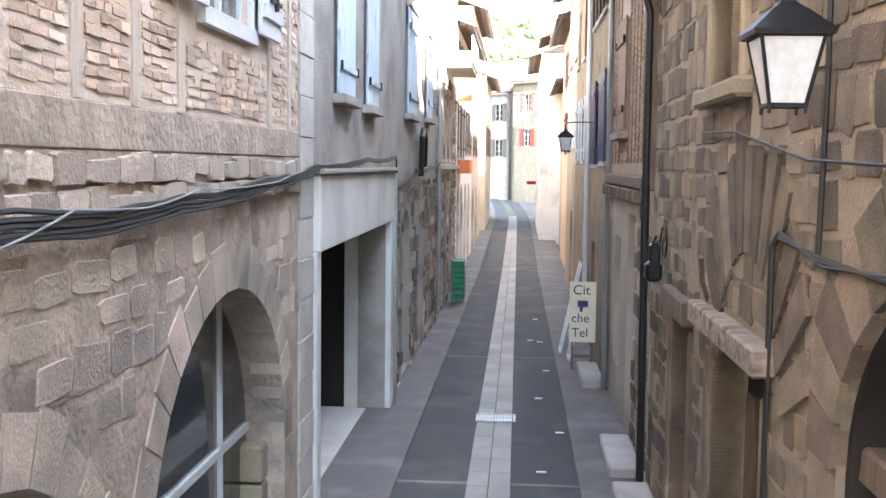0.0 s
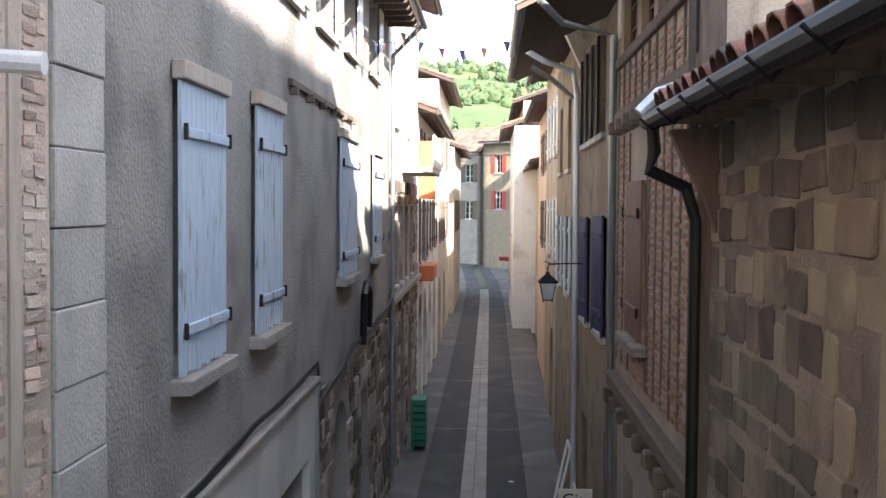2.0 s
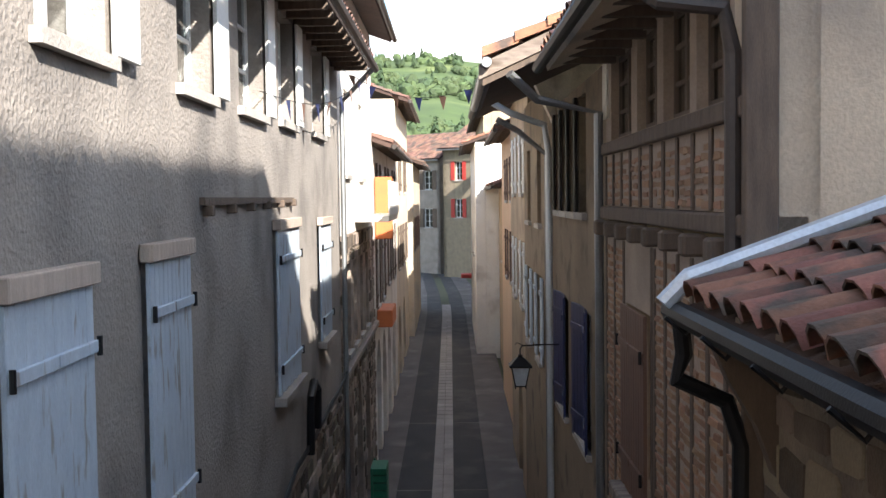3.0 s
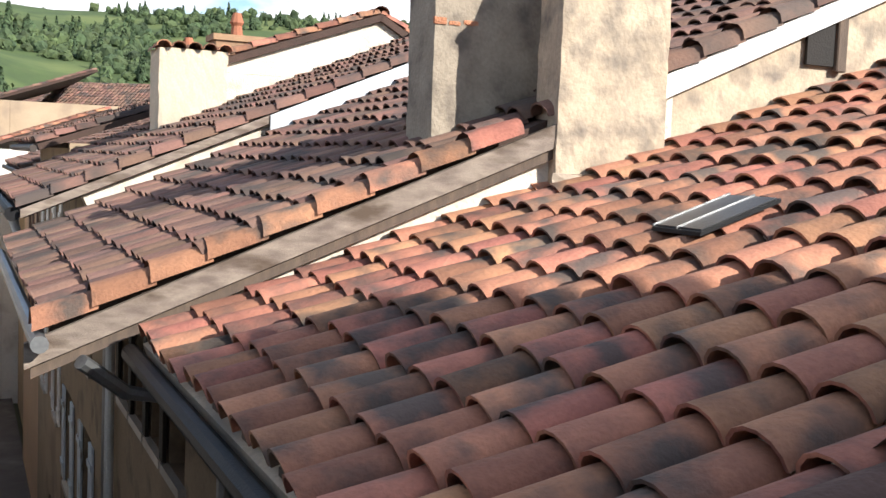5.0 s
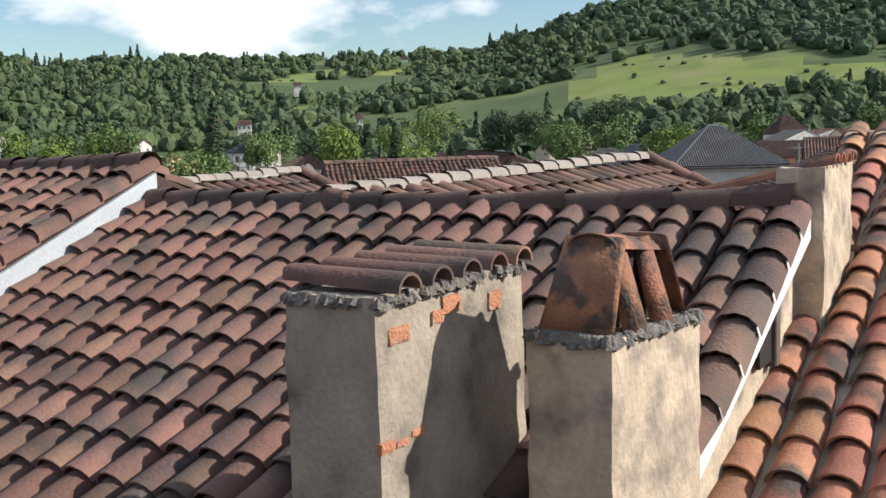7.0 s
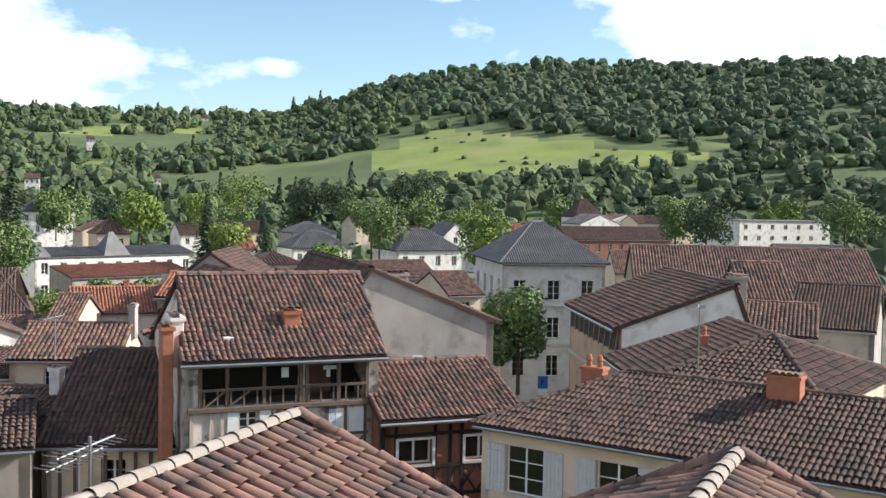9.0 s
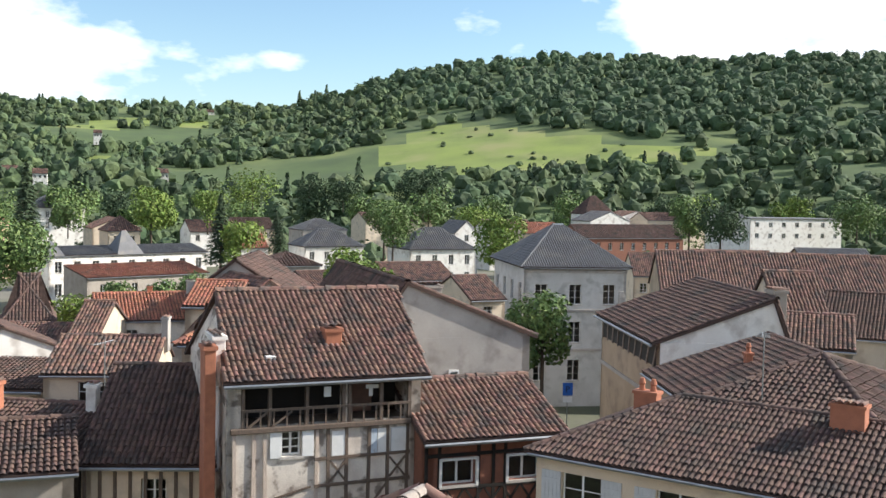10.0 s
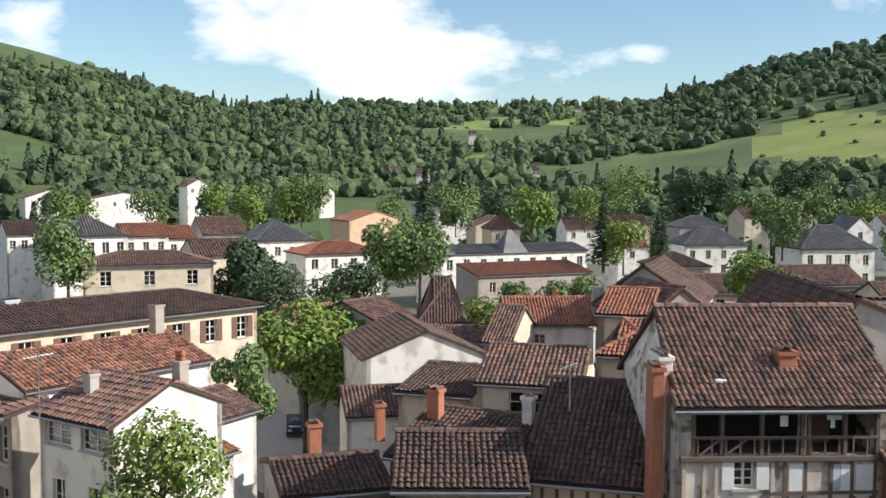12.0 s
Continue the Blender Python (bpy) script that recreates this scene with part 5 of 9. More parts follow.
# long wedge stones of an old relieving arch
rg = random.Random(3)
for i in range(13):
    q = radians(22 + i * 11.3)
    cx, cz = sum(cv(5.6, 9.6)) / 2, 2.5
    c0, c1 = 1.35, 2.25 + rg.uniform(-.15, .15)
    dq = radians(4.4)
    poly = [(cx + r * math.cos(a) * .82, cz + r * math.sin(a)) for r, a in ((c0, q - dq), (c1, q - dq * .8), (c1, q + dq * .8), (c0, q + dq))]
    part("relieving_stone", Shape().prism([(x, -.036, z) for x, z in poly], (0, .06, 0)), ASHLAR, sand_house, "", fS)
part("door_lintel", Shape().box(doorA[0] - .22, doorA[1] + .2, -.12, .3, 2.955, 3.2, .02), TIMBER, sand_house, "dark timber lintel", fS)
part("door_lintel", Shape().box(doorB[0] - .35, doorB[1] + .3, -.16, .3, 3.105, 3.3, .02), TIMBER_GREY, sand_house, "weathered timber lintel", fS)
for h in (doorA, doorB):
    # doorway shade is put into the door's near-black colour
    d = part("door", Shape().box(h[0] + .05, h[1] - .05, .3, .36, .35, h[4] - .02), DARK_WOOD_SHADE, sand_house, "wooden door darkened for the shade of its doorway", fS)
    part("door_board", Shape().box(h[0] + .15, h[0] + .45, .27, .299, .6, 2.6).box(h[1] - .45, h[1] - .15, .27, .299, .6, 2.6), TIMBER, d)
    for x in (h[0] - .2, h[1]):
        part("door_jamb", Shape().box(x, x + .2, -.03, .3, .4, 2.93, .02), ASHLAR, sand_house, "", fS)
part("arch_beam", Shape().box(archC[0], archC[1], .1, .3, 2.85, 3.05, .02), TIMBER, sand_house, "grey timber beam in the arch", fS)
# added lining and back sheet, near-black for the shade inside the arch
ax_, ar_, ah_ = (archC[0] + archC[1]) / 2, (archC[1] - archC[0]) / 2, archC[4] - archC[3]
lin = Shape().box(archC[0] + .003, archC[0] + .05, .05, .5, .3, archC[3]).box(archC[1] - .05, archC[1] - .003, .05, .5, .3, archC[3])
for i in range(20):
    p_ = [(ax_ - ar_ * k * math.cos(math.pi * j / 20), archC[3] + ah_ * k * math.sin(math.pi * j / 20)) for j, k in ((i, .995), (i + 1, .995), (i + 1, .96), (i, .96))]
    lin.prism([(x, .05, z) for x, z in p_], (0, .45, 0))
part("arch_lining", lin, DARK_WOOD_SHADE, sand_house, "near-black lining added for the dark inside the arch", fS)
part("arch_back", Shape().box(archC[0] - .1, archC[1] + .1, 1.5, 1.55, .2, 4.4), DARK_WOOD_SHADE, sand_house, "", fS)
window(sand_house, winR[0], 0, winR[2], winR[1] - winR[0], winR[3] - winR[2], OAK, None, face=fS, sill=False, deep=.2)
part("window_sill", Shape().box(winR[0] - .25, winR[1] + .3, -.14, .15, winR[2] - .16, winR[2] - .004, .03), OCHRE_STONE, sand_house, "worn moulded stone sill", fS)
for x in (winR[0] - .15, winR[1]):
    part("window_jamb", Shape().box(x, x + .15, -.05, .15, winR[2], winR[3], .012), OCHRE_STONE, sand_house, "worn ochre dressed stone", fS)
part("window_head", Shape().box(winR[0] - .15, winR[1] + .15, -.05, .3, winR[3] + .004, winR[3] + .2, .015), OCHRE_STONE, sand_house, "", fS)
part("slit_back", Shape().box(slit[0] - .02, slit[1] + .02, .2, .24, slit[2], slit[3]), DARK_WOOD_SHADE, sand_house, "", fS)
part("flank_wall", Shape().box(RIGHT_V + .51, 11, -6, -5.6, .1, 6.6).box(10.6, 11, -5.6, 12.9, .1, 9.6), LIME_GREY, sand_house)
# its roof slopes up from the street
EV, EZ = 1.24, 7.12
up_ = Vector((3.45, 0, 3.45 * .34))
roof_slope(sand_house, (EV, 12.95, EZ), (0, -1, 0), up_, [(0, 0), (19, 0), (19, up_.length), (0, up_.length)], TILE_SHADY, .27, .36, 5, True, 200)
part("gutter", Shape().tube([(EV - .04, 13.15, EZ - .05), (EV - .04, 5, EZ - .05), (EV - .04, -6, EZ - .05)], .065, 10), IRON, sand_house, "dark brown gutter")
for i in range(12):
    part("gutter_bracket", Shape().tube([(EV - .15, 12.8 - i * .8, EZ - .05), (EV - .04, 12.8 - i * .8, EZ - .15), (EV + .1, 12.8 - i * .8, EZ + .02)], .012, 5), IRON, sand_house)
    part("rafter_end", Shape().box(EV + .03, RIGHT_V + .1, 12.6 - i * .6, 12.7 - i * .6, EZ - .1, EZ + .03), TIMBER, sand_house)
part("downpipe", Shape().tube([(EV - .02, 13.02, EZ - .1), (EV, 13.03, EZ - .28), (1.2, 13.04, EZ - .42), (1.48, 13.05, EZ - .55), (1.56, 13.05, EZ - .8), (1.56, 13.05, 3.8), (1.58, 13.04, .5)], .05, 10), IRON, sand_house, "black downpipe")
part("eave_bracket", Shape().prism([(1.66, 12.7, 7.0), (1.3, 12.7, 6.98), (1.4, 12.7, 6.75), (1.55, 12.7, 6.5), (1.66, 12.7, 6.2)], (0, .12, 0)), TIMBER, sand_house)
# pale flashing pipe laid against the taller house
flash = Shape().tube([(1.12, 12.98, 7.12), (1.25, 12.98, 7.26), (4.5, 12.98, 8.42), (10.6, 12.98, 10.5)], .055, 8)
solo("verge_flashing", flash, ZINC_LIGHT, "pale zinc flashing along the roof edge by the wall", "flashing")

# cables on the sandstone wall
for i in range(3):
    solo("wall_cable", Shape().tube([(RIGHT_V - .05, 6.75 + .03 * i, 2.2), (RIGHT_V - .05, 6.75 + .03 * i, 3.95), (RIGHT_V - .05, 6.6, 4.02 + .02 * i), (RIGHT_V - .06, 5.6, 3.98 - .02 * i), (RIGHT_V - .06, 4.2, 3.95 + .03 * i), (RIGHT_V - .06, 1, 4.1)], .012, 6), CABLE, "black cable running up and along the stone wall", "cable")
solo("wall_cable", Shape().tube([(RIGHT_V - .05, 5.75, 3.95), (RIGHT_V - .05, 5.7, 4.9), (RIGHT_V - .05, 5.72, 6.5)], .016, 6), CABLE, "black cable running up the stone wall", "cable")
solo("wall_cable", Shape().tube([(RIGHT_V - .06, 9.4, 4.75), (RIGHT_V - .06, 8.0, 4.72), (RIGHT_V - .06, 6.0, 4.5), (RIGHT_V - .06, 4, 4.45)], .01, 6), CABLE, "thin cable across the stone wall", "cable")
solo("iron_hook", Shape().tube([(RIGHT_V - .02, 9.05, 3.3), (RIGHT_V - .1, 8.95, 3.5), (RIGHT_V - .16, 8.7, 3.72)], .022, 6), TIMBER, "rusty iron bar leaning on the wall", "iron bar")

# ---- street lamps ----
def street_lamp(x, y, z, wall_v, k=1.0):
    """A four-sided lantern that hangs from a wall bracket; z is the underside."""
    l = thing("street_lamp", "black lantern street lamp with milky panes on a wall bracket", "street lamp", STREET @ Matrix.Translation((x, y, z)) @ Matrix.Diagonal((k, k, k, 1)), "street lamps")
    b, t, h = .105, .18, .40
    fr = Shape()
    for sx in (-1, 1):
        for sy in (-1, 1):
            fr.tube([(sx * b, sy * b, 0), (sx * t, sy * t, h)], .014, 4)
    fr.box(-b - .012, b + .012, -b - .012, b + .012, -.012, .012)
    part("lantern_frame", fr, IRON, l)
    for i in range(4):
        m = Matrix.Rotation(i * math.pi / 2, 4, "Z")
        part("pane", Shape().prism([(-b + .01, -b, .014), (b - .01, -b, .014), (t - .012, -t, h - .01), (-t + .012, -t, h - .01)], (0, .006, 0)), MILK_GLASS, l, "milky pane", m)
    hood = Shape()
    rings = [(t + .05, h), (t + .055, h + .03), (t * .62, h + .15), (.05, h + .2)]
    for (r0, z0), (r1, z1) in zip(rings, rings[1:]):
        for i in range(4):
            c = [(-1, -1), (1, -1), (1, 1), (-1, 1)]
            a, d = c[i], c[(i + 1) % 4]
            hood.add([(a[0] * r0, a[1] * r0, z0), (d[0] * r0, d[1] * r0, z0), (d[0] * r1, d[1] * r1, z1), (a[0] * r1, a[1] * r1, z1)], [(0, 1, 2, 3)])
    hood.add([(-t - .05, -t - .05, h), (t + .05, -t - .05, h), (t + .05, t + .05, h), (-t - .05, t + .05, h)], [(3, 2, 1, 0)])
    hood.box(-.045, .045, -.045, .045, h + .2, h + .25)
    part("hood", hood, IRON, l, "black sheet metal hood")
    dx = (wall_v - x) / k
    part("bracket", Shape().tube([(0, 0, h + .24), (0, 0, h + .36), (.04, 0, h + .43), (dx * .5, 0, h + .45), (dx, 0, h + .45)], .016, 6).tube([(.08, 0, h + .43), (-.06, 0, h + .5), (-.1, 0, h + .46)], .009, 5).box(dx - .03, dx, -.05, .05, h + .3, h + .6), IRON, l)
    for sx in (-1, 1):
        for sy in (-1, 1):
            part("finial", Shape().tube([(sx * b, sy * b, -.012), (sx * b, sy * b, -.05)], .012, 5), IRON, l)
    return l


street_lamp(1.22, 5.02, 4.74, RIGHT_V, .78)
street_lamp(1.02, 23.5, 4.78, RIGHT_V, .75)

# ---- right side: timber house under the tiled roof ----
R1A, R1B = 13.1, 18.5
timber_house = thing("timber_house", "timber-framed house with brick infill and long tiled roof", "house")
fT = RW(R1B)
ct = lambda a, b: (R1B - b, R1B - a)
lowh = [(*ct(14.9, 15.9), .4, 3.75), (*ct(17.0, 17.9), 1.2, 3.3)]
s = wall_cells(Shape(), 0, R1B - R1A, .1, 4.15, 0, .45, lowh)
part("lower_wall", s, LIME_GREY, timber_house, "stained grey plaster", fT)
part("door", Shape().box(lowh[0][0], lowh[0][1], .3, .36, .4, 3.75), DARK_WOOD_SHADE, timber_house, "", fT)
part("door_panel", Shape().box(lowh[1][0], lowh[1][1], .3, .36, 1.2, 3.3), DARK_WOOD_SHADE, timber_house, "", fT)
stones(timber_house, fT, 3.6, R1B - R1A, .3, 4.0, .3, .38, [ASHLAR, RUBBLE], [(a, b, c, d - .01, d) for a, b, c, d in lowh], 17, .02, .03, limit=60)
shut = (*ct(16.0, 17.2), 5.0, 6.7)
s = wall_cells(Shape(), 0, R1B - R1A, 4.34, 7.3, -.03, .35, [shut])
part("brick_wall", s, BROWN_BED, timber_house, "", fT)
tp = [0.0, .55, 1.1, 1.3, 2.5, 2.62, 3.05, 3.5, 3.95, 4.4, 4.85, 5.27]
for x in tp:
    if not (shut[0] - .05 < x < shut[1] - .02):
        part("timber_post", Shape().box(x, x + .075, -.045, .02, 4.5, 7.28, .006), TIMBER, timber_house, "", fT)
pan = [(a + .085, b - .01) for a, b in zip(tp, tp[1:]) if b - a > .2 and not (shut[0] < (a + b) / 2 < shut[1])]
brick_rows(timber_house, fT @ Matrix.Translation((0, -.03, 0)), pan, 4.52, 7.2, BRICK_BROWN, 8, .19, .045, .03, 290, .014)
brick_rows(timber_house, fT @ Matrix.Translation((0, -.03, 0)), [(1.42, 2.48)], 4.52, 4.92, BRICK_BROWN, 9, .19, .045, .03, 0, .014)
plank_shutter(timber_house, fT, shut[0], shut[1], 5.0, 6.7, BROWN_PAINT, -.1)
part("window_sill", Shape().box(shut[0] - .1, shut[1] + .1, -.2, .1, 4.86, 4.98, .015), TIMBER_GREY, timber_house, "", fT)
part("sill_beam", Shape().box(-.02, R1B - R1A + .05, -.16, .4, 4.155, 4.335, .025), TIMBER, timber_house, "dark timber sill beam", fT)
for i in range(8):
    part("joist_end", Shape().box(.2 + i * .68, .36 + i * .68, -.22, -.0, 3.98, 4.15, .02), TIMBER, timber_house, "", fT)
    part("joist_end", Shape().box(.2 + i * .68, .36 + i * .68, -.2, -.031, 7.31, 7.46, .02), TIMBER, timber_house, "", fT)
part("corner_corbel", Shape().prism([(5.0, -.15, 4.15), (5.4, -.15, 4.15), (5.4, -.02, 3.6), (5.1, -.02, 3.75)], (0, .2, 0)), BEAM_BAND, timber_house, "", fT)
part("middle_beam", Shape().box(0, R1B - R1A, -.1, .3, 7.47, 7.6, .015), TIMBER, timber_house, "", fT)
uw = [(.35, 1.55), (1.85, 2.75), (3.0, 3.9), (4.1, 4.95)]
s = wall_cells(Shape(), 0, R1B - R1A, 7.604, 9.25, -.03, .35, [(a, b, 8.28, 9.12) for a, b in uw])
part("upper_wall", s, BROWN_BED, timber_house, "", fT)
part("window_beam", Shape().box(0, R1B - R1A, -.09, .0, 8.14, 8.26, .012), TIMBER, timber_house, "", fT)
tq = [0, .5, 1.0, 1.5, 2.0, 2.5, 3.0, 3.5, 4.0, 4.5, 5.27]
for x in tq:
    part("timber_post", Shape().box(x, x + .07, -.05, -.031, 7.61, 8.13, .006), TIMBER, timber_house, "", fT)
brick_rows(timber_house, fT @ Matrix.Translation((0, -.03, 0)), [(a + .1, b - .01) for a, b in zip(tq, tq[1:])], 7.63, 8.12, BRICK_BROWN, 12, .19, .045, .03, 0, .014)
for a, b in uw:
    window(timber_house, a, -.03, 8.28, b - a, .84, TIMBER, None, face=fT, sill=False, cross=2, deep=.08)
part("gable_wall", Shape().prism([(RIGHT_V - .03, 13.1, 6.2), (11.2, 13.1, 6.2), (11.2, 13.1, 12.74), (RIGHT_V - .03, 13.1, 9.34)], (0, .35, 0)), LIME, timber_house, "cream roughcast gable wall")
part("corner_post", Shape().box(RIGHT_V - .09, RIGHT_V + .1, 13.02, 13.098, 4.2, 9.2, .01), TIMBER, timber_house)
part("downpipe", Shape().tube([(1.02, 13.35, 8.92), (1.15, 13.25, 8.8), (1.5, 13.2, 8.75), (1.56, 13.22, 8.5), (1.56, 13.22, 7.0)], .05, 10), COPPER_BROWN, timber_house, "copper-brown downpipe")

# its roof
R1 = dict(v0=.95, z0=9.12, slope=.355)
def z_r1(v):
    return R1["z0"] + (v - R1["v0"]) * R1["slope"]
roof_up = Vector((9.6, 0, 9.6 * R1["slope"]))
roof_slope(timber_house, (R1["v0"], 18.25, R1["z0"]), (0, -1, 0), roof_up, [(0, 0), (4.75, 0), (4.75, roof_up.length), (0, roof_up.length)], TILE, .265, .35, 7, True, 300, under=LIME)
# mortared verge row over the gable wall
rv = random.Random(2)
for i in range(28):
    v = R1["v0"] + .05 + i * .34
    a, b = Vector((v, 13.5, z_r1(v) + .03)), Vector((v + .4, 13.5, z_r1(v + .4) - .0))
    for w, dz in ((13.5, 0),):
        arc = [math.pi * q / 6 for q in range(7)]
        j = rv.uniform(-.02, .02)
        part("verge_tile", Shape().add([(a.x, a.y + j + .13 * math.cos(q), a.z + .02 + .12 * math.sin(q)) for q in arc] + [(b.x, b.y + j + .11 * math.cos(q), b.z + .1 * math.sin(q)) for q in arc], [(k, k + 1, 8 + k, 7 + k) for k in range(6)]), TILE_DARK, timber_house, "", None, True)
part("verge_mortar", Shape().prism([(R1["v0"], 13.36, z_r1(R1["v0"]) - .03), (10.5, 13.36, z_r1(10.5) - .03), (10.5, 13.36, z_r1(10.5) + .02), (R1["v0"], 13.36, z_r1(R1["v0"]) + .02)], (0, .1, 0)), TILE_DARK, timber_house)
part("gutter", Shape().tube([(R1["v0"] - .06, 13.45, R1["z0"] - .07), (R1["v0"] - .06, 18.3, R1["z0"] - .07)], .06, 10), IRON, timber_house, "dark gutter under the tiles")
for i in range(9):
    part("rafter_end", Shape().box(R1["v0"] + .03, RIGHT_V, 13.6 + i * .55, 13.7 + i * .55, 9.06, 9.16), TIMBER, timber_house)
# glazed hatch in the slope
def slope_plate(v0, v1, u0, u1, lift, thick):
    return Shape().prism([(v0, u0, z_r1(v0) + lift), (v1, u0, z_r1(v1) + lift), (v1, u1, z_r1(v1) + lift), (v0, u1, z_r1(v0) + lift)], (0, 0, thick))


sk = part("roof_hatch", slope_plate(3.055, 3.53, 15.61, 15.99, .135, .02), IRON, timber_house, "dark metal framed roof hatch")
for u0, u1 in ((15.625, 15.79), (15.805, 15.975)):
    part("hatch_glass", slope_plate(3.07, 3.515, u0, u1, .157, .006), WIRED_GLASS, sk, "dull greyed pane")
for u0, u1 in ((15.793, 15.802), (15.978, 15.988)):
    part("glazing_bar", slope_plate(3.057, 3.528, u0, u1, .157, .012), ZINC, sk, "thin worn metal bar")


def rough_box(x0, x1, y0, y1, z0, z1, seed, amp=.014, n=15):
    """A rendered stack with uneven faces and worn edges."""
    bm = bmesh.new()
    bmesh.ops.create_cube(bm, size=1)
    bmesh.ops.subdivide_edges(bm, edges=bm.edges[:], cuts=n, use_grid_fill=True)
    for v in bm.verts:
        p = Vector((x0 + (v.co.x + .5) * (x1 - x0), y0 + (v.co.y + .5) * (y1 - y0), z0 + (v.co.z + .5) * (z1 - z0)))
        q = p * 2.3 + Vector((seed * 3.1, 0, 0))
        e = sum(1 for c in v.co if abs(abs(c) - .5) < 1e-4)
        d = Vector((noise.noise(q), noise.noise(q + Vector((9, 0, 0))), noise.noise(q + Vector((0, 9, 0))))) * amp * .5
        d += Vector((noise.noise(q * 5), noise.noise(q * 5 + Vector((9, 0, 0))), 0)) * amp * .8
        if e >= 2:
            d -= Vector((v.co.x, v.co.y, v.co.z)) * amp * abs(noise.noise(q * 4)) * 4
        v.co = p + d
    s = Shape()
    bm.verts.index_update()
    s.add([v.co for v in bm.verts], [[v.index for v in f.verts] for f in bm.faces])
    bm.free()
    return s


# ---- next roof: higher, with bargeboard, chimneys and parapet ----
blue_house = thing("blue_shutter_house", "brown rendered house with navy shutters and tiled roof", "house")
R2A, R2B = 18.5, 24.9
fB_ = RW(R2B)
cb = lambda a, b: (R2B - b, R2B - a)
bw = [(*cb(20.05, 21.4), 4.55, 6.25), (*cb(22.5, 23.85), 4.5, 6.2)]
lv = [(*cb(20.4 + .95 * i, 21.1 + .95 * i), 7.5, 9.0) for i in range(4)]
dl = [(*cb(19.2, 20.1), .4, 3.2), (*cb(22.6, 23.6), .4, 2.8)]
s = wall_cells(Shape(), 0, R2B - R2A, .1, 9.15, 0, .4, bw + lv + dl)
part("wall", s, BROWN_WALL, blue_house, "brown stained render", fB_)
for a, b, c, d in bw:
    window(blue_house, a, 0, c, b - a, d - c, WHITE_PAINT, None, face=fB_)
    for half in (0, 1):
        m_ = fB_ @ Matrix.Translation((b + .03 if half else a - .03, -.04, c)) @ Matrix.Rotation(radians(-7 if half else 7), 4, "Z")
        x0, x1 = (-(b - a) / 2 - .02, 0) if half else (0, (b - a) / 2 + .02)
        leaf = part("shutter", Shape().box(x0, x1, -.045, -.01, -.04, d - c + .04, .005), NAVY, blue_house, "navy blue plank shutter", m_)
        for z in (.22, d - c - .3):
            part("batten", Shape().box(x0 + .03, x1 - .03, -.065, -.046, z, z + .09, .004), NAVY, leaf)
        for i in range(3):
            xx = x0 + (x1 - x0) * (i + 1) / 4
            part("plank_joint", Shape().box(xx - .004, xx + .004, -.0465, -.044, -.03, d - c + .03), IRON, leaf)
for a, b, c, d in lv:
    window(blue_house, a, 0, c, b - a, d - c, DARK_WOOD_SHADE, None, face=fB_, cross=3)
    part("louvre_shutter", Shape().box(a - .2, a - .02, -.06, -.02, c, d, .004), DARK_WOOD_SHADE, blue_house, "dark louvred shutter", fB_)
for a, b, c, d in dl:
    part("door", Shape().box(a, b, .2, .26, .3, d), DARK_WOOD_SHADE, blue_house, "", fB_)
part("downpipe", Shape().tube([(.75, 24.75, 9.0), (1.1, 24.8, 8.8), (1.58, 24.8, 8.4), (1.58, 24.8, .5)], .05, 8), ZINC, blue_house, "zinc downpipe")
part("downpipe", Shape().tube([(.6, 18.35, 9.0), (.9, 18.55, 8.75), (1.56, 18.6, 8.6), (1.57, 18.6, .5)], .05, 8), ZINC, blue_house, "zinc downpipe")
E2V, E2Z, S2 = .42, 9.2, .44
RG_V = 6.82
def z_r2(v):
    return E2Z + (v - E2V) * S2
def y_gable(v):
    """The south edge of this roof is not square to the street."""
    return max(18.42 - .135 * (v - .25), 17.8)
ru = Vector((RG_V - E2V, 0, (RG_V - E2V) * S2))
roof_slope(blue_house, (E2V, 24.02, E2Z), (0, -1, 0), ru, [(0, 0), (24.02 - y_gable(E2V) - .1, 0), (24.02 - 18.06, ru.length * .6), (24.02 - 18.0, ru.length), (0, ru.length)], TILE_OLD, .265, .35, 6, True, 300)
rb = Vector((-5.0, 0, 5.0 * .36))
roof_slope(blue_house, (RG_V + 5.0, 17.9, z_r2(RG_V) - 1.8), (0, 1, 0), rb, [(0, 0), (6.07, 0), (6.07, rb.length), (0, rb.length)], TILE_OLD, .27, .36, 4)
ridge_tiles(blue_house, (RG_V, 17.9, z_r2(RG_V) + .03), (RG_V, 24.05, z_r2(RG_V) + .03), TILE_DARK, .14, .4, .05)
# south gable: white strip, bargeboard with tile coping
def gable_strip(v0, v1, lo, hi, y, depth):
    """A board or wall that follows the skewed gable from v0 to v1, between two heights over the slope."""
    a, b = y_gable(v0) + y, y_gable(v1) + y
    return Shape().prism([(v0, a, z_r2(v0) + lo[0]), (v1, b, z_r2(v1) + lo[1]), (v1, b, z_r2(v1) + hi), (v0, a, z_r2(v0) + hi)], (0, depth, 0))
part("gable_wall", gable_strip(RIGHT_V - .05, 4.6, (-1.2, -2.0), -.12, .1, .3), WHITEWASH, blue_house, "whitewashed gable wall")
part("gable_wall", gable_strip(4.6, RG_V + .1, (-2.0, -2.6), -.12, .1, .3), CHIMNEY, blue_house, "cream stained gable wall")
part("bargeboard", gable_strip(E2V - .14, 3.72, (-.19, -.19), -.03, .0, .05), TIMBER_GREY, blue_house, "weathered grey bargeboard")
part("bargeboard_foot", gable_strip(E2V - .1, 3.72, (-.27, -.27), -.2, .03, .04), TIMBER, blue_house, "dark lower board")
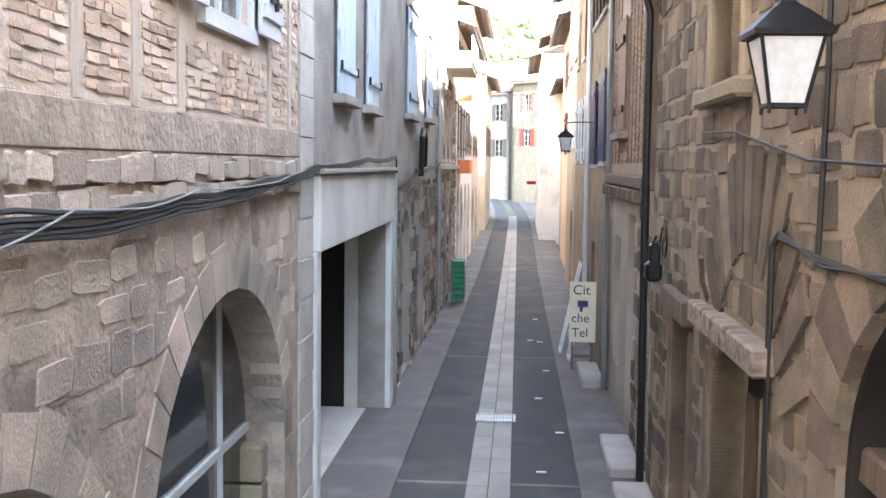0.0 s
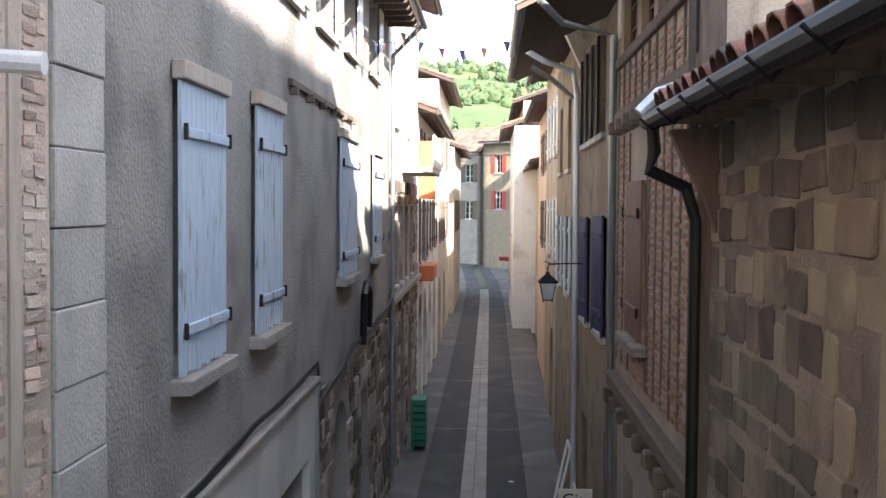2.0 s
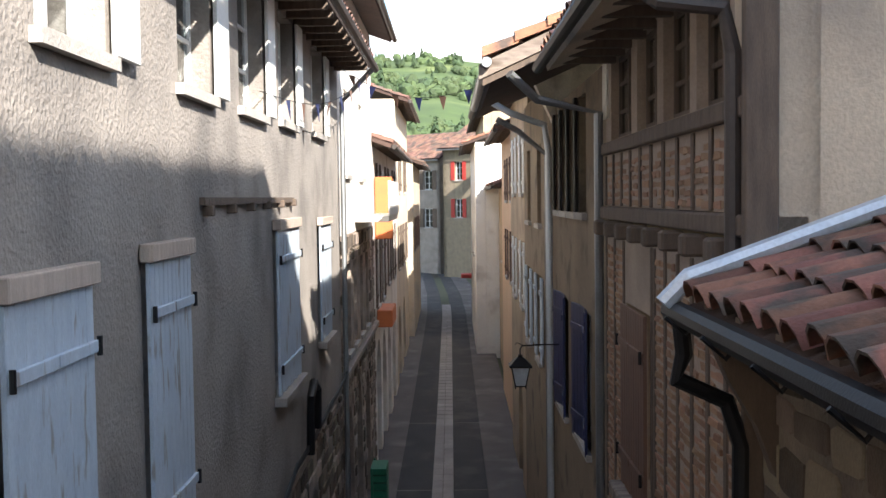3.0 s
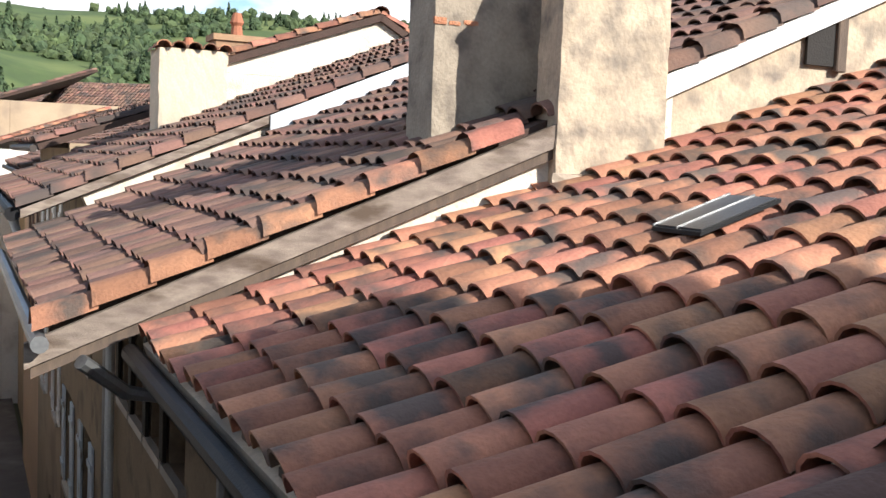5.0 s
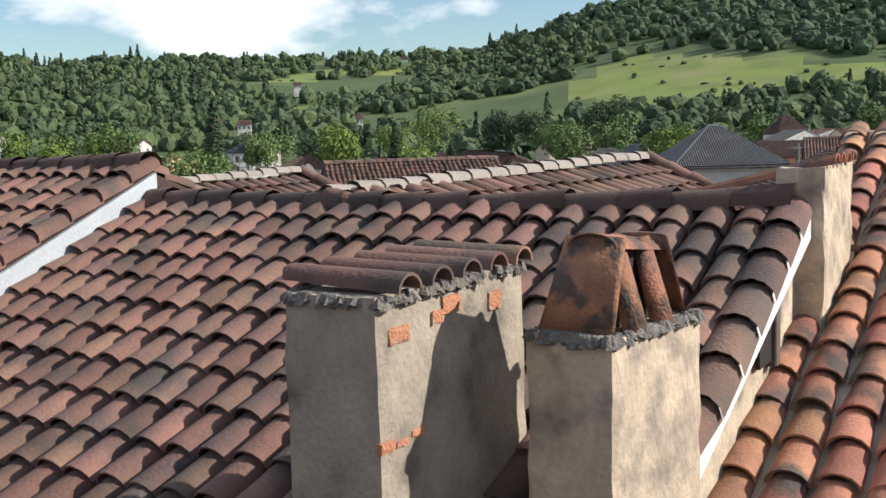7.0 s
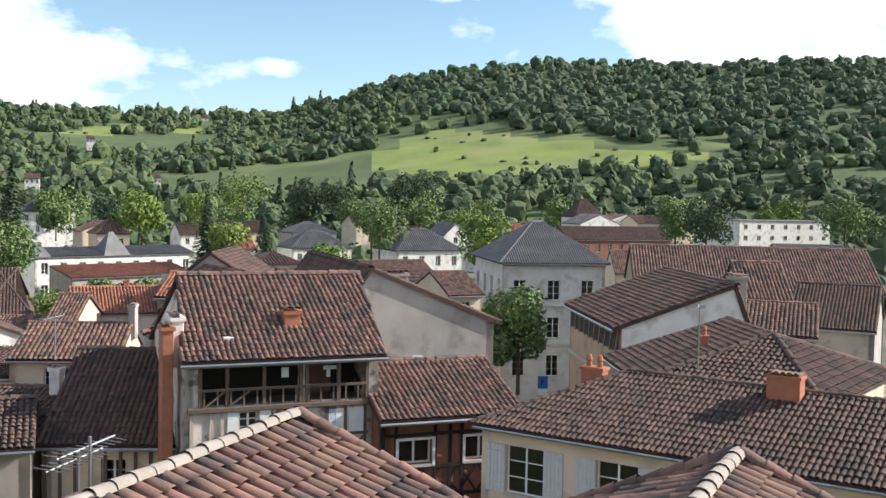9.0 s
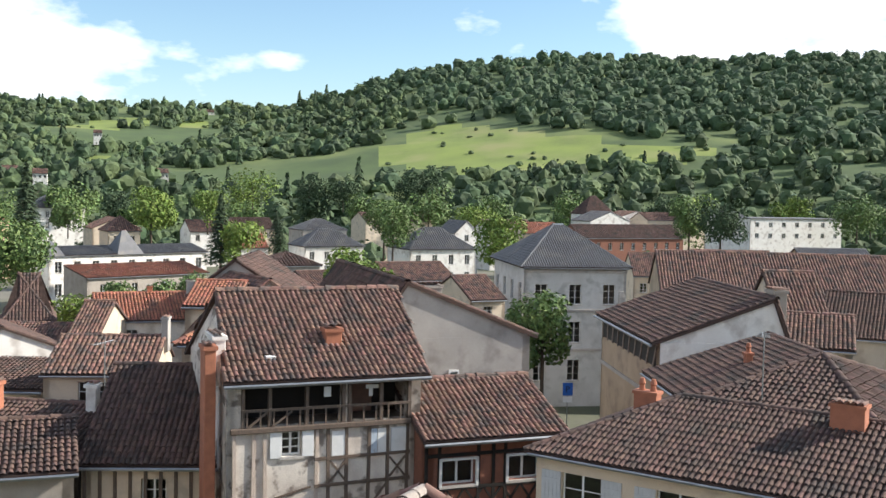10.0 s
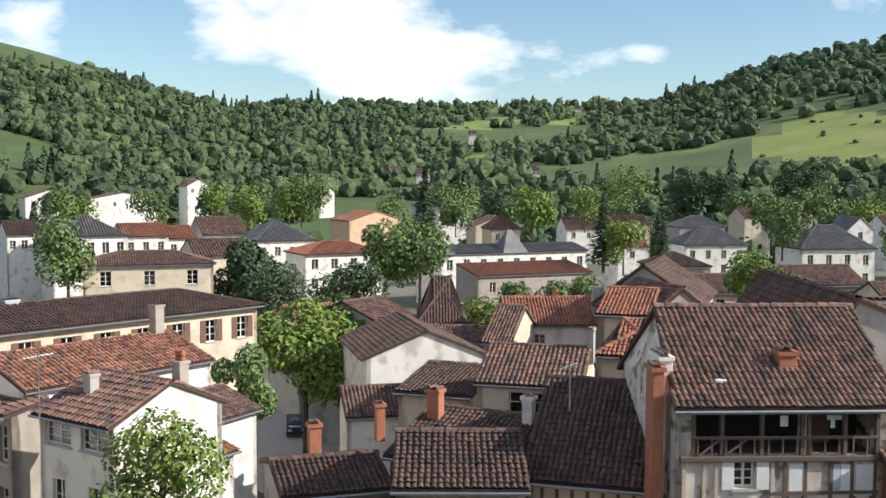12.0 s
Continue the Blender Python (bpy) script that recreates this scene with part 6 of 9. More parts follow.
part("verge_board", gable_strip(4.42, RG_V + .04, (-.17, -.17), .0, .0, .06), WHITE_PAINT, blue_house, "white painted verge board")
arc = [math.pi * q / 6 for q in range(7)]
for i in range(19):
    v = E2V - .1 + i * .34
    if 3.3 < v < 4.3:
        continue
    ya, yb = y_gable(v) + .12, y_gable(v + .38) + .12
    part("verge_tile", Shape().add([(v, ya + .15 * math.cos(q), z_r2(v) + .03 + .13 * math.sin(q)) for q in arc] + [(v + .38, yb + .13 * math.cos(q), z_r2(v + .38) + .0 + .11 * math.sin(q)) for q in arc], [(k, k + 1, 8 + k, 7 + k) for k in range(6)]), TILE if v < 3.6 else TILE_OLD, blue_house, "", None, True)
part("gutter", Shape().tube([(E2V - .06, 18.3, E2Z - .08), (E2V - .06, 24.1, E2Z - .08)], .055, 10), ZINC, blue_house, "grey zinc gutter")
# slab on the gable, near-black for the shade in the opening
part("gable_vent", Shape().box(5.78, 6.05, 17.87, 17.898, 11.16, 11.62), DARK_WOOD_SHADE, blue_house, "near-black slab for the dark of a small gable opening")
part("vent_jamb", Shape().box(6.06, 6.16, 17.84, 17.898, 11.12, 11.62, .008), TIMBER, blue_house, "old timber jamb beside the opening")
# parapet at the top of the gable
part("parapet", rough_box(RG_V + .02, RG_V + 1.0, 17.72, 18.05, 10.9, z_r2(RG_V) + .3, 7, .014), CHIMNEY, blue_house, "rough grey rendered parapet")
part("parapet_shoulder", Shape().prism([(RG_V + .2, 17.7, 10.6), (RG_V + 1.9, 17.7, 10.6), (RG_V + 1.9, 17.7, 11.1), (RG_V + 1.1, 17.7, 11.6), (RG_V + .98, 17.7, 11.65)], (0, .3, 0)), CHIMNEY, blue_house, "rough mortared shoulder of the parapet")
part("shoulder_tile", Shape().prism([(RG_V + .99, 17.66, 11.7), (RG_V + 1.12, 17.66, 11.66), (RG_V + 1.92, 17.66, 11.12), (RG_V + 1.92, 17.66, 11.07), (RG_V + .99, 17.66, 11.65)], (0, .38, 0)), TILE_OLD, blue_house)
for i in range(4):
    b = barrel(.17, 1.0, 5, True)
    part("parapet_tile", Shape().add([(RG_V + .12 + i * .21 + p[0], p[1] + 17.66, p[2] + z_r2(RG_V) + .29 - p[1] * .2) for p in b.v], b.f), TILE, blue_house)

# chimneys
TURN = Matrix.Translation((3.65, 17.94, 0)) @ Matrix.Rotation(radians(-9), 4, "Z") @ Matrix.Translation((-3.65, -17.94, 0))
c2 = part("chimney", rough_box(3.65, 4.47, 17.94, 18.38, 9.8, 11.72, 1, .009), CHIMNEY, blue_house, "cream rendered chimney stack with stained top", TURN)
part("stack_foot", rough_box(3.62, 4.5, 17.9, 17.95, 9.9, 10.26, 4, .012, 7), LIME, c2)


def crust(x0, x1, y0, y1, z, seed, n=70):
    """Lumps of crumbling mortar and lichen along the rim of a stack."""
    rc = random.Random(seed)
    s = Shape()
    for i in range(n):
        on_x = rc.random() < (x1 - x0) / (x1 - x0 + y1 - y0)
        x = rc.uniform(x0, x1) if on_x else rc.choice((x0, x1))
        y = rc.choice((y0, y1)) if on_x else rc.uniform(y0, y1)
        r, h = rc.uniform(.03, .075), rc.uniform(.004, .022)
        q0 = rc.random() * 6
        ring = [(x + r * rc.uniform(.7, 1.2) * math.cos(q0 + k * 1.05), y + r * .8 * rc.uniform(.7, 1.2) * math.sin(q0 + k * 1.05), z - rc.uniform(.01, .05)) for k in range(6)]
        top = [(x + (p[0] - x) * .55, y + (p[1] - y) * .55, z + h * rc.uniform(.6, 1.1)) for p in ring]
        s.add(ring + top, [(k, (k + 1) % 6, 6 + (k + 1) % 6, 6 + k) for k in range(6)] + [tuple(range(6, 12))])
    return s


part("mortar_crown", crust(3.67, 4.45, 17.96, 18.36, 11.72, 5), LICHEN, c2, "crumbling lichen-covered mortar")


def leaning_tile(parent, foot, head, across, w, bulge=.36):
    """A half-round tile stood on end, from the middle of its foot to the middle of its head."""
    foot, head, across = Vector(foot), Vector(head), Vector(across).normalized()
    up = (head - foot)
    out = across.cross(up).normalized()
    v = []
    for p, k in ((foot, 1.0), (head, .78)):
        for q in range(7):
            a = math.pi * q / 6
            v.append(p + across * math.cos(a) * w * k / 2 + out * math.sin(a) * w * bulge * k)
    for p, k in ((foot, 1.0), (head, .78)):
        for q in range(7):
            a = math.pi * q / 6
            v.append(p + across * math.cos(a) * (w * k / 2 - .014) + out * (math.sin(a) * (w * bulge * k - .014) - .002))
    f = [(q, q + 1, 8 + q, 7 + q) for q in range(6)] + [(14 + q, 21 + q, 22 + q, 15 + q) for q in range(6)]
    f += [(q, 14 + q, 15 + q, q + 1) for q in range(6)] + [(7 + q, 8 + q, 22 + q, 21 + q) for q in range(6)] + [(0, 7, 21, 14), (6, 20, 27, 13)]
    return part("chimney_tile", Shape().add(v, f), TILE_RUST, parent, "rusty terracotta tile stood on end", None, True)


for x in (3.93, 4.17):
    leaning_tile(c2, (x, 17.99, 11.7), (x + .04 * (4.05 - x), 18.1, 12.1), (1, 0, 0), .17)
    leaning_tile(c2, (x, 18.34, 11.7), (x, 18.2, 12.1), (-1, 0, 0), .17)
# added solid core that blocks sunlight between the leaning tiles
part("flue", Shape().box(3.84, 4.3, 18.08, 18.24, 11.6, 12.06), DARK_WOOD_SHADE, c2, "dark core added inside the cap tiles to stop stray light")
leaning_tile(c2, (3.7, 18.16, 11.68), (3.88, 18.15, 12.13), (0, -1, 0), .4, .07)
leaning_tile(c2, (4.42, 18.16, 11.68), (4.28, 18.15, 12.1), (0, 1, 0), .36, .16)
b = barrel(.3, .48, 8, True)
part("chimney_cap", Shape().add([(3.84 + p[1], 18.15 - p[0] * .95, 12.07 + p[2] * .55 - p[1] * .08) for p in b.v], b.f), TILE_RUST, c2, "worn ridge tile over the chimney", None, True)
c1 = part("chimney", rough_box(3.04, 4.35, 18.7, 19.18, 9.6, 11.95, 2, .01), CHIMNEY_GREY, blue_house, "wide grey rendered chimney stack")
part("stack_foot", rough_box(2.98, 4.4, 18.62, 19.24, 9.5, 10.2, 6, .012, 9), CHIMNEY_GREY, c1)
part("mortar_crown", crust(3.06, 4.33, 18.71, 19.16, 11.94, 9, 110), LICHEN, c1, "lichen-covered mortar bedding of the cap tiles")
for i in range(5):
    b = barrel(.2, .62, 7, True)
    part("chimney_cap_tile", Shape().add([(3.2 + i * .26 + p[0], 18.63 + p[1], 11.93 + p[2] + .1 * p[1]) for p in b.v], b.f), TILE_OLD, c1, "", None, True)
for i, (x, z, w, h) in enumerate(((3.12, 11.74, .15, .07), (3.46, 11.77, .1, .06), (3.55, 11.8, .16, .08), (3.98, 11.75, .12, .09), (3.03, 11.3, .1, .05), (3.15, 11.3, .09, .03), (3.27, 11.31, .12, .035))):
    part("bare_brick", rough_box(x, x + w, 18.688, 18.72, z, z + h, 20 + i, .006, 4), BRICK_ORANGE, c1, "bare orange brick where the render has fallen")

# ---- third roof beyond the zinc flashing ----
third_house = thing("third_roof_house", "house with brown tiled roof beyond a zinc flashing", "house")
E3V, E3Z = .55, 9.62
def z_r3(v):
    return E3Z + (v - E3V) * .425
r3 = Vector((6.4, 0, 6.4 * .425))
roof_slope(third_house, (E3V, 31.5, E3Z), (0, -1, 0), r3, [(0, 0), (7.4, 0), (7.4, r3.length), (0, r3.length)], TILE_OLD, .265, .35, 5, True, 60)
rb3 = Vector((-5, 0, 1.9))
roof_slope(third_house, (E3V + 11.4, 24.1, E3Z + 6.4 * .425 - 1.9), (0, 1, 0), rb3, [(0, 0), (7.4, 0), (7.4, rb3.length), (0, rb3.length)], TILE_OLD, .27, .36, 4)
ridge_tiles(third_house, (E3V + 6.4, 24.05, z_r3(E3V + 6.4) + .03), (E3V + 6.4, 31.5, z_r3(E3V + 6.4) + .03), TILE_DARK, .14, .4, .04)
part("gable_wall", Shape().prism([(RIGHT_V, 24.07, 8.8), (6.9, 24.07, 9.0), (6.9, 24.07, z_r3(6.9) - .12), (1.2, 24.07, z_r3(1.2) - .12)], (0, .3, 0)), WHITEWASH, third_house, "whitewashed gable strip")
part("zinc_flashing", Shape().prism([(3.3, 23.93, z_r2(3.3) + .1), (6.9, 23.93, z_r2(6.9) + .06), (6.9, 23.93, z_r3(6.9) + .0), (3.3, 23.93, z_r3(3.3) + .0)], (0, .04, 0)), ZINC_LIGHT, third_house, "pale zinc flashing strip")
part("front_wall", wall_cells(Shape(), 0, 6.5, .1, 9.7, 0, .4, [(1, 1.9, 4.6, 6.2), (3.6, 4.5, 4.6, 6.2), (1, 1.9, 7.2, 8.7), (3.6, 4.5, 7.2, 8.7)]), BROWN_WALL, third_house, "", RW(31.4))
for x in (1, 3.6):
    for z, h in ((4.6, 1.6), (7.2, 1.5)):
        window(third_house, x, 0, z, .9, h, WHITE_PAINT, BLUE_PAINT if z < 6 else None, face=RW(31.4))
part("gutter", Shape().tube([(E3V - .08, 24.05, E3Z - .06), (E3V - .08, 31.5, E3Z - .06)], .08, 10), IRON, third_house)
part("s_bend_pipe", Shape().tube([(E3V - .06, 24.5, E3Z - .1), (E3V, 24.5, E3Z - .3), (.95, 24.4, E3Z - .55), (1.5, 24.4, E3Z - .75), (1.57, 24.4, E3Z - 1.2), (1.57, 24.4, .6)], .055, 10), ZINC_LIGHT, third_house, "white swan-neck downpipe")
part("verge_timber", Shape().prism([(E3V, 23.96, E3Z - .1), (3.3, 23.96, z_r3(3.3) - .1), (3.3, 23.96, z_r3(3.3) - .0), (E3V, 23.96, E3Z - .0)], (0, .035, 0)), TIMBER_GREY, third_house)
for i in range(18):
    v = E3V - .05 + i * .36
    part("verge_tile", Shape().add([(v, 24.1 + .14 * math.cos(q), z_r3(v) + .04 + .12 * math.sin(q)) for q in arc] + [(v + .39, 24.1 + .12 * math.cos(q), z_r3(v + .39) + .01 + .1 * math.sin(q)) for q in arc], [(k, k + 1, 8 + k, 7 + k) for k in range(6)]), TILE_OLD, third_house, "", None, True)
w3 = part("chimney", rough_box(2.72, 3.78, 28.2, 29.0, 9.9, 11.9, 3), CREAM_WALL, third_house, "whitewashed chimney with tile cap")
for i in range(5):
    b = barrel(.25, 1.1, 5, True)
    part("chimney_cap_tile", Shape().add([(2.78 + i * .235 + p[0], 28.1 + p[1] * .9, 11.88 + p[2]) for p in b.v], b.f), TILE, w3)

# ---- further right-hand houses ----
h8, f8, c8 = facade("render_house", "tan rendered house with white shutters", "right", 31.5, 38.5, 10.4, TAN_WALL, [(33, 33.9, 5, 6.6), (36, 36.9, 5, 6.6), (33, 33.9, 7.8, 9.3), (36, 36.9, 7.8, 9.3)], shutter=WHITE_PAINT, shift=.1, arches=[(34, 35.5, 2.2, 3)])
chimney(h8, 4.4, 31.9, 10.4, .95, .6, 2.2, BRICK_BROWN, 1)
chimney(h8, 4.0, 35.0, 11.2, 1.2, .9, 1.2, BRICK_STACK, 1)
h9, f9, c9 = facade("peach_house", "peach rendered house under an overhanging eave", "right", 38.5, 47, 9.8, PEACH_WALL, [(40, 40.9, 5, 6.6), (43, 43.9, 5, 6.6), (40, 40.9, 7.6, 9), (43, 43.9, 7.6, 9)], shutter=BROWN_PAINT, shift=.25)
h10, f10, c10 = facade("lit_corner_house", "pale house whose flank juts into the street", "right", 55, 66, 10.2, WHITE_WALL, [(57, 57.9, 5, 6.6), (60, 60.9, 5, 6.6)], shift=-.55, tile=TILE)
h11, f11, c11 = facade("plain_house", "plain tan rendered house beside the street", "right", 47, 54.9, 8.2, TAN_WALL, [(48.5, 49.4, 5, 6.6), (51.5, 52.4, 5, 6.6)], shift=.5)
part("sign_board", Shape().box(.2, 1.3, -.6, -.02, 3.3, 3.5, .01), RED_PAINT, h10, "red shop sign", f10)
# house that closes the street, with red shutters
# tan wall given a brown stone colour in place of its shade
end = house("end_house", "tan house, shade put into its brown walls, with red shutters closing the street", (-0.6, 93.0), (4.4, 88.5), 11.8, 8, .6, "x", 2.2, OCHRE_STONE, TILE_OLD, front=[(2, 1.2, .8, 1.5), (2, 4.2, .8, 1.5)], shutter=RED_PAINT, over=.5, town=False)
house("end_house", "grey house in the shade at the bend", (-7.0, 101.0), (-0.9, 95.5), 11, 8, .6, "x", 2.2, BEAM_BAND, TILE_OLD, front=[(3, 1.0, 1.0, 1.6), (3, 4.2, 1.0, 1.6)], shutter=TIMBER, town=False)
house("end_house", "pale house behind the bend", (3.7, 78.0), (9.0, 74.0), 12, 8, .6, "x", 2.2, WHITE_WALL, TILE_OLD, front=[(3, 1.0, 1.0, 1.6)], town=False)
# added, mostly out of view, to keep the sun off the end house
facade("bend_shade_house", "tall tan house added to shade the bend of the street", "right", 66.2, 84.0, 12.5, TAN_WALL, [(69, 70, 5, 6.6), (74, 75, 5, 6.6), (79, 80, 5, 6.6)], shift=.2)
# unseen tall house behind the street's start, sized to shade the roofs
house("unseen_tall_house", "unseen tall house behind the street, shaped to cast shade on the roofs", (7.45, 6.7), (4.85, 6.7), 16.05, 17, .2, "hip", .35, LIME_GREY, TILE_OLD, over=.05, hipin=.7, town=False)

house("whitewashed_gable_house", "whitewashed gable house with terracotta roof beyond the street roofs", (3.5, 28.75), (8.3, 28.6), 11.62, 2.1, 9.0, "y", 1.05, WHITEWASH, TILE, over=.25, k=.62, town=False)

# ---- things on the street ----
sg = thing("shop_sign", "cream free-standing sign with black lettering on a wooden stand", "sign", STREET @ Matrix.Translation((1.05, 20.7, street_z(20.7) + .03)))
part("board", Shape().box(0, .52, 0, .04, .55, 1.75, .008), SIGN_CREAM, sg)
part("leg", Shape().box(.05, .09, 0, .04, 0, .55), TIMBER, sg)
part("leg", Shape().box(.43, .47, 0, .04, 0, .55), TIMBER, sg)
part("rail", Shape().box(.09, .43, .005, .035, .25, .3), TIMBER, sg)
def letters(body, x, z, size, parent, y=-.004):
    cu = bpy.data.curves.new("lettering", "FONT")
    cu.body, cu.size, cu.extrude = body, size, .002
    ob = bpy.data.objects.new("tmp", cu)
    scene.collection.objects.link(ob)
    dg = bpy.context.evaluated_depsgraph_get()
    me = bpy.data.meshes.new_from_object(ob.evaluated_get(dg))
    bpy.data.objects.remove(ob)
    me.materials.clear()
    part("lettering", me, INK, parent, "", Matrix.Translation((x, y, z)) @ Matrix.Rotation(radians(90), 4, "X"))
letters("Cit", .06, 1.5, .27, sg)
letters("che", .04, .95, .25, sg)
letters("Tel", .05, .66, .25, sg)
part("emblem", Shape().box(.16, .36, -.006, .002, 1.25, 1.38, .004).box(.2, .26, -.006, .002, 1.16, 1.25), NAVY, sg)
for k, (dx, dy) in enumerate(((0, 0), (.14, -.9))):
    ld = thing("folded_frame", "white folding metal frame leaning on the wall", "frame", STREET @ Matrix.Translation((.95 + dx, 22.6 + dy, street_z(22) + .03)) @ Matrix.Rotation(radians(12), 4, "Y"))
    part("frame_bars", Shape().box(0, .04, 0, .04, 0, 2.0 - .5 * k).box(0, .04, .6, .64, 0, 2.0 - .5 * k).box(0, .04, .04, .6, 0, .04).box(0, .04, .04, .6, 1.94 - .5 * k, 1.98 - .5 * k), WHITE_PAINT, ld)
    part("brace", Shape().tube([(.02, .03, .1), (.02, .6, 1.2 - .3 * k)], .012, 5).tube([(.02, .6, .1), (.02, .03, 1.2 - .3 * k)], .012, 5), WHITE_PAINT, ld)
gp = thing("green_panel", "green slatted panel standing by a stone wall", "panel", STREET @ Matrix.Translation((-1.9, 30.6, street_z(30.6) + .03)))
part("panel_frame", Shape().box(0, .05, 0, 1.0, 0, .08).box(0, .05, 0, .08, .084, 1.3).box(0, .05, .92, 1.0, .084, 1.3), GREEN, gp)
for i in range(7):
    part("slat", Shape().box(-.01, .35, .085, .915, .12 + i * .17, .25 + i * .17, .004), GREEN, gp)
pl = thing("wall_ornament", "black iron wall ornament with scrolls", "ornament", STREET @ Matrix.Translation((RIGHT_V - .06, 11.6, 3.3)))
part("scroll", Shape().tube([(0, .3 * math.cos(q * .5) * (1 - q * .05), .25 * math.sin(q * .5) * (1 - q * .05) + .3) for q in range(16)], .01, 5).tube([(-.02, .2, .1), (-.14, .1, .25), (-.1, -.1, .4)], .015, 5), IRON, pl)
part("figure", Shape().box(-.2, -.02, -.1, .12, -.1, .12, .04).box(-.16, -.04, -.06, .08, .1, .32, .03), IRON, pl)


# ---- the town ----
balcony = house('balcony_house', 'old half-timbered house with open balcony and tiled roof', (25.64, 36.76), (29.65, 32.39), 9.87, 6.5, 0.07, 'x', 2.0, OLD_WALL, TILE_OLD, over=0.4, tw=0.25, k=0.66, skew=.55, cut=[(0.45, 3.45, 8.35, 9.55), (3.7, 5.5, 8.35, 9.55), (1.62, 2.2, 7.45, 8.17)])
brick = house('brick_house', 'timber-framed house with red brick infill and tiled roof', (28.84, 31.91), (31.83, 28.55), 8.02, 5.0, 0.00, 'x', 1.1, BRICK_RED, TILE_OLD, over=0.45, k=0.56, cut=[(0.55, 1.65, 6.5, 7.25), (2.75, 3.85, 6.5, 7.25)])
grey = house('gable_house', 'tall grey rendered house with gable wall', (34.58, 36.39), (38.58, 31.44), 9.91, 11.0, -1.00, 'y', 2.00, GREY_WALL, TILE_DARK, k=0.22, over=0.3)
# this roof lies in shade; the dark tile colour supplies it
darkroof = house('dark_roof_house', 'half-timbered house, shade put into its dark roof tiles', (25.29, 41.52), (27.0, 37.6), 7.05, 5.0, -1.0, 'x', 2.11, CREAM_WALL, TILE_DARK, k=0.85, over=0.3, front=[(1, 0.5, 0.75, 1.1)])
wide = house('small_house', 'rendered house with tiled roof and wide window', (42.97, 59.64), (45.33, 54.74), 6.43, 6.4, -6.0, 'x', 1.37, CREAM_WALL, TILE_OLD, front=[(1, 0.4, 2.0, 1.6)], k=0.6, town=False)
redroof = house('red_roof_house', 'white house with newly tiled red roof', (66.5, 75.06), (73.5, 67.2), 5.60, 8.74, -6.0, 'x', 1.66, WHITE_WALL, TILE_NEW, front=[(2, 0.7, 0.9, 1.1)], town=False)
house('red_roof_house', 'low house with newly tiled red roof', (44.10, 50.77), (44.97, 48.48), 9.51, 6.0, -2.18, 'x', 0.90, CREAM_WALL, TILE_NEW)
house('orange_roof_house', 'low house with bright new red tiles', (37.22, 46.13), (38.10, 43.81), 8.68, 5.0, -1.56, 'hip', 1.20, CREAM_WALL, TILE_NEW, hipin=2.0)
house('white_gable_house', 'white house with wide gable and dark roof', (50.75, 75.14), (57.46, 70.27), 4.9, 10.0, -5.5, 'y', 1.7, WHITE_WALL, TILE_DARK, over=0.4, town=False)
house('lean_to', 'low outbuilding with dark tiled roof', (30.79, 51.56), (31.86, 48.75), 7.43, 4.0, -1.05, 'shed', 0.50, CREAM_WALL, TILE_DARK)
orangeht = house('half_timbered_house', 'orange half-timbered house with tall dark roof', (56.49, 74.02), (58.40, 71.82), 6.23, 8.0, -3.44, 'hip', 3.00, PEACH_WALL, TILE_DARK, front=[(1, 0.15, 0.9, 1.1)], shutter=BLUE_PAINT, hipin=2.2)
house('town_house', 'rendered house with tiled roof', (52.42, 73.48), (56.57, 73.85), 6.28, 8.0, -3.15, 'x', 1.50, GREY_WALL, TILE_OLD)
house('long_low_house', 'long low house with old tiled roof', (46.85, 65.50), (48.35, 61.59), 6.22, 5.0, -2.47, 'x', 1.00, CREAM_WALL, TILE_OLD)
house('low_house', 'low house with old tiled roof', (46.76, 60.27), (47.31, 58.81), 7.11, 6.0, -2.42, 'x', 1.60, CREAM_WALL, TILE_OLD)
house('gable_house', 'grey house with dark gable roof', (56.03, 58.77), (58.22, 52.96), 8.83, 9.0, -3.41, 'y', 2.20, GREY_WALL, TILE_DARK, k=0.45)
house('gable_house', 'small house with tiled gable roof', (48.43, 50.54), (51.40, 48.40), 9.02, 7.0, -2.70, 'y', 1.40, LIME_GREY, TILE_OLD)
hall = house('town_hall', 'large grey stone building with slate hipped roof', (104.6, 51.7), (109.9, 42.1), 8.55, 15.5, -6.00, 'hip', 4.2, HALL_STONE, SLATE, over=0.5, front=[(3, 1.7, 1.3, 2.1), (3, 5.6, 1.3, 2.2), (3, 9.6, 1.3, 2.2)], left=[(4, 1.7, 1.3, 2.1), (4, 5.6, 1.3, 2.2)], hipin=5.0, town=False)
corner = house('corner_house', 'tan corner house with white gable wall and dark roof', (47.38, 30.45), (39.21, 26.64), 9.89, 5.0, -0.50, 'x', 1.59, TAN_WALL, TILE_DARK, over=0.3, gable=WHITE_WALL, front=[(1, 5.2, 0.5, 0.9)], k=0.88)
dk = house('dark_house', 'old house with lichen-covered tiled roof', (54.54, 30.73), (47.06, 27.47), 7.04, 9.0, -6.0, 'x', 2.0, TAN_WALL, TILE_DARK, front=[(2, 0.6, 0.9, 0.9)], over=0.35, k=0.7, town=False)
near = house('near_house', 'house with ribbed brown tiled roof close below', (35.27, 31.50), (30.9, 14.6), 7.17, 9.1, -6.0, 'hip', 1.66, CREAM_WALL, TILE_DARK, over=0.35, hipin=3.5, front=[(5, 0.55, 1.5, 1.7)], shutter=GREY_PAINT, tw=.2, town=False)
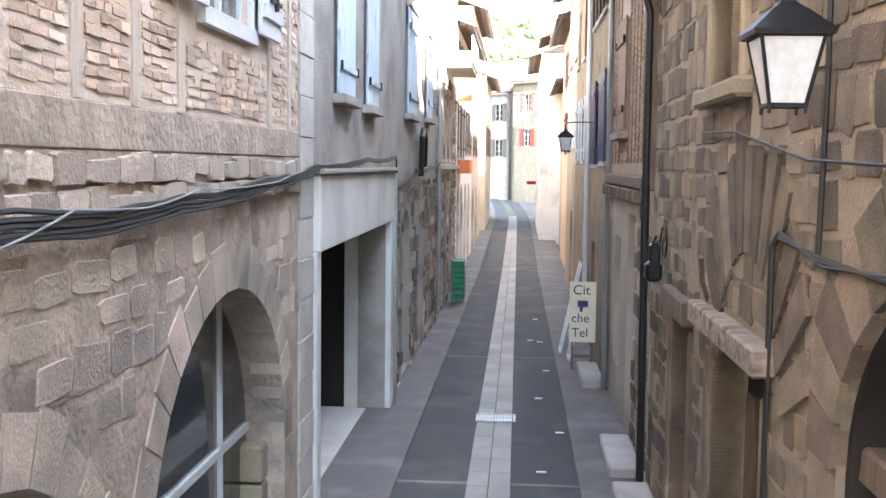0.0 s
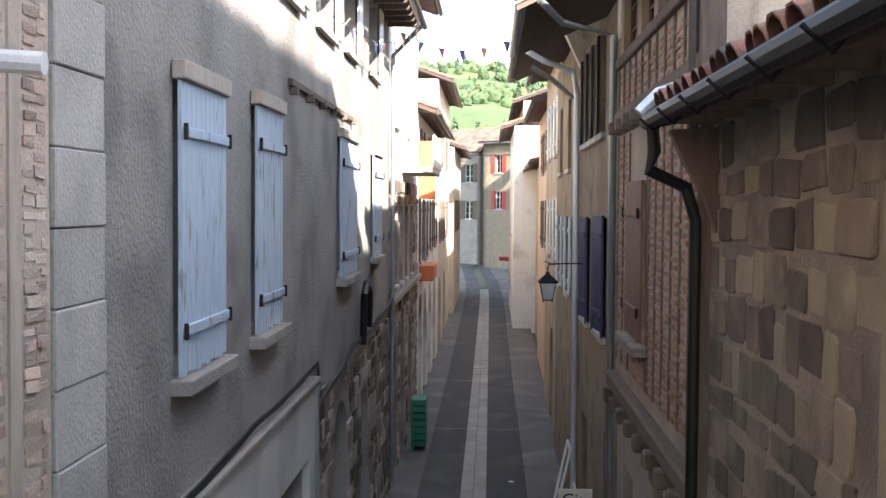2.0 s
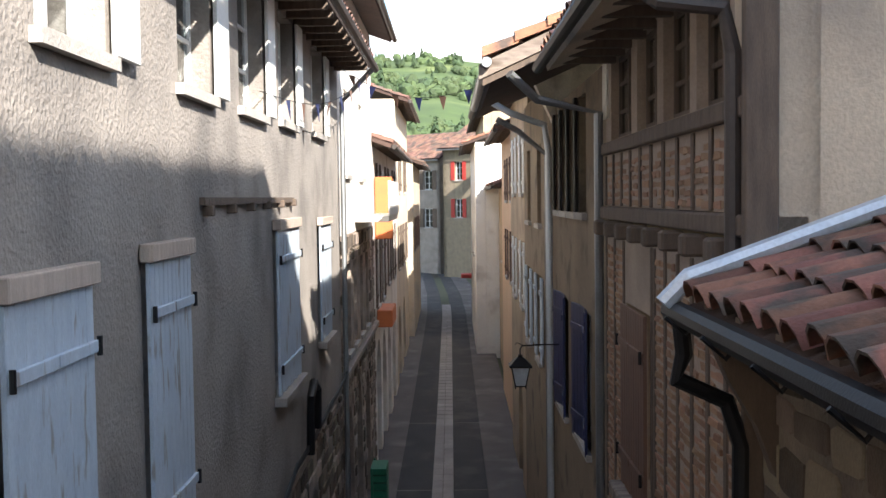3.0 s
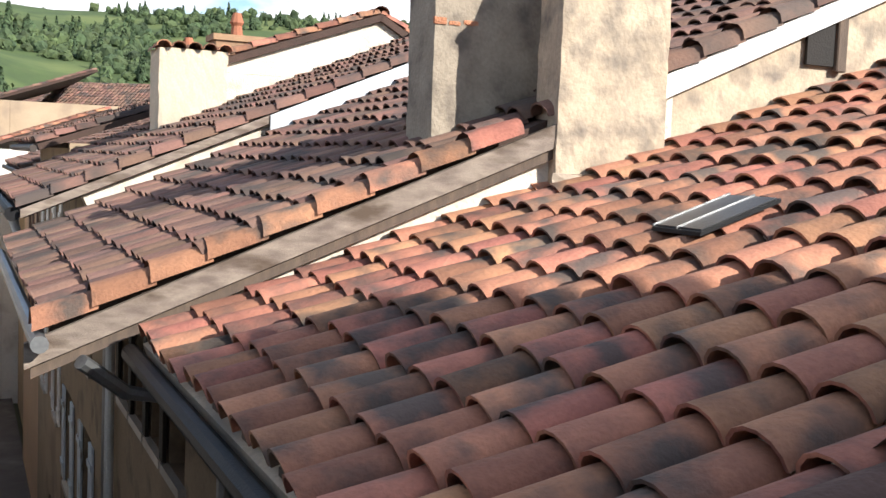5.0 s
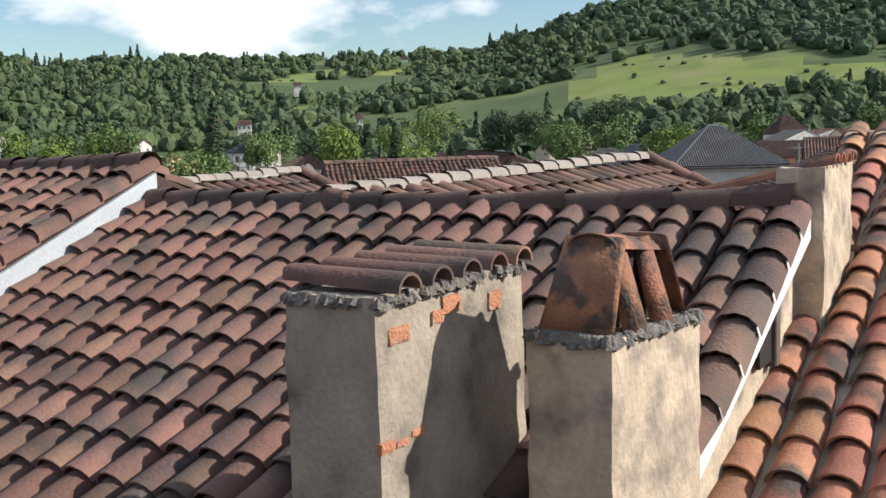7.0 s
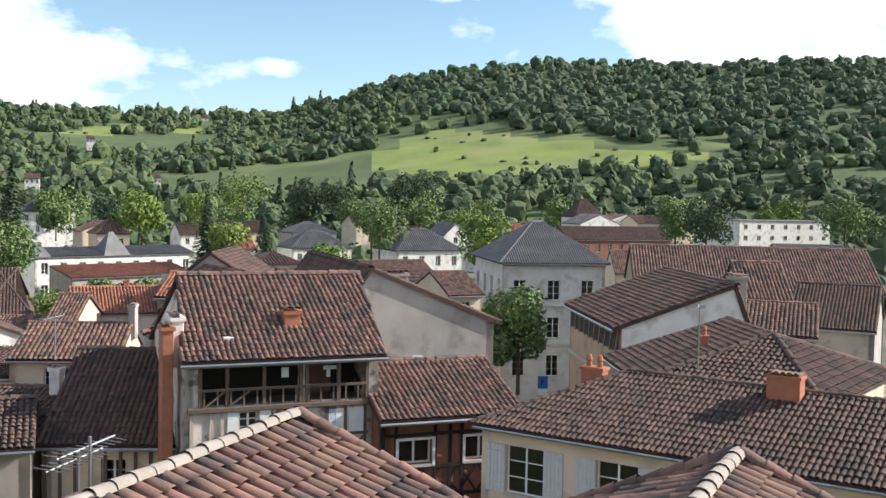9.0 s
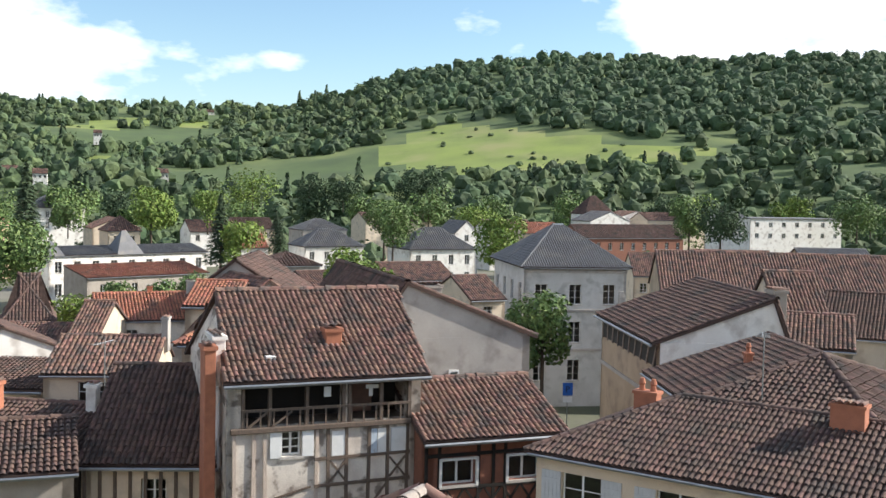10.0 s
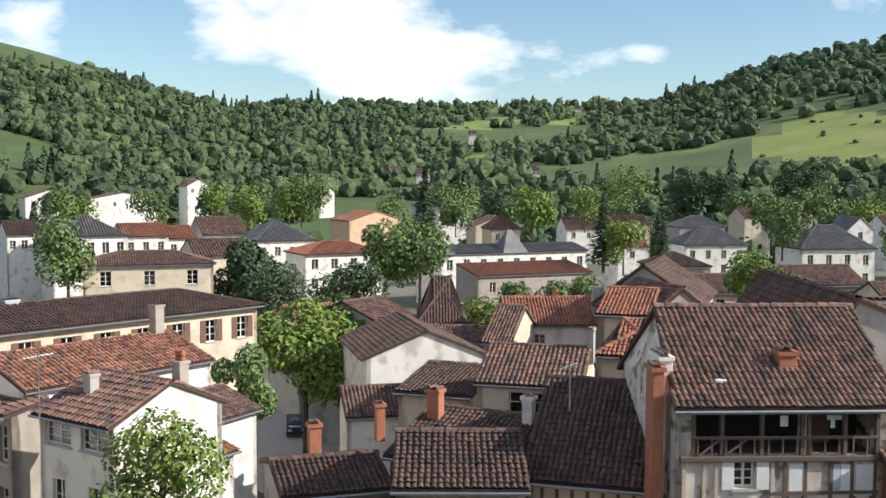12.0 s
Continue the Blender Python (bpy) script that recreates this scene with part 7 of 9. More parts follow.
house('hipped_house', 'house with pale hipped roof of weathered tiles', (30.53, 24.27), (29.14, 19.50), 9.30, 7.0, -0.95, 'hip', 1.30, CREAM_WALL, TILE_DARK, hipin=2.4)
house('long_house', 'long house with brown tiled roof', (72.54, 32.14), (76.52, 16.01), 9.05, 10.0, -5.04, 'x', 2.60, TAN_WALL, TILE_OLD, front=[(3, 1.5, 0.8, 0.8)])
house('striped_roof_house', 'house with dark ribbed tiled roof', (50.41, 22.72), (51.22, 20.60), 9.32, 6.0, -2.79, 'x', 2.40, CREAM_WALL, TILE_OLD)
house('striped_roof_house', 'low house with ribbed tiled roof', (46.16, 22.59), (46.18, 19.75), 9.15, 6.0, -2.33, 'x', 1.00, GREY_WALL, TILE_OLD)
house('dark_house', 'grey house under a dark tiled roof', (61.49, 21.52), (61.07, 17.02), 8.08, 8.0, -3.82, 'x', 2.00, GREY_WALL, TILE_DARK)
house('roof_house', 'house with brown tiled roof', (107.17, 33.95), (109.97, 26.56), 8.28, 8.0, -6.40, 'x', 2.20, TAN_WALL, TILE_OLD)
house('roof_house', 'tan house under a dark slate roof', (111.02, 23.96), (113.59, 17.20), 9.29, 8.0, -6.40, 'x', 1.60, TAN_WALL, SLATE)
house('small_house', 'small house behind the town hall', (134.73, 45.65), (136.53, 40.90), 6.00, 8.0, -6.40, 'x', 2.60, CREAM_WALL, TILE_OLD, front=[(2, 1, 0.9, 1.2)])
house('slate_villa', 'white villa with slate mansard roof', (200.07, 127.43), (210.25, 118.30), 3.76, 10.0, -6.40, 'hip', 3.60, WHITE_WALL, SLATE, front=[(4, 1, 1.1, 1.7), (4, 4, 1.1, 1.8)], fine=3, tw=0.5)
house('slate_mansion', 'grey stone mansion with slate roof', (189.53, 98.83), (200.02, 89.01), 4.70, 11.0, -6.40, 'hip', 4.20, WHITE_WALL, SLATE, front=[(4, 1, 1.1, 1.9), (4, 4.4, 1.1, 2.0)], fine=3, tw=0.5)
house('small_villa', 'small house with hipped roof and pale walls', (131.57, 96.31), (136.87, 91.64), 5.04, 9.0, -6.40, 'hip', 1.80, GREY_WALL, TILE_DARK, front=[(3, 0.6, 0.9, 1.2)], fine=3, tw=0.5)
house('far_house', 'long low house with tiled roof', (300.79, 159.10), (318.00, 143.28), 6.44, 12.0, -6.40, 'x', 2.60, CREAM_WALL, TILE_OLD, front=[(4, 1, 1.2, 1.5)], fine=3, tw=0.5)
house('far_house', 'cream house under a brown roof', (260.15, 181.17), (269.12, 173.42), 4.38, 11.0, -6.40, 'x', 3.00, CREAM_WALL, TILE_DARK, front=[(3, 1, 1.1, 1.5)], fine=3, tw=0.5)
house('far_house', 'pale house under a grey roof', (257.98, 158.64), (267.80, 149.91), 4.75, 11.0, -6.40, 'hip', 3.00, GREY_WALL, SLATE, front=[(3, 1, 1.1, 1.5)], fine=3, tw=0.5)
house('white_gable_house', 'white gable house with slate roof', (254.07, 112.54), (258.88, 108.03), 5.70, 10.0, -6.40, 'y', 3.00, WHITE_WALL, SLATE, front=[(1, 0.5, 1.2, 1.6)], fine=3, tw=0.5)
house('white_gable_house', 'bright house with a wide end wall', (325.87, 93.12), (336.49, 82.65), 7.92, 11.0, -6.40, 'y', 3.00, WHITE_WALL, SLATE, front=[(2, 1, 1.2, 1.6)], fine=3, tw=0.5)
house('far_house', 'bright rendered house at the town edge', (348.83, 89.25), (359.66, 78.47), 8.73, 10.0, -6.40, 'y', 2.20, WHITE_WALL, TILE_OLD, front=[(2, 1, 1.2, 1.6)], fine=3, tw=0.5)
house('far_house', 'house with steep dark roof', (340.29, 97.85), (348.19, 90.10), 9.78, 9.0, -6.40, 'hip', 6.00, WHITE_WALL, TILE_DARK, front=[(2, 1, 1.2, 1.6)], fine=3, tw=0.5)
house('far_house', 'wide house with brown roof', (342.38, 77.89), (358.57, 61.53), 8.38, 10.0, -6.40, 'x', 2.40, CREAM_WALL, TILE_OLD, front=[(4, 1, 1.2, 1.5)], fine=3, tw=0.5)
house('modern_block', 'wide white modern flat-roofed building', (312.54, 43.84), (335.97, 19.18), 10.39, 14.0, -6.40, 'flat', 0.30, WHITE_WALL, SLATE, front=[(7, 1, 1.4, 1.3), (7, 4.2, 1.4, 1.3)], fine=3, tw=0.5)
house('long_brick_house', 'long brick house with white windows', (250.69, 79.00), (272.24, 57.35), 5.75, 10.0, -6.40, 'x', 3.00, BRICK_RED, TILE_DARK, front=[(9, 1.2, 1.1, 1.8)], fine=3, tw=0.5)
house('far_house', 'cream house under a tiled roof', (260.35, 95.99), (268.92, 87.71), 5.97, 10.0, -6.40, 'x', 2.60, CREAM_WALL, TILE_NEW, front=[(2, 1, 1.1, 1.4)], fine=3, tw=0.5)
house('far_house', 'cream house under a tiled roof', (320.44, 51.10), (326.28, 45.12), 9.36, 10.0, -6.40, 'x', 2.60, WHITE_WALL, SLATE, front=[(2, 1, 1.1, 1.4)], fine=3, tw=0.5)
house('far_house', 'white house under a red tiled roof', (285.90, 113.34), (296.73, 103.00), 5.56, 10.0, -6.40, 'x', 2.80, WHITE_WALL, TILE_OLD, front=[(2, 1, 1.1, 1.4)], fine=3, tw=0.5)
house('far_house', 'bright red roofed house', (186.28, 135.56), (191.33, 131.22), 3.85, 8.0, -6.40, 'x', 2.60, WHITE_WALL, TILE_NEW, front=[(1, 1, 1.1, 1.4)], fine=3, tw=0.5)
house('town_house', 'house with tiled roof between trees', (114.45, 70.84), (120.82, 64.92), 5.45, 9.0, -6.40, 'x', 1.80, LIME_GREY, TILE_OLD, front=[(3, 0.6, 0.9, 1.2)], fine=3, tw=0.3)
house('town_house', 'low house with red roof', (89.48, 52.00), (92.03, 49.58), 6.24, 8.0, -6.11, 'x', 1.80, CREAM_WALL, TILE_OLD, front=[(1, 0.6, 0.9, 1.2)], fine=3, tw=0.3)
house('town_house', 'low house with tiled roof', (97.71, 72.62), (101.53, 69.20), 5.67, 9.0, -6.38, 'x', 1.40, CREAM_WALL, TILE_OLD, front=[(2, 0.6, 0.9, 1.2)], fine=3, tw=0.3)
house('hotel', 'large slate-roofed white building', (247.87, 242.79), (259.96, 233.26), 8.93, 12.0, -6.40, 'hip', 4.00, WHITE_WALL, SLATE, front=[(5, 1, 1.1, 1.8), (5, 4.2, 1.1, 1.8)], fine=3, tw=0.5)
house('far_house', 'tall cream house with low gable', (221.14, 199.38), (230.56, 191.75), 4.92, 11.0, -6.40, 'y', 2.60, CREAM_WALL, TILE_OLD, front=[(2, 1, 1.1, 1.8)], fine=3, tw=0.5)
house('far_house', 'cream house with brown roof', (206.00, 182.79), (211.92, 177.99), 5.10, 9.0, -6.40, 'hip', 3.60, CREAM_WALL, TILE_OLD, front=[(2, 1, 1.1, 1.6)], fine=3, tw=0.5)
house('far_house', 'white house half hidden among trees', (247.00, 187.47), (257.08, 178.92), 3.77, 10.0, -6.40, 'x', 3.00, WHITE_WALL, TILE_OLD, front=[(3, 1, 1.1, 1.6)], fine=3, tw=0.5)
chateau = house('chateau', 'long white classical building with slate pavilion roofs', (144.25, 146.83), (172.29, 133.74), 3.76, 11.0, -6.40, 'x', 1.20, WHITE_WALL, SLATE, front=[(9, 1.0, 1.2, 1.9), (9, 4.8, 1.2, 2.2)], fine=3, tw=0.5)
house('chateau_wing', 'long white wing with red tiled roof', (130.98, 128.12), (150.21, 119.12), 1.82, 8.0, -6.40, 'shed', 1.40, LIME_GREY, TILE_NEW, front=[(4, 1.0, 1.0, 1.6)], fine=3, tw=0.5)
house('white_town_house', 'white house with red roof and brown shutters', (120.42, 156.67), (133.46, 151.18), 4.38, 10.0, -6.40, 'hip', 2.00, WHITE_WALL, TILE_NEW, front=[(4, 0.7, 1.2, 1.7), (4, 4, 1.2, 1.8)], fine=3, tw=0.5)
house('peach_house', 'peach rendered house with low roof', (180.13, 205.82), (193.28, 200.21), 7.17, 12.0, -6.40, 'y', 2.20, PEACH_WALL, TILE_NEW, front=[(1, 2, 3.6, 3.5)], fine=3, tw=0.5)
house('far_house', 'white house under a grey slate roof', (123.01, 172.48), (133.44, 168.26), 5.88, 11.0, -6.40, 'hip', 3.60, WHITE_WALL, SLATE, front=[(4, 1, 1.1, 1.6)], fine=3, tw=0.5)
house('villa', 'white villa with slate roof and dormers', (97.13, 195.78), (109.28, 191.45), 6.76, 12.0, -6.40, 'hip', 3.60, WHITE_WALL, SLATE, front=[(5, 1, 1.2, 2), (5, 4.5, 1.2, 2)], fine=3, tw=0.5)
house('far_house', 'white house under a red tiled roof', (110.78, 195.03), (118.54, 192.17), 6.38, 10.0, -6.40, 'x', 2.20, WHITE_WALL, TILE_NEW, front=[(3, 1, 1.1, 1.6)], fine=3, tw=0.5)
house('far_house', 'white house under a red tiled roof', (118.76, 193.21), (124.25, 191.15), 5.77, 10.0, -6.40, 'x', 2.20, WHITE_WALL, TILE_NEW, front=[(2, 1, 1.1, 1.6)], fine=3, tw=0.5)
house('far_house', 'grey rendered house under brown tiles', (129.44, 196.10), (138.02, 192.77), 6.18, 10.0, -6.40, 'x', 3.20, GREY_WALL, TILE_OLD, front=[(3, 1, 1.1, 1.6)], fine=3, tw=0.5)
house('far_house', 'cream house under a brown tiled roof', (100.71, 160.02), (108.73, 156.90), 5.00, 10.0, -6.40, 'x', 2.40, CREAM_WALL, TILE_OLD, front=[(2, 1, 1.1, 1.6)], fine=3, tw=0.5)
house('far_house', 'cream house under a brown tiled roof', (97.02, 211.54), (102.87, 209.59), 6.62, 10.0, -6.38, 'x', 2.40, WHITE_WALL, TILE_DARK, front=[(3, 1, 1.1, 1.6)], fine=3, tw=0.5)
house('white_gable_house', 'tall white gable house on the slope', (256.62, 372.98), (265.23, 369.73), 14.50, 12.0, -6.40, 'y', 2.60, WHITE_WALL, TILE_OLD, front=[(2, 1, 1.1, 1.6)], fine=3, tw=0.5)
house('far_house', 'long white house on the slope', (220.21, 384.85), (244.78, 375.89), 9.40, 12.0, -6.40, 'y', 2.40, WHITE_WALL, TILE_OLD, front=[(4, 1, 1.1, 1.6)], fine=3, tw=0.5)
house('far_house', 'white house on the slope', (204.80, 403.36), (221.26, 397.75), 9.75, 12.0, -6.40, 'y', 3.00, WHITE_WALL, TILE_OLD, front=[(3, 1, 1.1, 1.6)], fine=3, tw=0.5)
house('far_house', 'white house on the slope', (331.99, 376.57), (339.0, 373.7), 11.6, 12.0, -6.40, 'y', 2.60, WHITE_WALL, TILE_OLD, front=[(2, 1, 1.1, 1.6)], fine=3, tw=0.5)
house('hill_house', 'small white house on the wooded hillside', (889.4, 607.4), (898.4, 596.6), 89.6, 8.0, 81.1, 'x', 2.4, WHITE_WALL, TILE_OLD, fine=2, tw=.8, front=[(3, .8, 1.2, 1.4)])
house('hill_house', 'small white house on the wooded hillside', (600.3, 716.3), (606.7, 708.6), 58.7, 8.0, 50.2, 'x', 2.4, WHITE_WALL, TILE_OLD, fine=2, tw=.8, front=[(3, .8, 1.2, 1.4)])
house('hill_house', 'small white house on the wooded hillside', (420.7, 395.9), (425.2, 390.5), 21.1, 8.0, 12.6, 'x', 2.4, WHITE_WALL, TILE_OLD, fine=2, tw=.8, front=[(3, .8, 1.2, 1.4)])
house('hill_house', 'small white house on the wooded hillside', (628.6, 525.4), (632.4, 520.8), 53.4, 8.0, 44.9, 'x', 2.4, WHITE_WALL, TILE_OLD, fine=2, tw=.8, front=[(3, .8, 1.2, 1.4)])
house('hill_house', 'small white house on the wooded hillside', (637.6, 671.8), (643.4, 664.9), 61.8, 8.0, 53.3, 'x', 2.4, WHITE_WALL, TILE_OLD, fine=2, tw=.8, front=[(3, .8, 1.2, 1.4)])
house('hill_house', 'small white house on the wooded hillside', (499.0, 839.8), (504.1, 833.6), 78.2, 8.0, 69.8, 'x', 2.4, WHITE_WALL, TILE_OLD, fine=2, tw=.8, front=[(3, .8, 1.2, 1.4)])
house('hill_house', 'small white house on the wooded hillside', (464.0, 883.1), (469.1, 877.0), 92.5, 8.0, 84.0, 'x', 2.4, WHITE_WALL, TILE_OLD, fine=2, tw=.8, front=[(3, .8, 1.2, 1.4)])
house('hill_house', 'small white house on the wooded hillside', (492.2, 373.0), (496.0, 368.4), 23.3, 8.0, 14.8, 'x', 2.4, WHITE_WALL, TILE_OLD, fine=2, tw=.8, front=[(3, .8, 1.2, 1.4)])
house('hill_house', 'small white house on the wooded hillside', (1051.3, 326.0), (1056.2, 312.9), 144.9, 8.0, 136.4, 'x', 2.4, WHITE_WALL, TILE_OLD, fine=2, tw=.8, front=[(3, .8, 1.2, 1.4)])
house('hill_house', 'small white house on the wooded hillside', (478.8, 832.5), (484.6, 825.6), 76.8, 8.0, 68.3, 'x', 2.4, WHITE_WALL, TILE_OLD, fine=2, tw=.8, front=[(3, .8, 1.2, 1.4)])
house('hill_house', 'small white house on the wooded hillside', (455.2, 448.6), (461.0, 441.7), 23.2, 8.0, 14.7, 'x', 2.4, WHITE_WALL, TILE_OLD, fine=2, tw=.8, front=[(3, .8, 1.2, 1.4)])
house('hill_house', 'small white house on the wooded hillside', (525.9, 726.9), (531.0, 720.7), 54.7, 8.0, 46.2, 'x', 2.4, WHITE_WALL, TILE_OLD, fine=2, tw=.8, front=[(3, .8, 1.2, 1.4)])
longb = house('long_building', 'long cream building with big brown roof and shutters', (14.0, 83.9), (48.62, 83.86), 8.02, 7.6, -4.0, 'hip', 1.15, CREAM_WALL, TILE_DARK, over=0.5, front=[(13, 0.6, 0.9, 1.5)], shutter=BROWN_PAINT, hipin=4, town=False)
house('upper_house', 'grey-white house with low brown roof', (62.53, 129.2), (74.46, 122.0), 7.44, 8.0, -5.5, 'hip', 1.3, CREAM_WALL, TILE_OLD, front=[(3, 0.6, 1.2, 1.6)], hipin=4, town=False)
brownr = house('brown_roof_house', 'white house with long brown roof', (24.93, 72.36), (36.16, 72.99), 6.99, 6.9, -2.5, 'x', 1.2, WHITE_WALL, TILE, town=False)
whiteg = house('white_gable_house', 'white house with bright gable wall and old tiled roof', (22.07, 65.81), (22.5, 61.22), 7.50, 5.6, -2.0, 'x', 1.2, WHITE_WALL, TILE_OLD, front=[(2, 0.3, 1.7, 0.9), (2, 2.6, 0.8, 2.0)], over=0.35, town=False)
house('annex', 'white annex with old tiled roof', (31.2, 67.2), (35.2, 68.0), 5.14, 4.6, -3.0, 'x', 0.9, WHITE_WALL, TILE_OLD, town=False)
house('porch', 'small white lean-to with tiled roof', (26.8, 62.4), (29.6, 62.9), 4.9, 2.0, -2.5, 'shed', 0.60, WHITE_WALL, TILE_NEW, town=False)
outb = house('outbuilding', 'house with sunlit tiled lean-to roof', (44.18, 70.41), (47.39, 67.86), 2.78, 4.0, -5.5, 'x', 1.15, WHITE_WALL, TILE_OLD, k=0.75, town=False)
house('dark_wing', 'white wing with dark lean-to roof', (37.09, 56.46), (37.62, 52.73), 6.12, 5.0, -1.53, 'shed', 1.00, WHITE_WALL, TILE_DARK, front=[(1, 0.8, 0.7, 1.2)])
low1 = house('low_roofs', 'cluster house with brown tiled roof', (24.70, 46.40), (25.77, 42.02), 7.0, 6.0, -0.65, 'x', 0.90, LIME_GREY, TILE_DARK)
low2 = house('low_roofs', 'low house with dark tiled roof', (21.08, 47.50), (23.93, 45.70), 6.22, 4.0, -0.50, 'x', 0.50, GREY_WALL, TILE_DARK)
house('low_roofs', 'low house with dark tiled roof', (20.39, 42.23), (22.62, 39.58), 7.66, 6.0, -0.45, 'x', 0.70, LIME_GREY, TILE_DARK)
house('neighbour_house', 'rendered house with tiled roof and dark windows', (16.58, 59.43), (16.40, 54.90), 8.41, 1.2, -0.24, 'shed', 0.30, LIME_GREY, TILE_OLD, front=[(4, 0.4, 0.8, 1.2), (4, 2.4, 0.8, 1.2)])
house('small_house', 'low house with tiled roof among trees', (58.75, 89.75), (62.74, 88.12), 4.13, 8.0, -3.77, 'x', 1.60, CREAM_WALL, TILE_NEW)


# ---- wings behind the street roofs ----
def wing(label, ax, ay, bx, by, z, run=2.6, drop=1.05, hip=1.9, tile=TILE_OLD):
    """A hipped wing whose ridge runs from a (against a taller roof) to b."""
    A, B = Vector((ax, ay, z)), Vector((bx, by, z + .12))
    d = Vector((bx - ax, by - ay, 0)).normalized()
    n = Vector((-d.y, d.x, 0))
    L = (Vector((bx, by, 0)) - Vector((ax, ay, 0))).length
    w = thing("roof_wing", label, "roof", STREET)
    ln = math.hypot(run, drop)
    for sgn in (1, -1):
        o = A - n * run * sgn - Vector((0, 0, drop))
        if sgn > 0:
            roof_slope(w, o, d, n * run + Vector((0, 0, drop)), [(.9, 0), (L + hip, 0), (L, ln), (-.6, ln)], tile, .25, .36, 5, False, 0)
        else:
            roof_slope(w, o + d * (L + hip), -d, -n * run + Vector((0, 0, drop)), [(0, 0), (L + hip - .9, 0), (L + hip, ln), (hip, ln)], tile, .25, .36, 4)
    e = B + d * hip - n * run - Vector((0, 0, drop + .1))
    u2 = -d * hip + Vector((0, 0, drop + .1))
    roof_slope(w, e, n, u2, [(0, 0), (2 * run, 0), (run, u2.length)], tile, .25, .36, 4)
    ridge_tiles(w, A - d * .5, B, BEAM_BAND, .1, .34)
    ridge_tiles(w, B, B + d * hip - n * run - Vector((0, 0, drop + .1)), TILE_OLD, .1, .34)
    ridge_tiles(w, B, B + d * hip + n * run - Vector((0, 0, drop + .1)), TILE_OLD, .1, .34)
    part("wall", Shape().prism([A + d * .9 - n * (run - .3) - Vector((0, 0, 9)), B + d * (hip - .3) - n * (run - .3) - Vector((0, 0, 9)), B + d * (hip - .3) + n * (run - .3) - Vector((0, 0, 9)), A + d * .9 + n * (run - .3) - Vector((0, 0, 9))], (0, 0, 9 - drop - .15)), LIME_GREY, w)
    return w


wing("tiled wing with pale mortared ridge behind the street roofs", 8.0, 27.4, 13.26, 27.27, 11.95, 3.0, 1.25, .4)
wing("tiled hipped wing with pale mortared ridge", 7.3, 21.75, 12.8, 21.15, 12.1, 3.0, 1.3, .3)

# ---- balcony house ----
bh = balcony["h"]
def bar(parent, name, x0, z0, x1, z1, w, y0, y1, mat):
    """A timber in a facade plane from (x0, z0) to (x1, z1)."""
    d = Vector((x1 - x0, 0, z1 - z0)).normalized() * w / 2
    n = Vector((d.z, 0, -d.x))
    part(name, Shape().prism([(x0 + n.x, y0, z0 + n.z), (x1 + n.x, y0, z1 + n.z), (x1 - n.x, y0, z1 - n.z), (x0 - n.x, y0, z0 - n.z)], (0, y1 - y0, 0)), mat, parent)
# near-black sheet paints the shade behind the balcony posts
part("balcony_back", Shape().box(.3, 5.6, 1.4, 1.5, 8.0, 9.7), DARK_WOOD_SHADE, balcony, "back wall of the balcony, its shade put into near-black")
part("balcony_floor", Shape().box(.3, 5.6, .301, 1.4, 8.2, 8.34), TIMBER, balcony)
part("balcony_door", Shape().box(3.9, 4.8, 1.36, 1.399, 8.35, 9.5), BROWN_PAINT, balcony)
part("balcony_beam", Shape().box(.1, 5.65, -.14, -.004, 8.2, 8.36, .02), TIMBER, balcony, "dark timber beam")
part("balcony_beam", Shape().box(.1, 5.65, -.1, -.004, 9.5, 9.62, .02), TIMBER, balcony)
for x in (.42, 1.2, 2.3, 3.42, 3.6, 4.6, 5.5):
    part("balcony_post", Shape().box(x, x + .1, -.08, .06, 8.37, 9.49), TIMBER, balcony)
part("handrail", Shape().box(.4, 5.6, -.11, -.082, 8.82, 8.9), TIMBER, balcony)
for i in range(13):
    x = .55 + i * .39
    part("baluster", Shape().box(x, x + .05, -.1, -.085, 8.37, 8.82), TIMBER, balcony)
bar(balcony, "brace", .6, 8.38, 1.15, 8.8, .06, -.12, -.1, TIMBER)
bar(balcony, "brace", 1.3, 8.38, 1.9, 8.8, .06, -.12, -.1, TIMBER)
for x, w, h, m in ((2.9, .22, .3, WHITE_PAINT), (4.2, .5, .12, WHITE_PAINT), (4.3, .12, .35, WHITE_PAINT)):
    solo("laundry", Shape().box(x, x + w, .1, .12, 9.42 - h, 9.42, .004), m, "white laundry hanging on the balcony", "laundry", balcony.matrix_world.copy())
window(balcony, 1.62, 0, 7.45, .58, .72, WHITE_PAINT, None, cross=2)
for x in (1.26, 2.22):
    part("shutter", Shape().box(x, x + .34, -.07, -.03, 7.42, 8.2, .005), WHITE_PAINT, balcony, "open white shutter")
rt = random.Random(8)
for x in (.25, .75, 1.15, 2.65, 3.05, 3.6, 4.25, 4.9, 5.5):
    bar(balcony, "timber_post", x, 4.2, x + rt.uniform(-.05, .05), 8.18, .1, -.05, .0, TIMBER if x > 3 else TIMBER_PALE)
for z in (7.3, 6.5, 5.6):
    bar(balcony, "timber_rail", 2.6, z, 5.6, z + .03, .09, -.06, -.0, TIMBER)
for x0, z0, x1, z1 in ((3.1, 6.6, 3.55, 7.2), (3.55, 6.6, 3.1, 7.2), (4.95, 6.6, 5.45, 7.2), (5.45, 6.6, 4.95, 7.2), (4.3, 5.7, 4.85, 6.4), (1.3, 6.2, 2.5, 6.5)):
    bar(balcony, "brace", x0, z0, x1, z1, .06, -.045, 0, TIMBER)
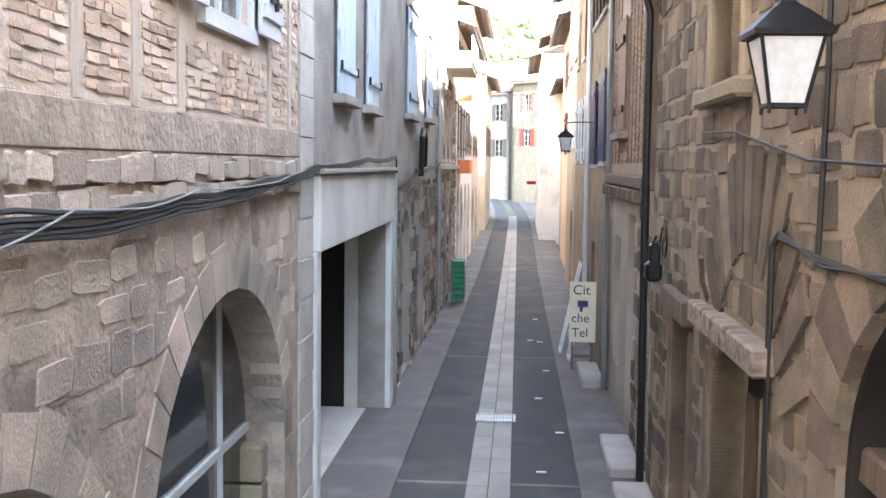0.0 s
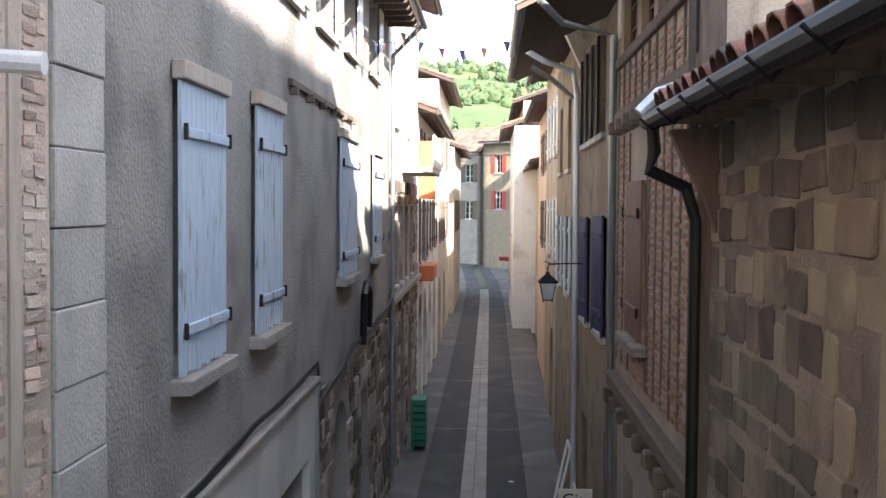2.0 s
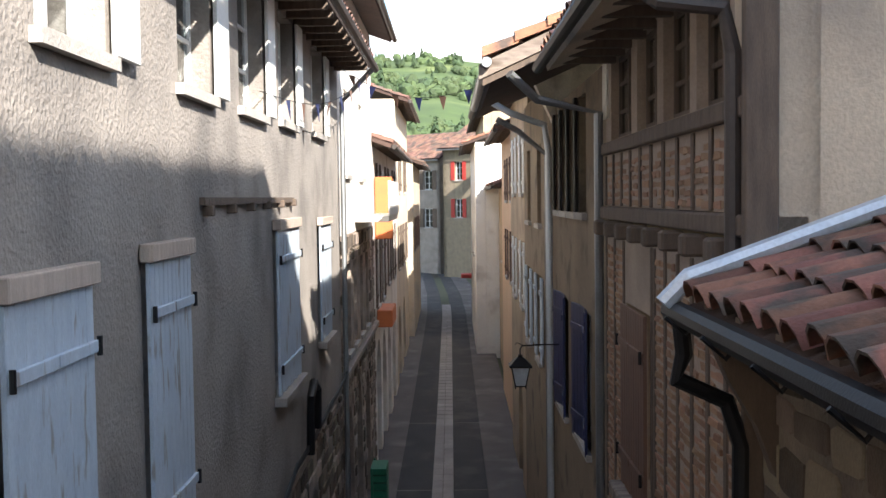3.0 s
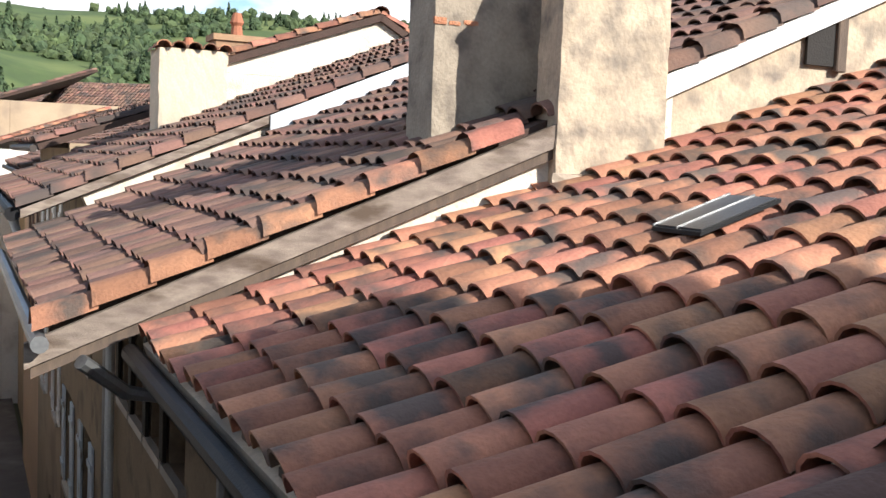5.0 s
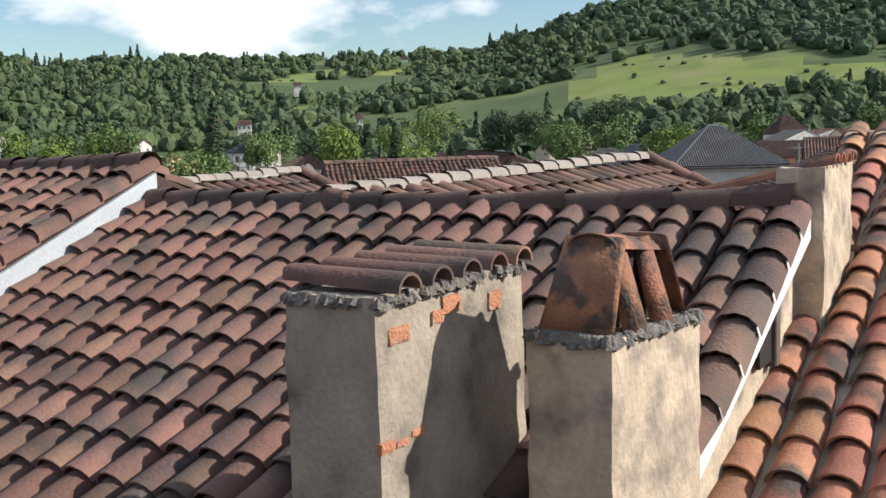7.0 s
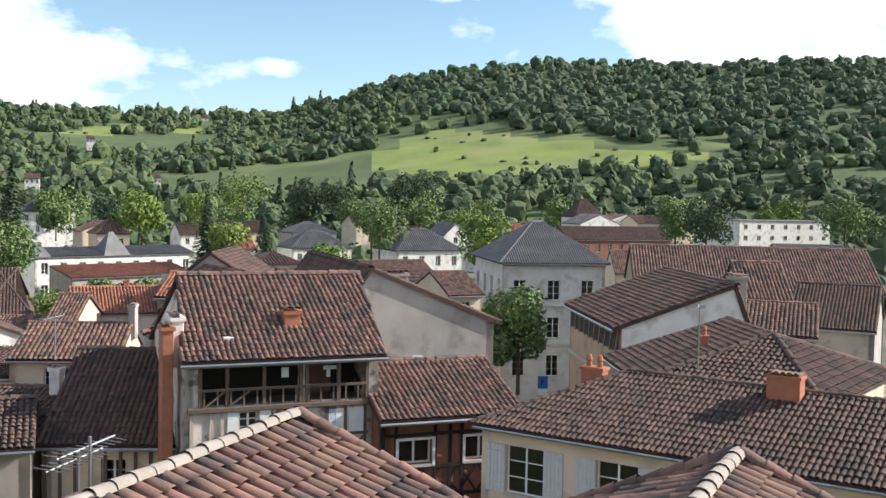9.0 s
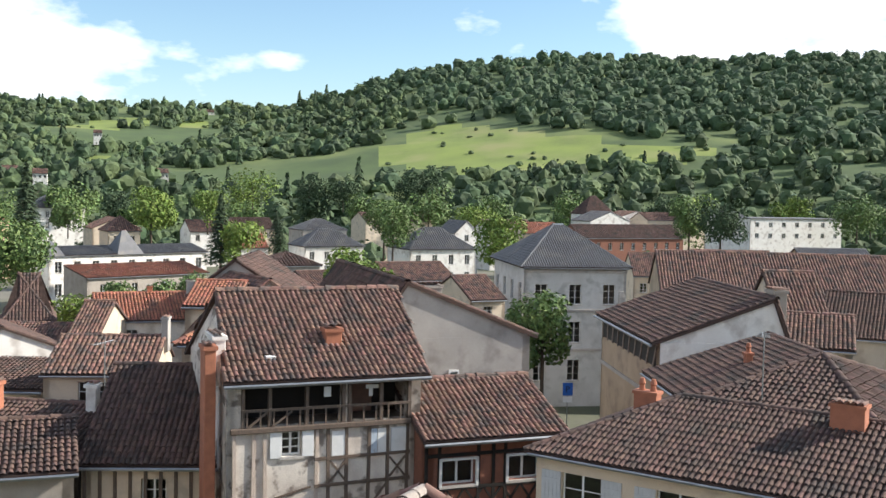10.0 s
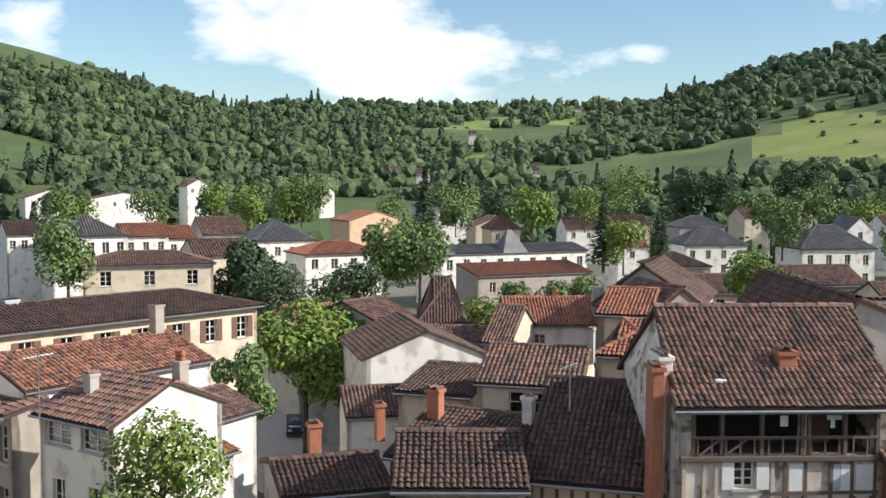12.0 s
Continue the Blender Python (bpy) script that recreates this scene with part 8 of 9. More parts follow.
for x, w, m in ((3.12, .42, WHITE_PAINT), (4.32, .22, BLUE_PAINT), (4.56, .32, WHITE_PAINT), (4.98, .5, WHITE_PAINT)):
    part("board_panel", Shape().box(x, x + w, -.04, -.001, 7.36, 8.1, .004), m, balcony, "pale boarded panel")
c_ = chimney(balcony, 3.25, 1.2, bh + .2, .5, .5, 1.0, BRICK_STACK)
part("roof_light", Shape().box(1.25, 1.55, .55, .85, bh + .35, bh + .52, .01), WHITE_PAINT, balcony, "small white roof vent")
chimney(balcony, -.2, 1.0, bh - .4, .35, 1.2, 1.5, WHITE_WALL)
chimney(balcony, -.55, .4, bh - 4, .32, .8, 4.9, BRICK_STACK)

# ---- brick house ----
for x in (.0, .42, 1.7, 2.2, 2.6, 3.9, 4.35):
    bar(brick, "timber_post", x + .05, 5.3, x + .05, 7.9, .1, -.05, 0, DARK_WOOD_SHADE)
for z in (7.42, 6.4, 5.5):
    bar(brick, "timber_rail", 0, z, 4.5, z, .1, -.06, 0, DARK_WOOD_SHADE)
for i in range(7):
    x = .1 + i * .62
    bar(brick, "brace", x, 5.55, x + .55, 6.35, .06, -.045, 0, DARK_WOOD_SHADE)
    bar(brick, "brace", x + .55, 5.55, x, 6.35, .06, -.046, 0, DARK_WOOD_SHADE)
for x in (.55, 2.75):
    window(brick, x, 0, 6.5, 1.1, .75, WHITE_PAINT, None, cross=0)
    part("window_surround", Shape().box(x - .09, x - .004, -.08, .02, 6.45, 7.32).box(x + 1.104, x + 1.19, -.08, .02, 6.45, 7.32).box(x - .09, x + 1.19, -.08, .02, 7.254, 7.33), WHITE_PAINT, brick)

# ---- grey gable house ----
part("window_surround", Shape().box(3.1, 3.5, -.06, -.002, 8.9, 9.7), WHITE_PAINT, grey)
part("pane", Shape().box(3.16, 3.44, -.075, -.061, 8.97, 9.63), GLASS, grey)
chimney(grey, 2.6, 3, 11.4, 1.2, .7, 1.2, LIME_GREY)
chimney(grey, 1.5, 2, 11.6, .5, .5, 1.0, BRICK_STACK)
s = Shape()
for i in range(14):
    b = barrel(.2, .5, 4, False)
    s.add([(3.6 + i * .2 + p[0], -.45 + p[1], 8.3 + p[2] + p[1] * .25) for p in b.v], b.f)
part("coping_tiles", s, TILE_OLD, grey, "tile coping on the wall")
part("coping_wall", Shape().box(3.5, 6.4, -.35, -.004, 6.0, 8.3), GREY_WALL, grey)

# ---- dark roof house: half-timbered front ----
for i in range(9):
    bar(darkroof, "timber_post", .1 + i * .45, 5.5, .1 + i * .45, 7.8, .1, -.05, 0, TIMBER)
bar(darkroof, "timber_rail", 0, 6.3, 3.8, 6.3, .1, -.055, 0, TIMBER)
part("roof_light", Shape().box(1.9, 2.2, 2.0, 2.35, 8.95, 9.15, .01), ZINC_LIGHT, darkroof, "small roof light")
# orange half-timbered house
for i in range(7):
    bar(orangeht, "timber_post", .1 + i * .45, 7.2, .1 + i * .45, 9.5, .09, -.05, 0, TIMBER)
for z in (8.0, 8.7, 7.3):
    bar(orangeht, "timber_rail", 0, z, 2.9, z, .09, -.055, 0, TIMBER)
for i in range(6):
    bar(orangeht, "brace", .15 + i * .45, 7.35, .5 + i * .45, 7.95, .06, -.045, 0, TIMBER)
# corner house loft boards and facade strip
for i in range(10):
    bar(corner, "loft_post", .3 + i * .9, corner["h"] - 1.0, .3 + i * .95, corner["h"] - .1, .12, -.06, 0, TIMBER_GREY)
# no hole here: the loft's inner dark is a near-black panel
part("loft_opening", Shape().box(.3, 8.7, -.03, -.002, corner["h"] - .95, corner["h"] - .15), DARK_WOOD_SHADE, corner, "near-black panel on the wall for the dark of an open loft")
part("string_course", Shape().box(0, 9.0, -.07, -.002, corner["h"] - 2.2, corner["h"] - 2.05), QUOIN, corner)
part("white_gable", Shape().box(corner["w"] + .004, corner["w"] + .03, .05, 4.9, 5, corner["h"]), WHITE_WALL, corner, "whitewashed side wall")
chimney(corner, 8.1, 4.4, corner["h"] + .4, .8, .5, 1.6, LIME_GREY)
chimney(near, 1.6, 4.4, near["h"] + .5, .9, .5, 1.25, BRICK_STACK, 2)
chimney(near, 8.9, 3.7, near["h"] + 1.0, 1.1, .6, 1.35, BRICK_STACK)
for h_, x, y, z, w, d, hh, m, p in ((wide, 5.3, 3.6, .6, .35, .9, 1.9, GREY_WALL, 0), (redroof, 7.0, 1.2, .4, .6, .6, 2.6, GREY_WALL, 0), (redroof, 4.2, 4.2, 1.5, .4, .4, .8, BRICK_STACK, 0), (low1, .3, 2, .7, .45, .45, 1.1, BRICK_STACK, 0), (low1, 3.6, 2.4, .8, .35, .35, 1.0, WHITE_WALL, 0), (low2, 1.2, 2, .6, .4, .4, 1.1, BRICK_STACK, 0), (low2, 3.6, 2.6, .8, .3, .3, 1.3, BRICK_STACK, 0), (whiteg, 1.2, 1.2, .4, .45, .45, 1.1, GREY_WALL, 0), (whiteg, 4.0, 3.4, .7, .5, .5, 1.3, LIME_GREY, 2), (brownr, 10.0, 3.1, 1.0, .6, .6, 1.9, LIME_GREY, 0), (longb, 18, 3.6, 1.0, .9, .5, .5, ZINC_LIGHT, 0), (dk, 4.4, 3.4, .9, .35, .35, .9, BRICK_STACK, 1)):
    chimney(h_, x, y, h_["h"] + z, w, d, hh, m, p)

# chateau pavilion roofs
cw = chateau["w"]
for x0, w, hh in ((cw * .40, cw * .17, 4.2), (-.3, cw * .1, 2.6)):
    s = Shape()
    s.add([(x0, -.5, chateau["h"]), (x0 + w, -.5, chateau["h"]), (x0 + w, 5, chateau["h"]), (x0, 5, chateau["h"]), (x0 + w * .42, 2.2, chateau["h"] + hh), (x0 + w * .58, 2.2, chateau["h"] + hh)], [(0, 1, 5, 4), (1, 2, 5), (2, 3, 4, 5), (3, 0, 4)])
    part("pavilion_roof", s, SLATE, chateau, "steep slate pavilion roof")
# string courses and quoins of the grey stone building
for z in (hall["h"] - 4.6, hall["h"] - 8.7, hall["h"] - .5):
    part("string_course", Shape().box(-.05, hall["w"] + .05, -.16, -.002, z, z + .3, .02), QUOIN, hall, "pale stone string course")
for i in range(20):
    for x in (0, hall["w"] - .8):
        part("quoin", Shape().box(x, x + .8 - .25 * (i % 2), -.09, -.002, .2 + i * .6, .75 + i * .6, .02), QUOIN, hall)
part("ridge_cap", Shape().box(4.9, hall["w"] - 4.9, 7.55, 7.95, hall["h"] + 4.2, hall["h"] + 4.4), ZINC_LIGHT, hall)

# ---- car park ----
solo("car_park", Shape().prism([(48, 82, -5.25), (80, 76, -5.25), (92, 108, -5.25), (60, 118, -5.25)], (0, 0, -1.2)), GRAVEL, "pale gravel car park between gardens", "car park", kind="structure")
def car(label, x, y, z, ang, paint, k=1.0):
    c = thing("car", label, "car", STREET @ Matrix.Translation((x, y, z)) @ Matrix.Rotation(radians(ang), 4, "Z"), "cars in the car park")
    prof = [(-2.1, .35), (-2.15, .7), (-1.95, .92), (-1.0, .98), (-.45, 1.42), (.9, 1.48), (1.7, 1.0), (2.1, .9), (2.12, .35)]
    body = Shape()
    lo = [(p[0], -.85, p[1]) for p in prof]
    hi = [(p[0], .85, p[1]) for p in prof]
    body.prism(lo, (0, 1.7, 0))
    part("body", body, paint, c)
    part("windscreen", Shape().prism([(-1.02, -.7, 1.02), (-1.02, .7, 1.02), (-.5, .62, 1.42), (-.5, -.62, 1.42)], (-.03, 0, .02)), GLASS, c)
    part("side_window", Shape().box(-.4, .95, -.868, -.852, 1.05, 1.36), RUBBER, c)
    part("side_window", Shape().box(-.4, .95, .852, .868, 1.05, 1.36), RUBBER, c)
    for x_ in (-1.3, 1.3):
        for y_ in (-.88, .7):
            w = part("wheel", Shape().tube([(x_, y_, .32), (x_, y_ + .18, .32)], .32, 14), RUBBER, c)
            part("rim", Shape().tube([(x_, y_ - .006 if y_ < 0 else y_ + .17, .32), (x_, y_ + .012 if y_ < 0 else y_ + .188, .32)], .18, 10), STEEL, w)
    for y_ in (-.6, .6):
        part("headlight", Shape().box(-2.17, -2.1, y_ - .18, y_ + .18, .62, .8, .01), MILK_GLASS, c)
car("dark blue car parked on pale gravel", 62.1, 94.6, -5.25, 48, CAR_BLUE)
car("silver hatchback parked under trees", 72.6, 102.4, -5.25, -60, CAR_SILVER)
car("dark car parked under trees", 70.0, 105.8, -5.25, 20, CAR_BLUE)
solo("garden_wall", Shape().box(0, 9, 0, .4, 0, 1.2, .03), RUBBLE_BED, "stone garden wall before the car park", "wall", STREET @ Matrix.Translation((49.0, 82.0, -5.6)) @ Matrix.Rotation(radians(-18), 4, "Z"))

# ---- street corner beyond the brick house ----
solo("cross_street", Shape().prism([(60, 30, -3.05), (66, 22, -3.35), (88, 40, -4.9), (80, 50, -4.5)], (0, 0, -.3)), ASPHALT, "asphalt side street with crossing", "road", kind="structure")
for i in range(5):
    solo("crossing_stripe", Shape().box(0, 2.4, 0, .45, 0, .02), WHITE_PAINT, "white pedestrian crossing stripe on asphalt", "road marking", STREET @ Matrix.Translation((66.5 + i * .85, 30.2 - i * .55, -3.28 - i * .05)) @ Matrix.Rotation(radians(30), 4, "Z"))
ps = thing("parking_sign", "blue parking sign on a grey post", "sign", STREET @ Matrix.Translation((88.0, 42.9, -5.0)) @ Matrix.Rotation(radians(-62), 4, "Z"))
part("post", Shape().tube([(0, 0, 0), (0, 0, 5.0)], .05, 8), ZINC, ps)
part("sign_plate", Shape().box(-.45, .45, -.08, -.05, 3.9, 5.0, .01), surface("sign_blue", (0.03, 0.14, 0.5), None, 3, .5, 50, 0), ps)
letters("P", -.22, 4.2, .75, ps, -.09)
part("sub_plate", Shape().box(-.4, .4, -.08, -.05, 3.3, 3.8, .01), WHITE_PAINT, ps)

# ---- pylons, aerials ----
def pylon(x, y, z, h):
    p = thing("pylon", "grey lattice pylon standing on the wooded hill", "pylon", STREET @ Matrix.Translation((x, y, z)))
    s = Shape()
    for sx in (-1, 1):
        for sy in (-1, 1):
            s.tube([(sx * h * .09, sy * h * .09, 0), (sx * h * .025, sy * h * .025, h * .7), (sx * .3, sy * .3, h)], .35, 4)
    for i in range(7):
        k = 1 - i / 8.5
        r_, z_ = h * .09 * k, h * i * .12
        s.tube([(-r_, -r_, z_), (r_ * .9, r_ * .9, z_ + h * .12)], .2, 4).tube([(r_, -r_, z_), (-r_ * .9, r_ * .9, z_ + h * .12)], .2, 4)
    part("lattice", s, ZINC, p)
pylon(940, 94, 50, 42)
pylon(995, 465, 88, 36)
def aerial(x, y, z, h, label="thin television aerial on a mast"):
    a = thing("aerial", label, "aerial", STREET @ Matrix.Translation((x, y, z)))
    part("mast", Shape().tube([(0, 0, 0), (0, 0, h)], .022, 6), ZINC, a)
    part("boom", Shape().tube([(-.6, 0, h - .15), (.6, .1, h - .12)], .014, 5), ZINC, a)
    for i in range(9):
        x_ = -.55 + i * .135
        part("element", Shape().tube([(x_, -.22 + .01 * i, h - .14), (x_, .24 - .01 * i, h - .13)], .007, 4), ZINC, a)
aerial(10.4, 28.6, 10.6, 1.6)
aerial(10.8, 29.1, 10.6, 1.3)
aerial(18.0, 58.5, 8.8, 2.4)
aerial(34.5, 24.0, 9.8, 2.2)
aerial(29.0, 44.9, 9.4, 1.6)


# ---- trees in the town ----
tree('broadleaf_tree', 'sunlit light green tree beside the car park', 57.1, 88.0, -5.3, 12.5, 4.4, LEAF_LIGHT, 6500, 3, 0.24, town=False)
tree('broadleaf_tree', 'green tree beside the car park', 62.6, 88.6, -5.3, 12.0, 3.4, LEAF, 5200, 4, 0.24, town=False)
tree('broadleaf_tree', 'broadleaf tree with a full uneven green crown', 41.9, 77.4, -1.5, 8.4, 2.0, LEAF, 3600, 5, 0.18, town=False)
tree('broadleaf_tree', 'bright yellow-green leafy tree beside a white wall', 22.0, 57.4, 0.2, 9.0, 2.3, LEAF_LIGHT, 6000, 6, 0.12, town=False)
tree('broadleaf_tree', 'broad grey-green tree with a dense crown', 80.2, 122.3, -5.5, 16.0, 5.4, LEAF_DARK, 5600, 7, 0.34, town=False)
tree('broadleaf_tree', 'broadleaf tree with a full uneven green crown', 73.8, 108.9, 0.8, 7.0, 3.2, LEAF_DARK, 2550, 8, 0.22)
tree('broadleaf_tree', 'broadleaf tree with a full uneven green crown', 111.4, 123.2, -0.2, 12.0, 5.5, LEAF, 4420, 9, 0.30)
tree('broadleaf_tree', 'broadleaf tree with a full uneven green crown', 108.4, 127.0, 1.4, 9.0, 4.0, LEAF, 2550, 10, 0.30)
tree('conifer_tree', 'tall dark conifer with drooping branches', 119.6, 129.4, 3.0, 16.0, 3.6, LEAF_DARK, 1600, 11, 0.50, True)
tree('broadleaf_tree', 'broadleaf tree with a full uneven green crown', 60.9, 129.4, 3.4, 9.0, 4.0, LEAF, 3060, 12, 0.26)
tree('conifer_tree', 'dark conifer with a narrow crown', 88.5, 182.4, 4.7, 10.0, 3.0, LEAF_DARK, 1200, 13, 0.40, True)
tree('conifer_tree', 'tall dark conifer with drooping branches', 158.3, 121.8, 1.2, 14.0, 3.4, LEAF_DARK, 1400, 14, 0.50, True)
tree('broadleaf_tree', 'broadleaf tree with a full uneven green crown', 156.2, 116.6, 1.1, 9.0, 3.8, LEAF_LIGHT, 2380, 15, 0.30)
tree('conifer_tree', 'small dark conifer with a narrow crown', 165.0, 113.8, 1.2, 9.0, 2.2, LEAF_DARK, 900, 16, 0.40, True)
tree('broadleaf_tree', 'broadleaf tree with a full uneven green crown', 183.3, 99.9, 3.0, 11.0, 4.5, LEAF, 2550, 17, 0.30)
tree('broadleaf_tree', 'broadleaf tree with a full uneven green crown', 187.6, 157.4, 3.7, 12.0, 5.0, LEAF_LIGHT, 2550, 18, 0.37)
tree('broadleaf_tree', 'broadleaf tree with a full uneven green crown', 177.0, 170.2, 4.9, 8.0, 4.0, LEAF, 1700, 19, 0.37)
tree('broadleaf_tree', 'broadleaf tree with a full uneven green crown', 90.5, 62.7, 4.5, 4.0, 3.0, LEAF_LIGHT, 2380, 20, 0.22)
tree('broadleaf_tree', 'broadleaf tree with a full uneven green crown', 98.2, 92.3, 1.5, 3.5, 2.6, LEAF, 1530, 21, 0.22)
tree('broadleaf_tree', 'broadleaf tree with a full uneven green crown', 104.4, 92.7, 1.9, 3.5, 2.6, LEAF, 1530, 22, 0.22)
tree('broadleaf_tree', 'broadleaf tree with a full uneven green crown', 97.3, 96.5, 1.9, 3.0, 2.4, LEAF, 1360, 23, 0.22)
tree('broadleaf_tree', 'broadleaf tree with a full uneven green crown', 65.8, 76.6, 3.1, 4.0, 2.5, LEAF_LIGHT, 1530, 24, 0.18)
tree('broadleaf_tree', 'broadleaf tree with a full uneven green crown', 89.3, 118.4, -0.9, 7.0, 4.0, LEAF, 2040, 25, 0.26)
tree('broadleaf_tree', 'broadleaf tree with a full uneven green crown', 91.1, 116.3, 0.5, 6.0, 3.5, LEAF_DARK, 2040, 26, 0.26)
tree('broadleaf_tree', 'broadleaf tree with a full uneven green crown', 151.8, 247.4, 4.5, 9.0, 5.0, LEAF, 1530, 27, 0.37)
tree('broadleaf_tree', 'broadleaf tree with a full uneven green crown', 168.9, 242.7, 7.0, 9.0, 5.0, LEAF_LIGHT, 1530, 28, 0.37)
tree('broadleaf_tree', 'broadleaf tree with a full uneven green crown', 181.8, 242.7, 4.5, 8.0, 4.5, LEAF_LIGHT, 1530, 29, 0.37)
tree('broadleaf_tree', 'broadleaf tree with a full uneven green crown', 225.8, 268.3, 6.1, 12.0, 7.0, LEAF, 1870, 30, 0.44)
tree('broadleaf_tree', 'dark green tree before the grey stone building', 78.8, 42.2, -0.2, 8.2, 3.0, LEAF, 4420, 31, 0.21)
tree('broadleaf_tree', 'broadleaf tree with a full uneven green crown', 152.3, 69.4, 2.5, 10.0, 4.2, LEAF_LIGHT, 3060, 32, 0.30)
tree('broadleaf_tree', 'broadleaf tree with a full uneven green crown', 218.9, 49.3, 3.3, 13.0, 5.0, LEAF, 3060, 33, 0.33)
tree('broadleaf_tree', 'broadleaf tree with a full uneven green crown', 210.9, 42.3, 4.0, 12.0, 5.2, LEAF_DARK, 3060, 34, 0.33)
tree('broadleaf_tree', 'broadleaf tree with a full uneven green crown', 196.8, 107.6, 2.3, 12.0, 4.5, LEAF, 2550, 35, 0.33)
tree('broadleaf_tree', 'broadleaf tree with a full uneven green crown', 390.7, 176.7, 7.8, 17.0, 9.0, LEAF_DARK, 3740, 36, 0.52)
tree('conifer_tree', 'dark conifer with a narrow crown', 175.8, 120.7, 2.9, 9.0, 2.4, LEAF_DARK, 900, 37, 0.40, True)
tree('broadleaf_tree', 'broadleaf tree with a full uneven green crown', 322.9, 15.2, 4.0, 12.0, 8.0, LEAF, 2040, 38, 0.44)
tree('broadleaf_tree', 'broadleaf tree with a full uneven green crown', 94.6, 66.6, 5.7, 4.0, 2.6, LEAF_LIGHT, 1530, 39, 0.22)
tree('broadleaf_tree', 'broadleaf tree with a full uneven green crown', 140.5, 44.0, 2.3, 5.0, 2.5, LEAF_LIGHT, 1190, 40, 0.22)
tree('broadleaf_tree', 'broadleaf tree with a full uneven green crown', 222.9, 166.3, 4.4, 11.0, 5.0, LEAF_LIGHT, 1700, 41, 0.37)
tree('broadleaf_tree', 'broadleaf tree with a full uneven green crown', 213.7, 176.3, 3.7, 12.0, 5.0, LEAF_LIGHT, 2040, 42, 0.37)
tree('broadleaf_tree', 'broadleaf tree with a full uneven green crown', 262.2, 176.9, 10.1, 9.0, 8.0, LEAF_LIGHT, 1700, 43, 0.37)
tree('broadleaf_tree', 'broadleaf tree with a full uneven green crown', 339.4, 199.2, 9.0, 11.0, 8.0, LEAF_DARK, 2550, 44, 0.44)
tree('broadleaf_tree', 'broadleaf tree with a full uneven green crown', 343.7, 187.7, 8.1, 10.0, 7.0, LEAF_DARK, 2550, 45, 0.44)
tree('broadleaf_tree', 'broadleaf tree with a full uneven green crown', 212.6, 299.9, 2.7, 9.9, 5.3, LEAF_DARK, 1190, 46, 0.59)
tree('broadleaf_tree', 'broadleaf tree with a full uneven green crown', 340.3, 135.4, -0.3, 9.4, 7.1, LEAF_LIGHT, 1190, 47, 0.59)
tree('broadleaf_tree', 'broadleaf tree with a full uneven green crown', 224.5, 296.6, 3.3, 10.3, 8.7, LEAF_LIGHT, 1190, 48, 0.59)
tree('broadleaf_tree', 'broadleaf tree with a full uneven green crown', 357.4, 63.7, 3.2, 12.8, 7.9, LEAF_LIGHT, 1190, 49, 0.59)
tree('broadleaf_tree', 'broadleaf tree with a full uneven green crown', 212.6, 378.3, -0.3, 12.0, 5.7, LEAF_DARK, 1190, 50, 0.59)
tree('broadleaf_tree', 'broadleaf tree with a full uneven green crown', 368.4, 245.8, -4.2, 14.7, 8.4, LEAF, 1190, 51, 0.59)
tree('broadleaf_tree', 'broadleaf tree with a full uneven green crown', 381.8, 170.2, 0.4, 14.1, 7.0, LEAF_DARK, 1190, 52, 0.59)
tree('broadleaf_tree', 'broadleaf tree with a full uneven green crown', 326.9, 170.7, 0.7, 10.4, 6.0, LEAF, 1190, 53, 0.59)
tree('broadleaf_tree', 'broadleaf tree with a full uneven green crown', 203.6, 366.6, -0.7, 12.1, 7.6, LEAF_LIGHT, 1190, 54, 0.59)
tree('broadleaf_tree', 'broadleaf tree with a full uneven green crown', 329.1, 273.6, -1.2, 14.5, 7.5, LEAF_DARK, 1190, 55, 0.59)
tree('broadleaf_tree', 'broadleaf tree with a full uneven green crown', 236.2, 310.9, 0.8, 10.9, 7.2, LEAF_LIGHT, 1190, 56, 0.59)
tree('broadleaf_tree', 'broadleaf tree with a full uneven green crown', 274.0, 246.4, 0.7, 13.6, 7.5, LEAF, 1190, 57, 0.59)
tree('broadleaf_tree', 'broadleaf tree with a full uneven green crown', 238.6, 398.5, -0.3, 9.2, 6.4, LEAF, 1190, 58, 0.59)
tree('broadleaf_tree', 'broadleaf tree with a full uneven green crown', 447.3, 41.0, -0.4, 14.8, 5.1, LEAF_LIGHT, 1190, 59, 0.59)
tree('broadleaf_tree', 'broadleaf tree with a full uneven green crown', 231.5, 284.9, 1.9, 14.2, 8.5, LEAF, 1190, 60, 0.59)
tree('broadleaf_tree', 'broadleaf tree with a full uneven green crown', 304.5, 202.4, 0.5, 9.8, 6.5, LEAF, 1190, 61, 0.59)
tree('broadleaf_tree', 'broadleaf tree with a full uneven green crown', 223.7, 272.1, 4.2, 10.0, 8.1, LEAF_LIGHT, 1190, 62, 0.59)
tree('broadleaf_tree', 'broadleaf tree with a full uneven green crown', 418.7, 8.5, 2.5, 10.2, 8.7, LEAF, 1190, 63, 0.59)
tree('broadleaf_tree', 'broadleaf tree with a full uneven green crown', 177.8, 334.3, 3.3, 13.1, 5.6, LEAF, 1190, 64, 0.59)
tree('broadleaf_tree', 'broadleaf tree with a full uneven green crown', 367.9, 145.7, 0.5, 9.2, 8.3, LEAF_LIGHT, 1190, 65, 0.59)
tree('broadleaf_tree', 'broadleaf tree with a full uneven green crown', 338.8, 196.3, 0.5, 11.9, 6.0, LEAF_DARK, 1190, 66, 0.59)
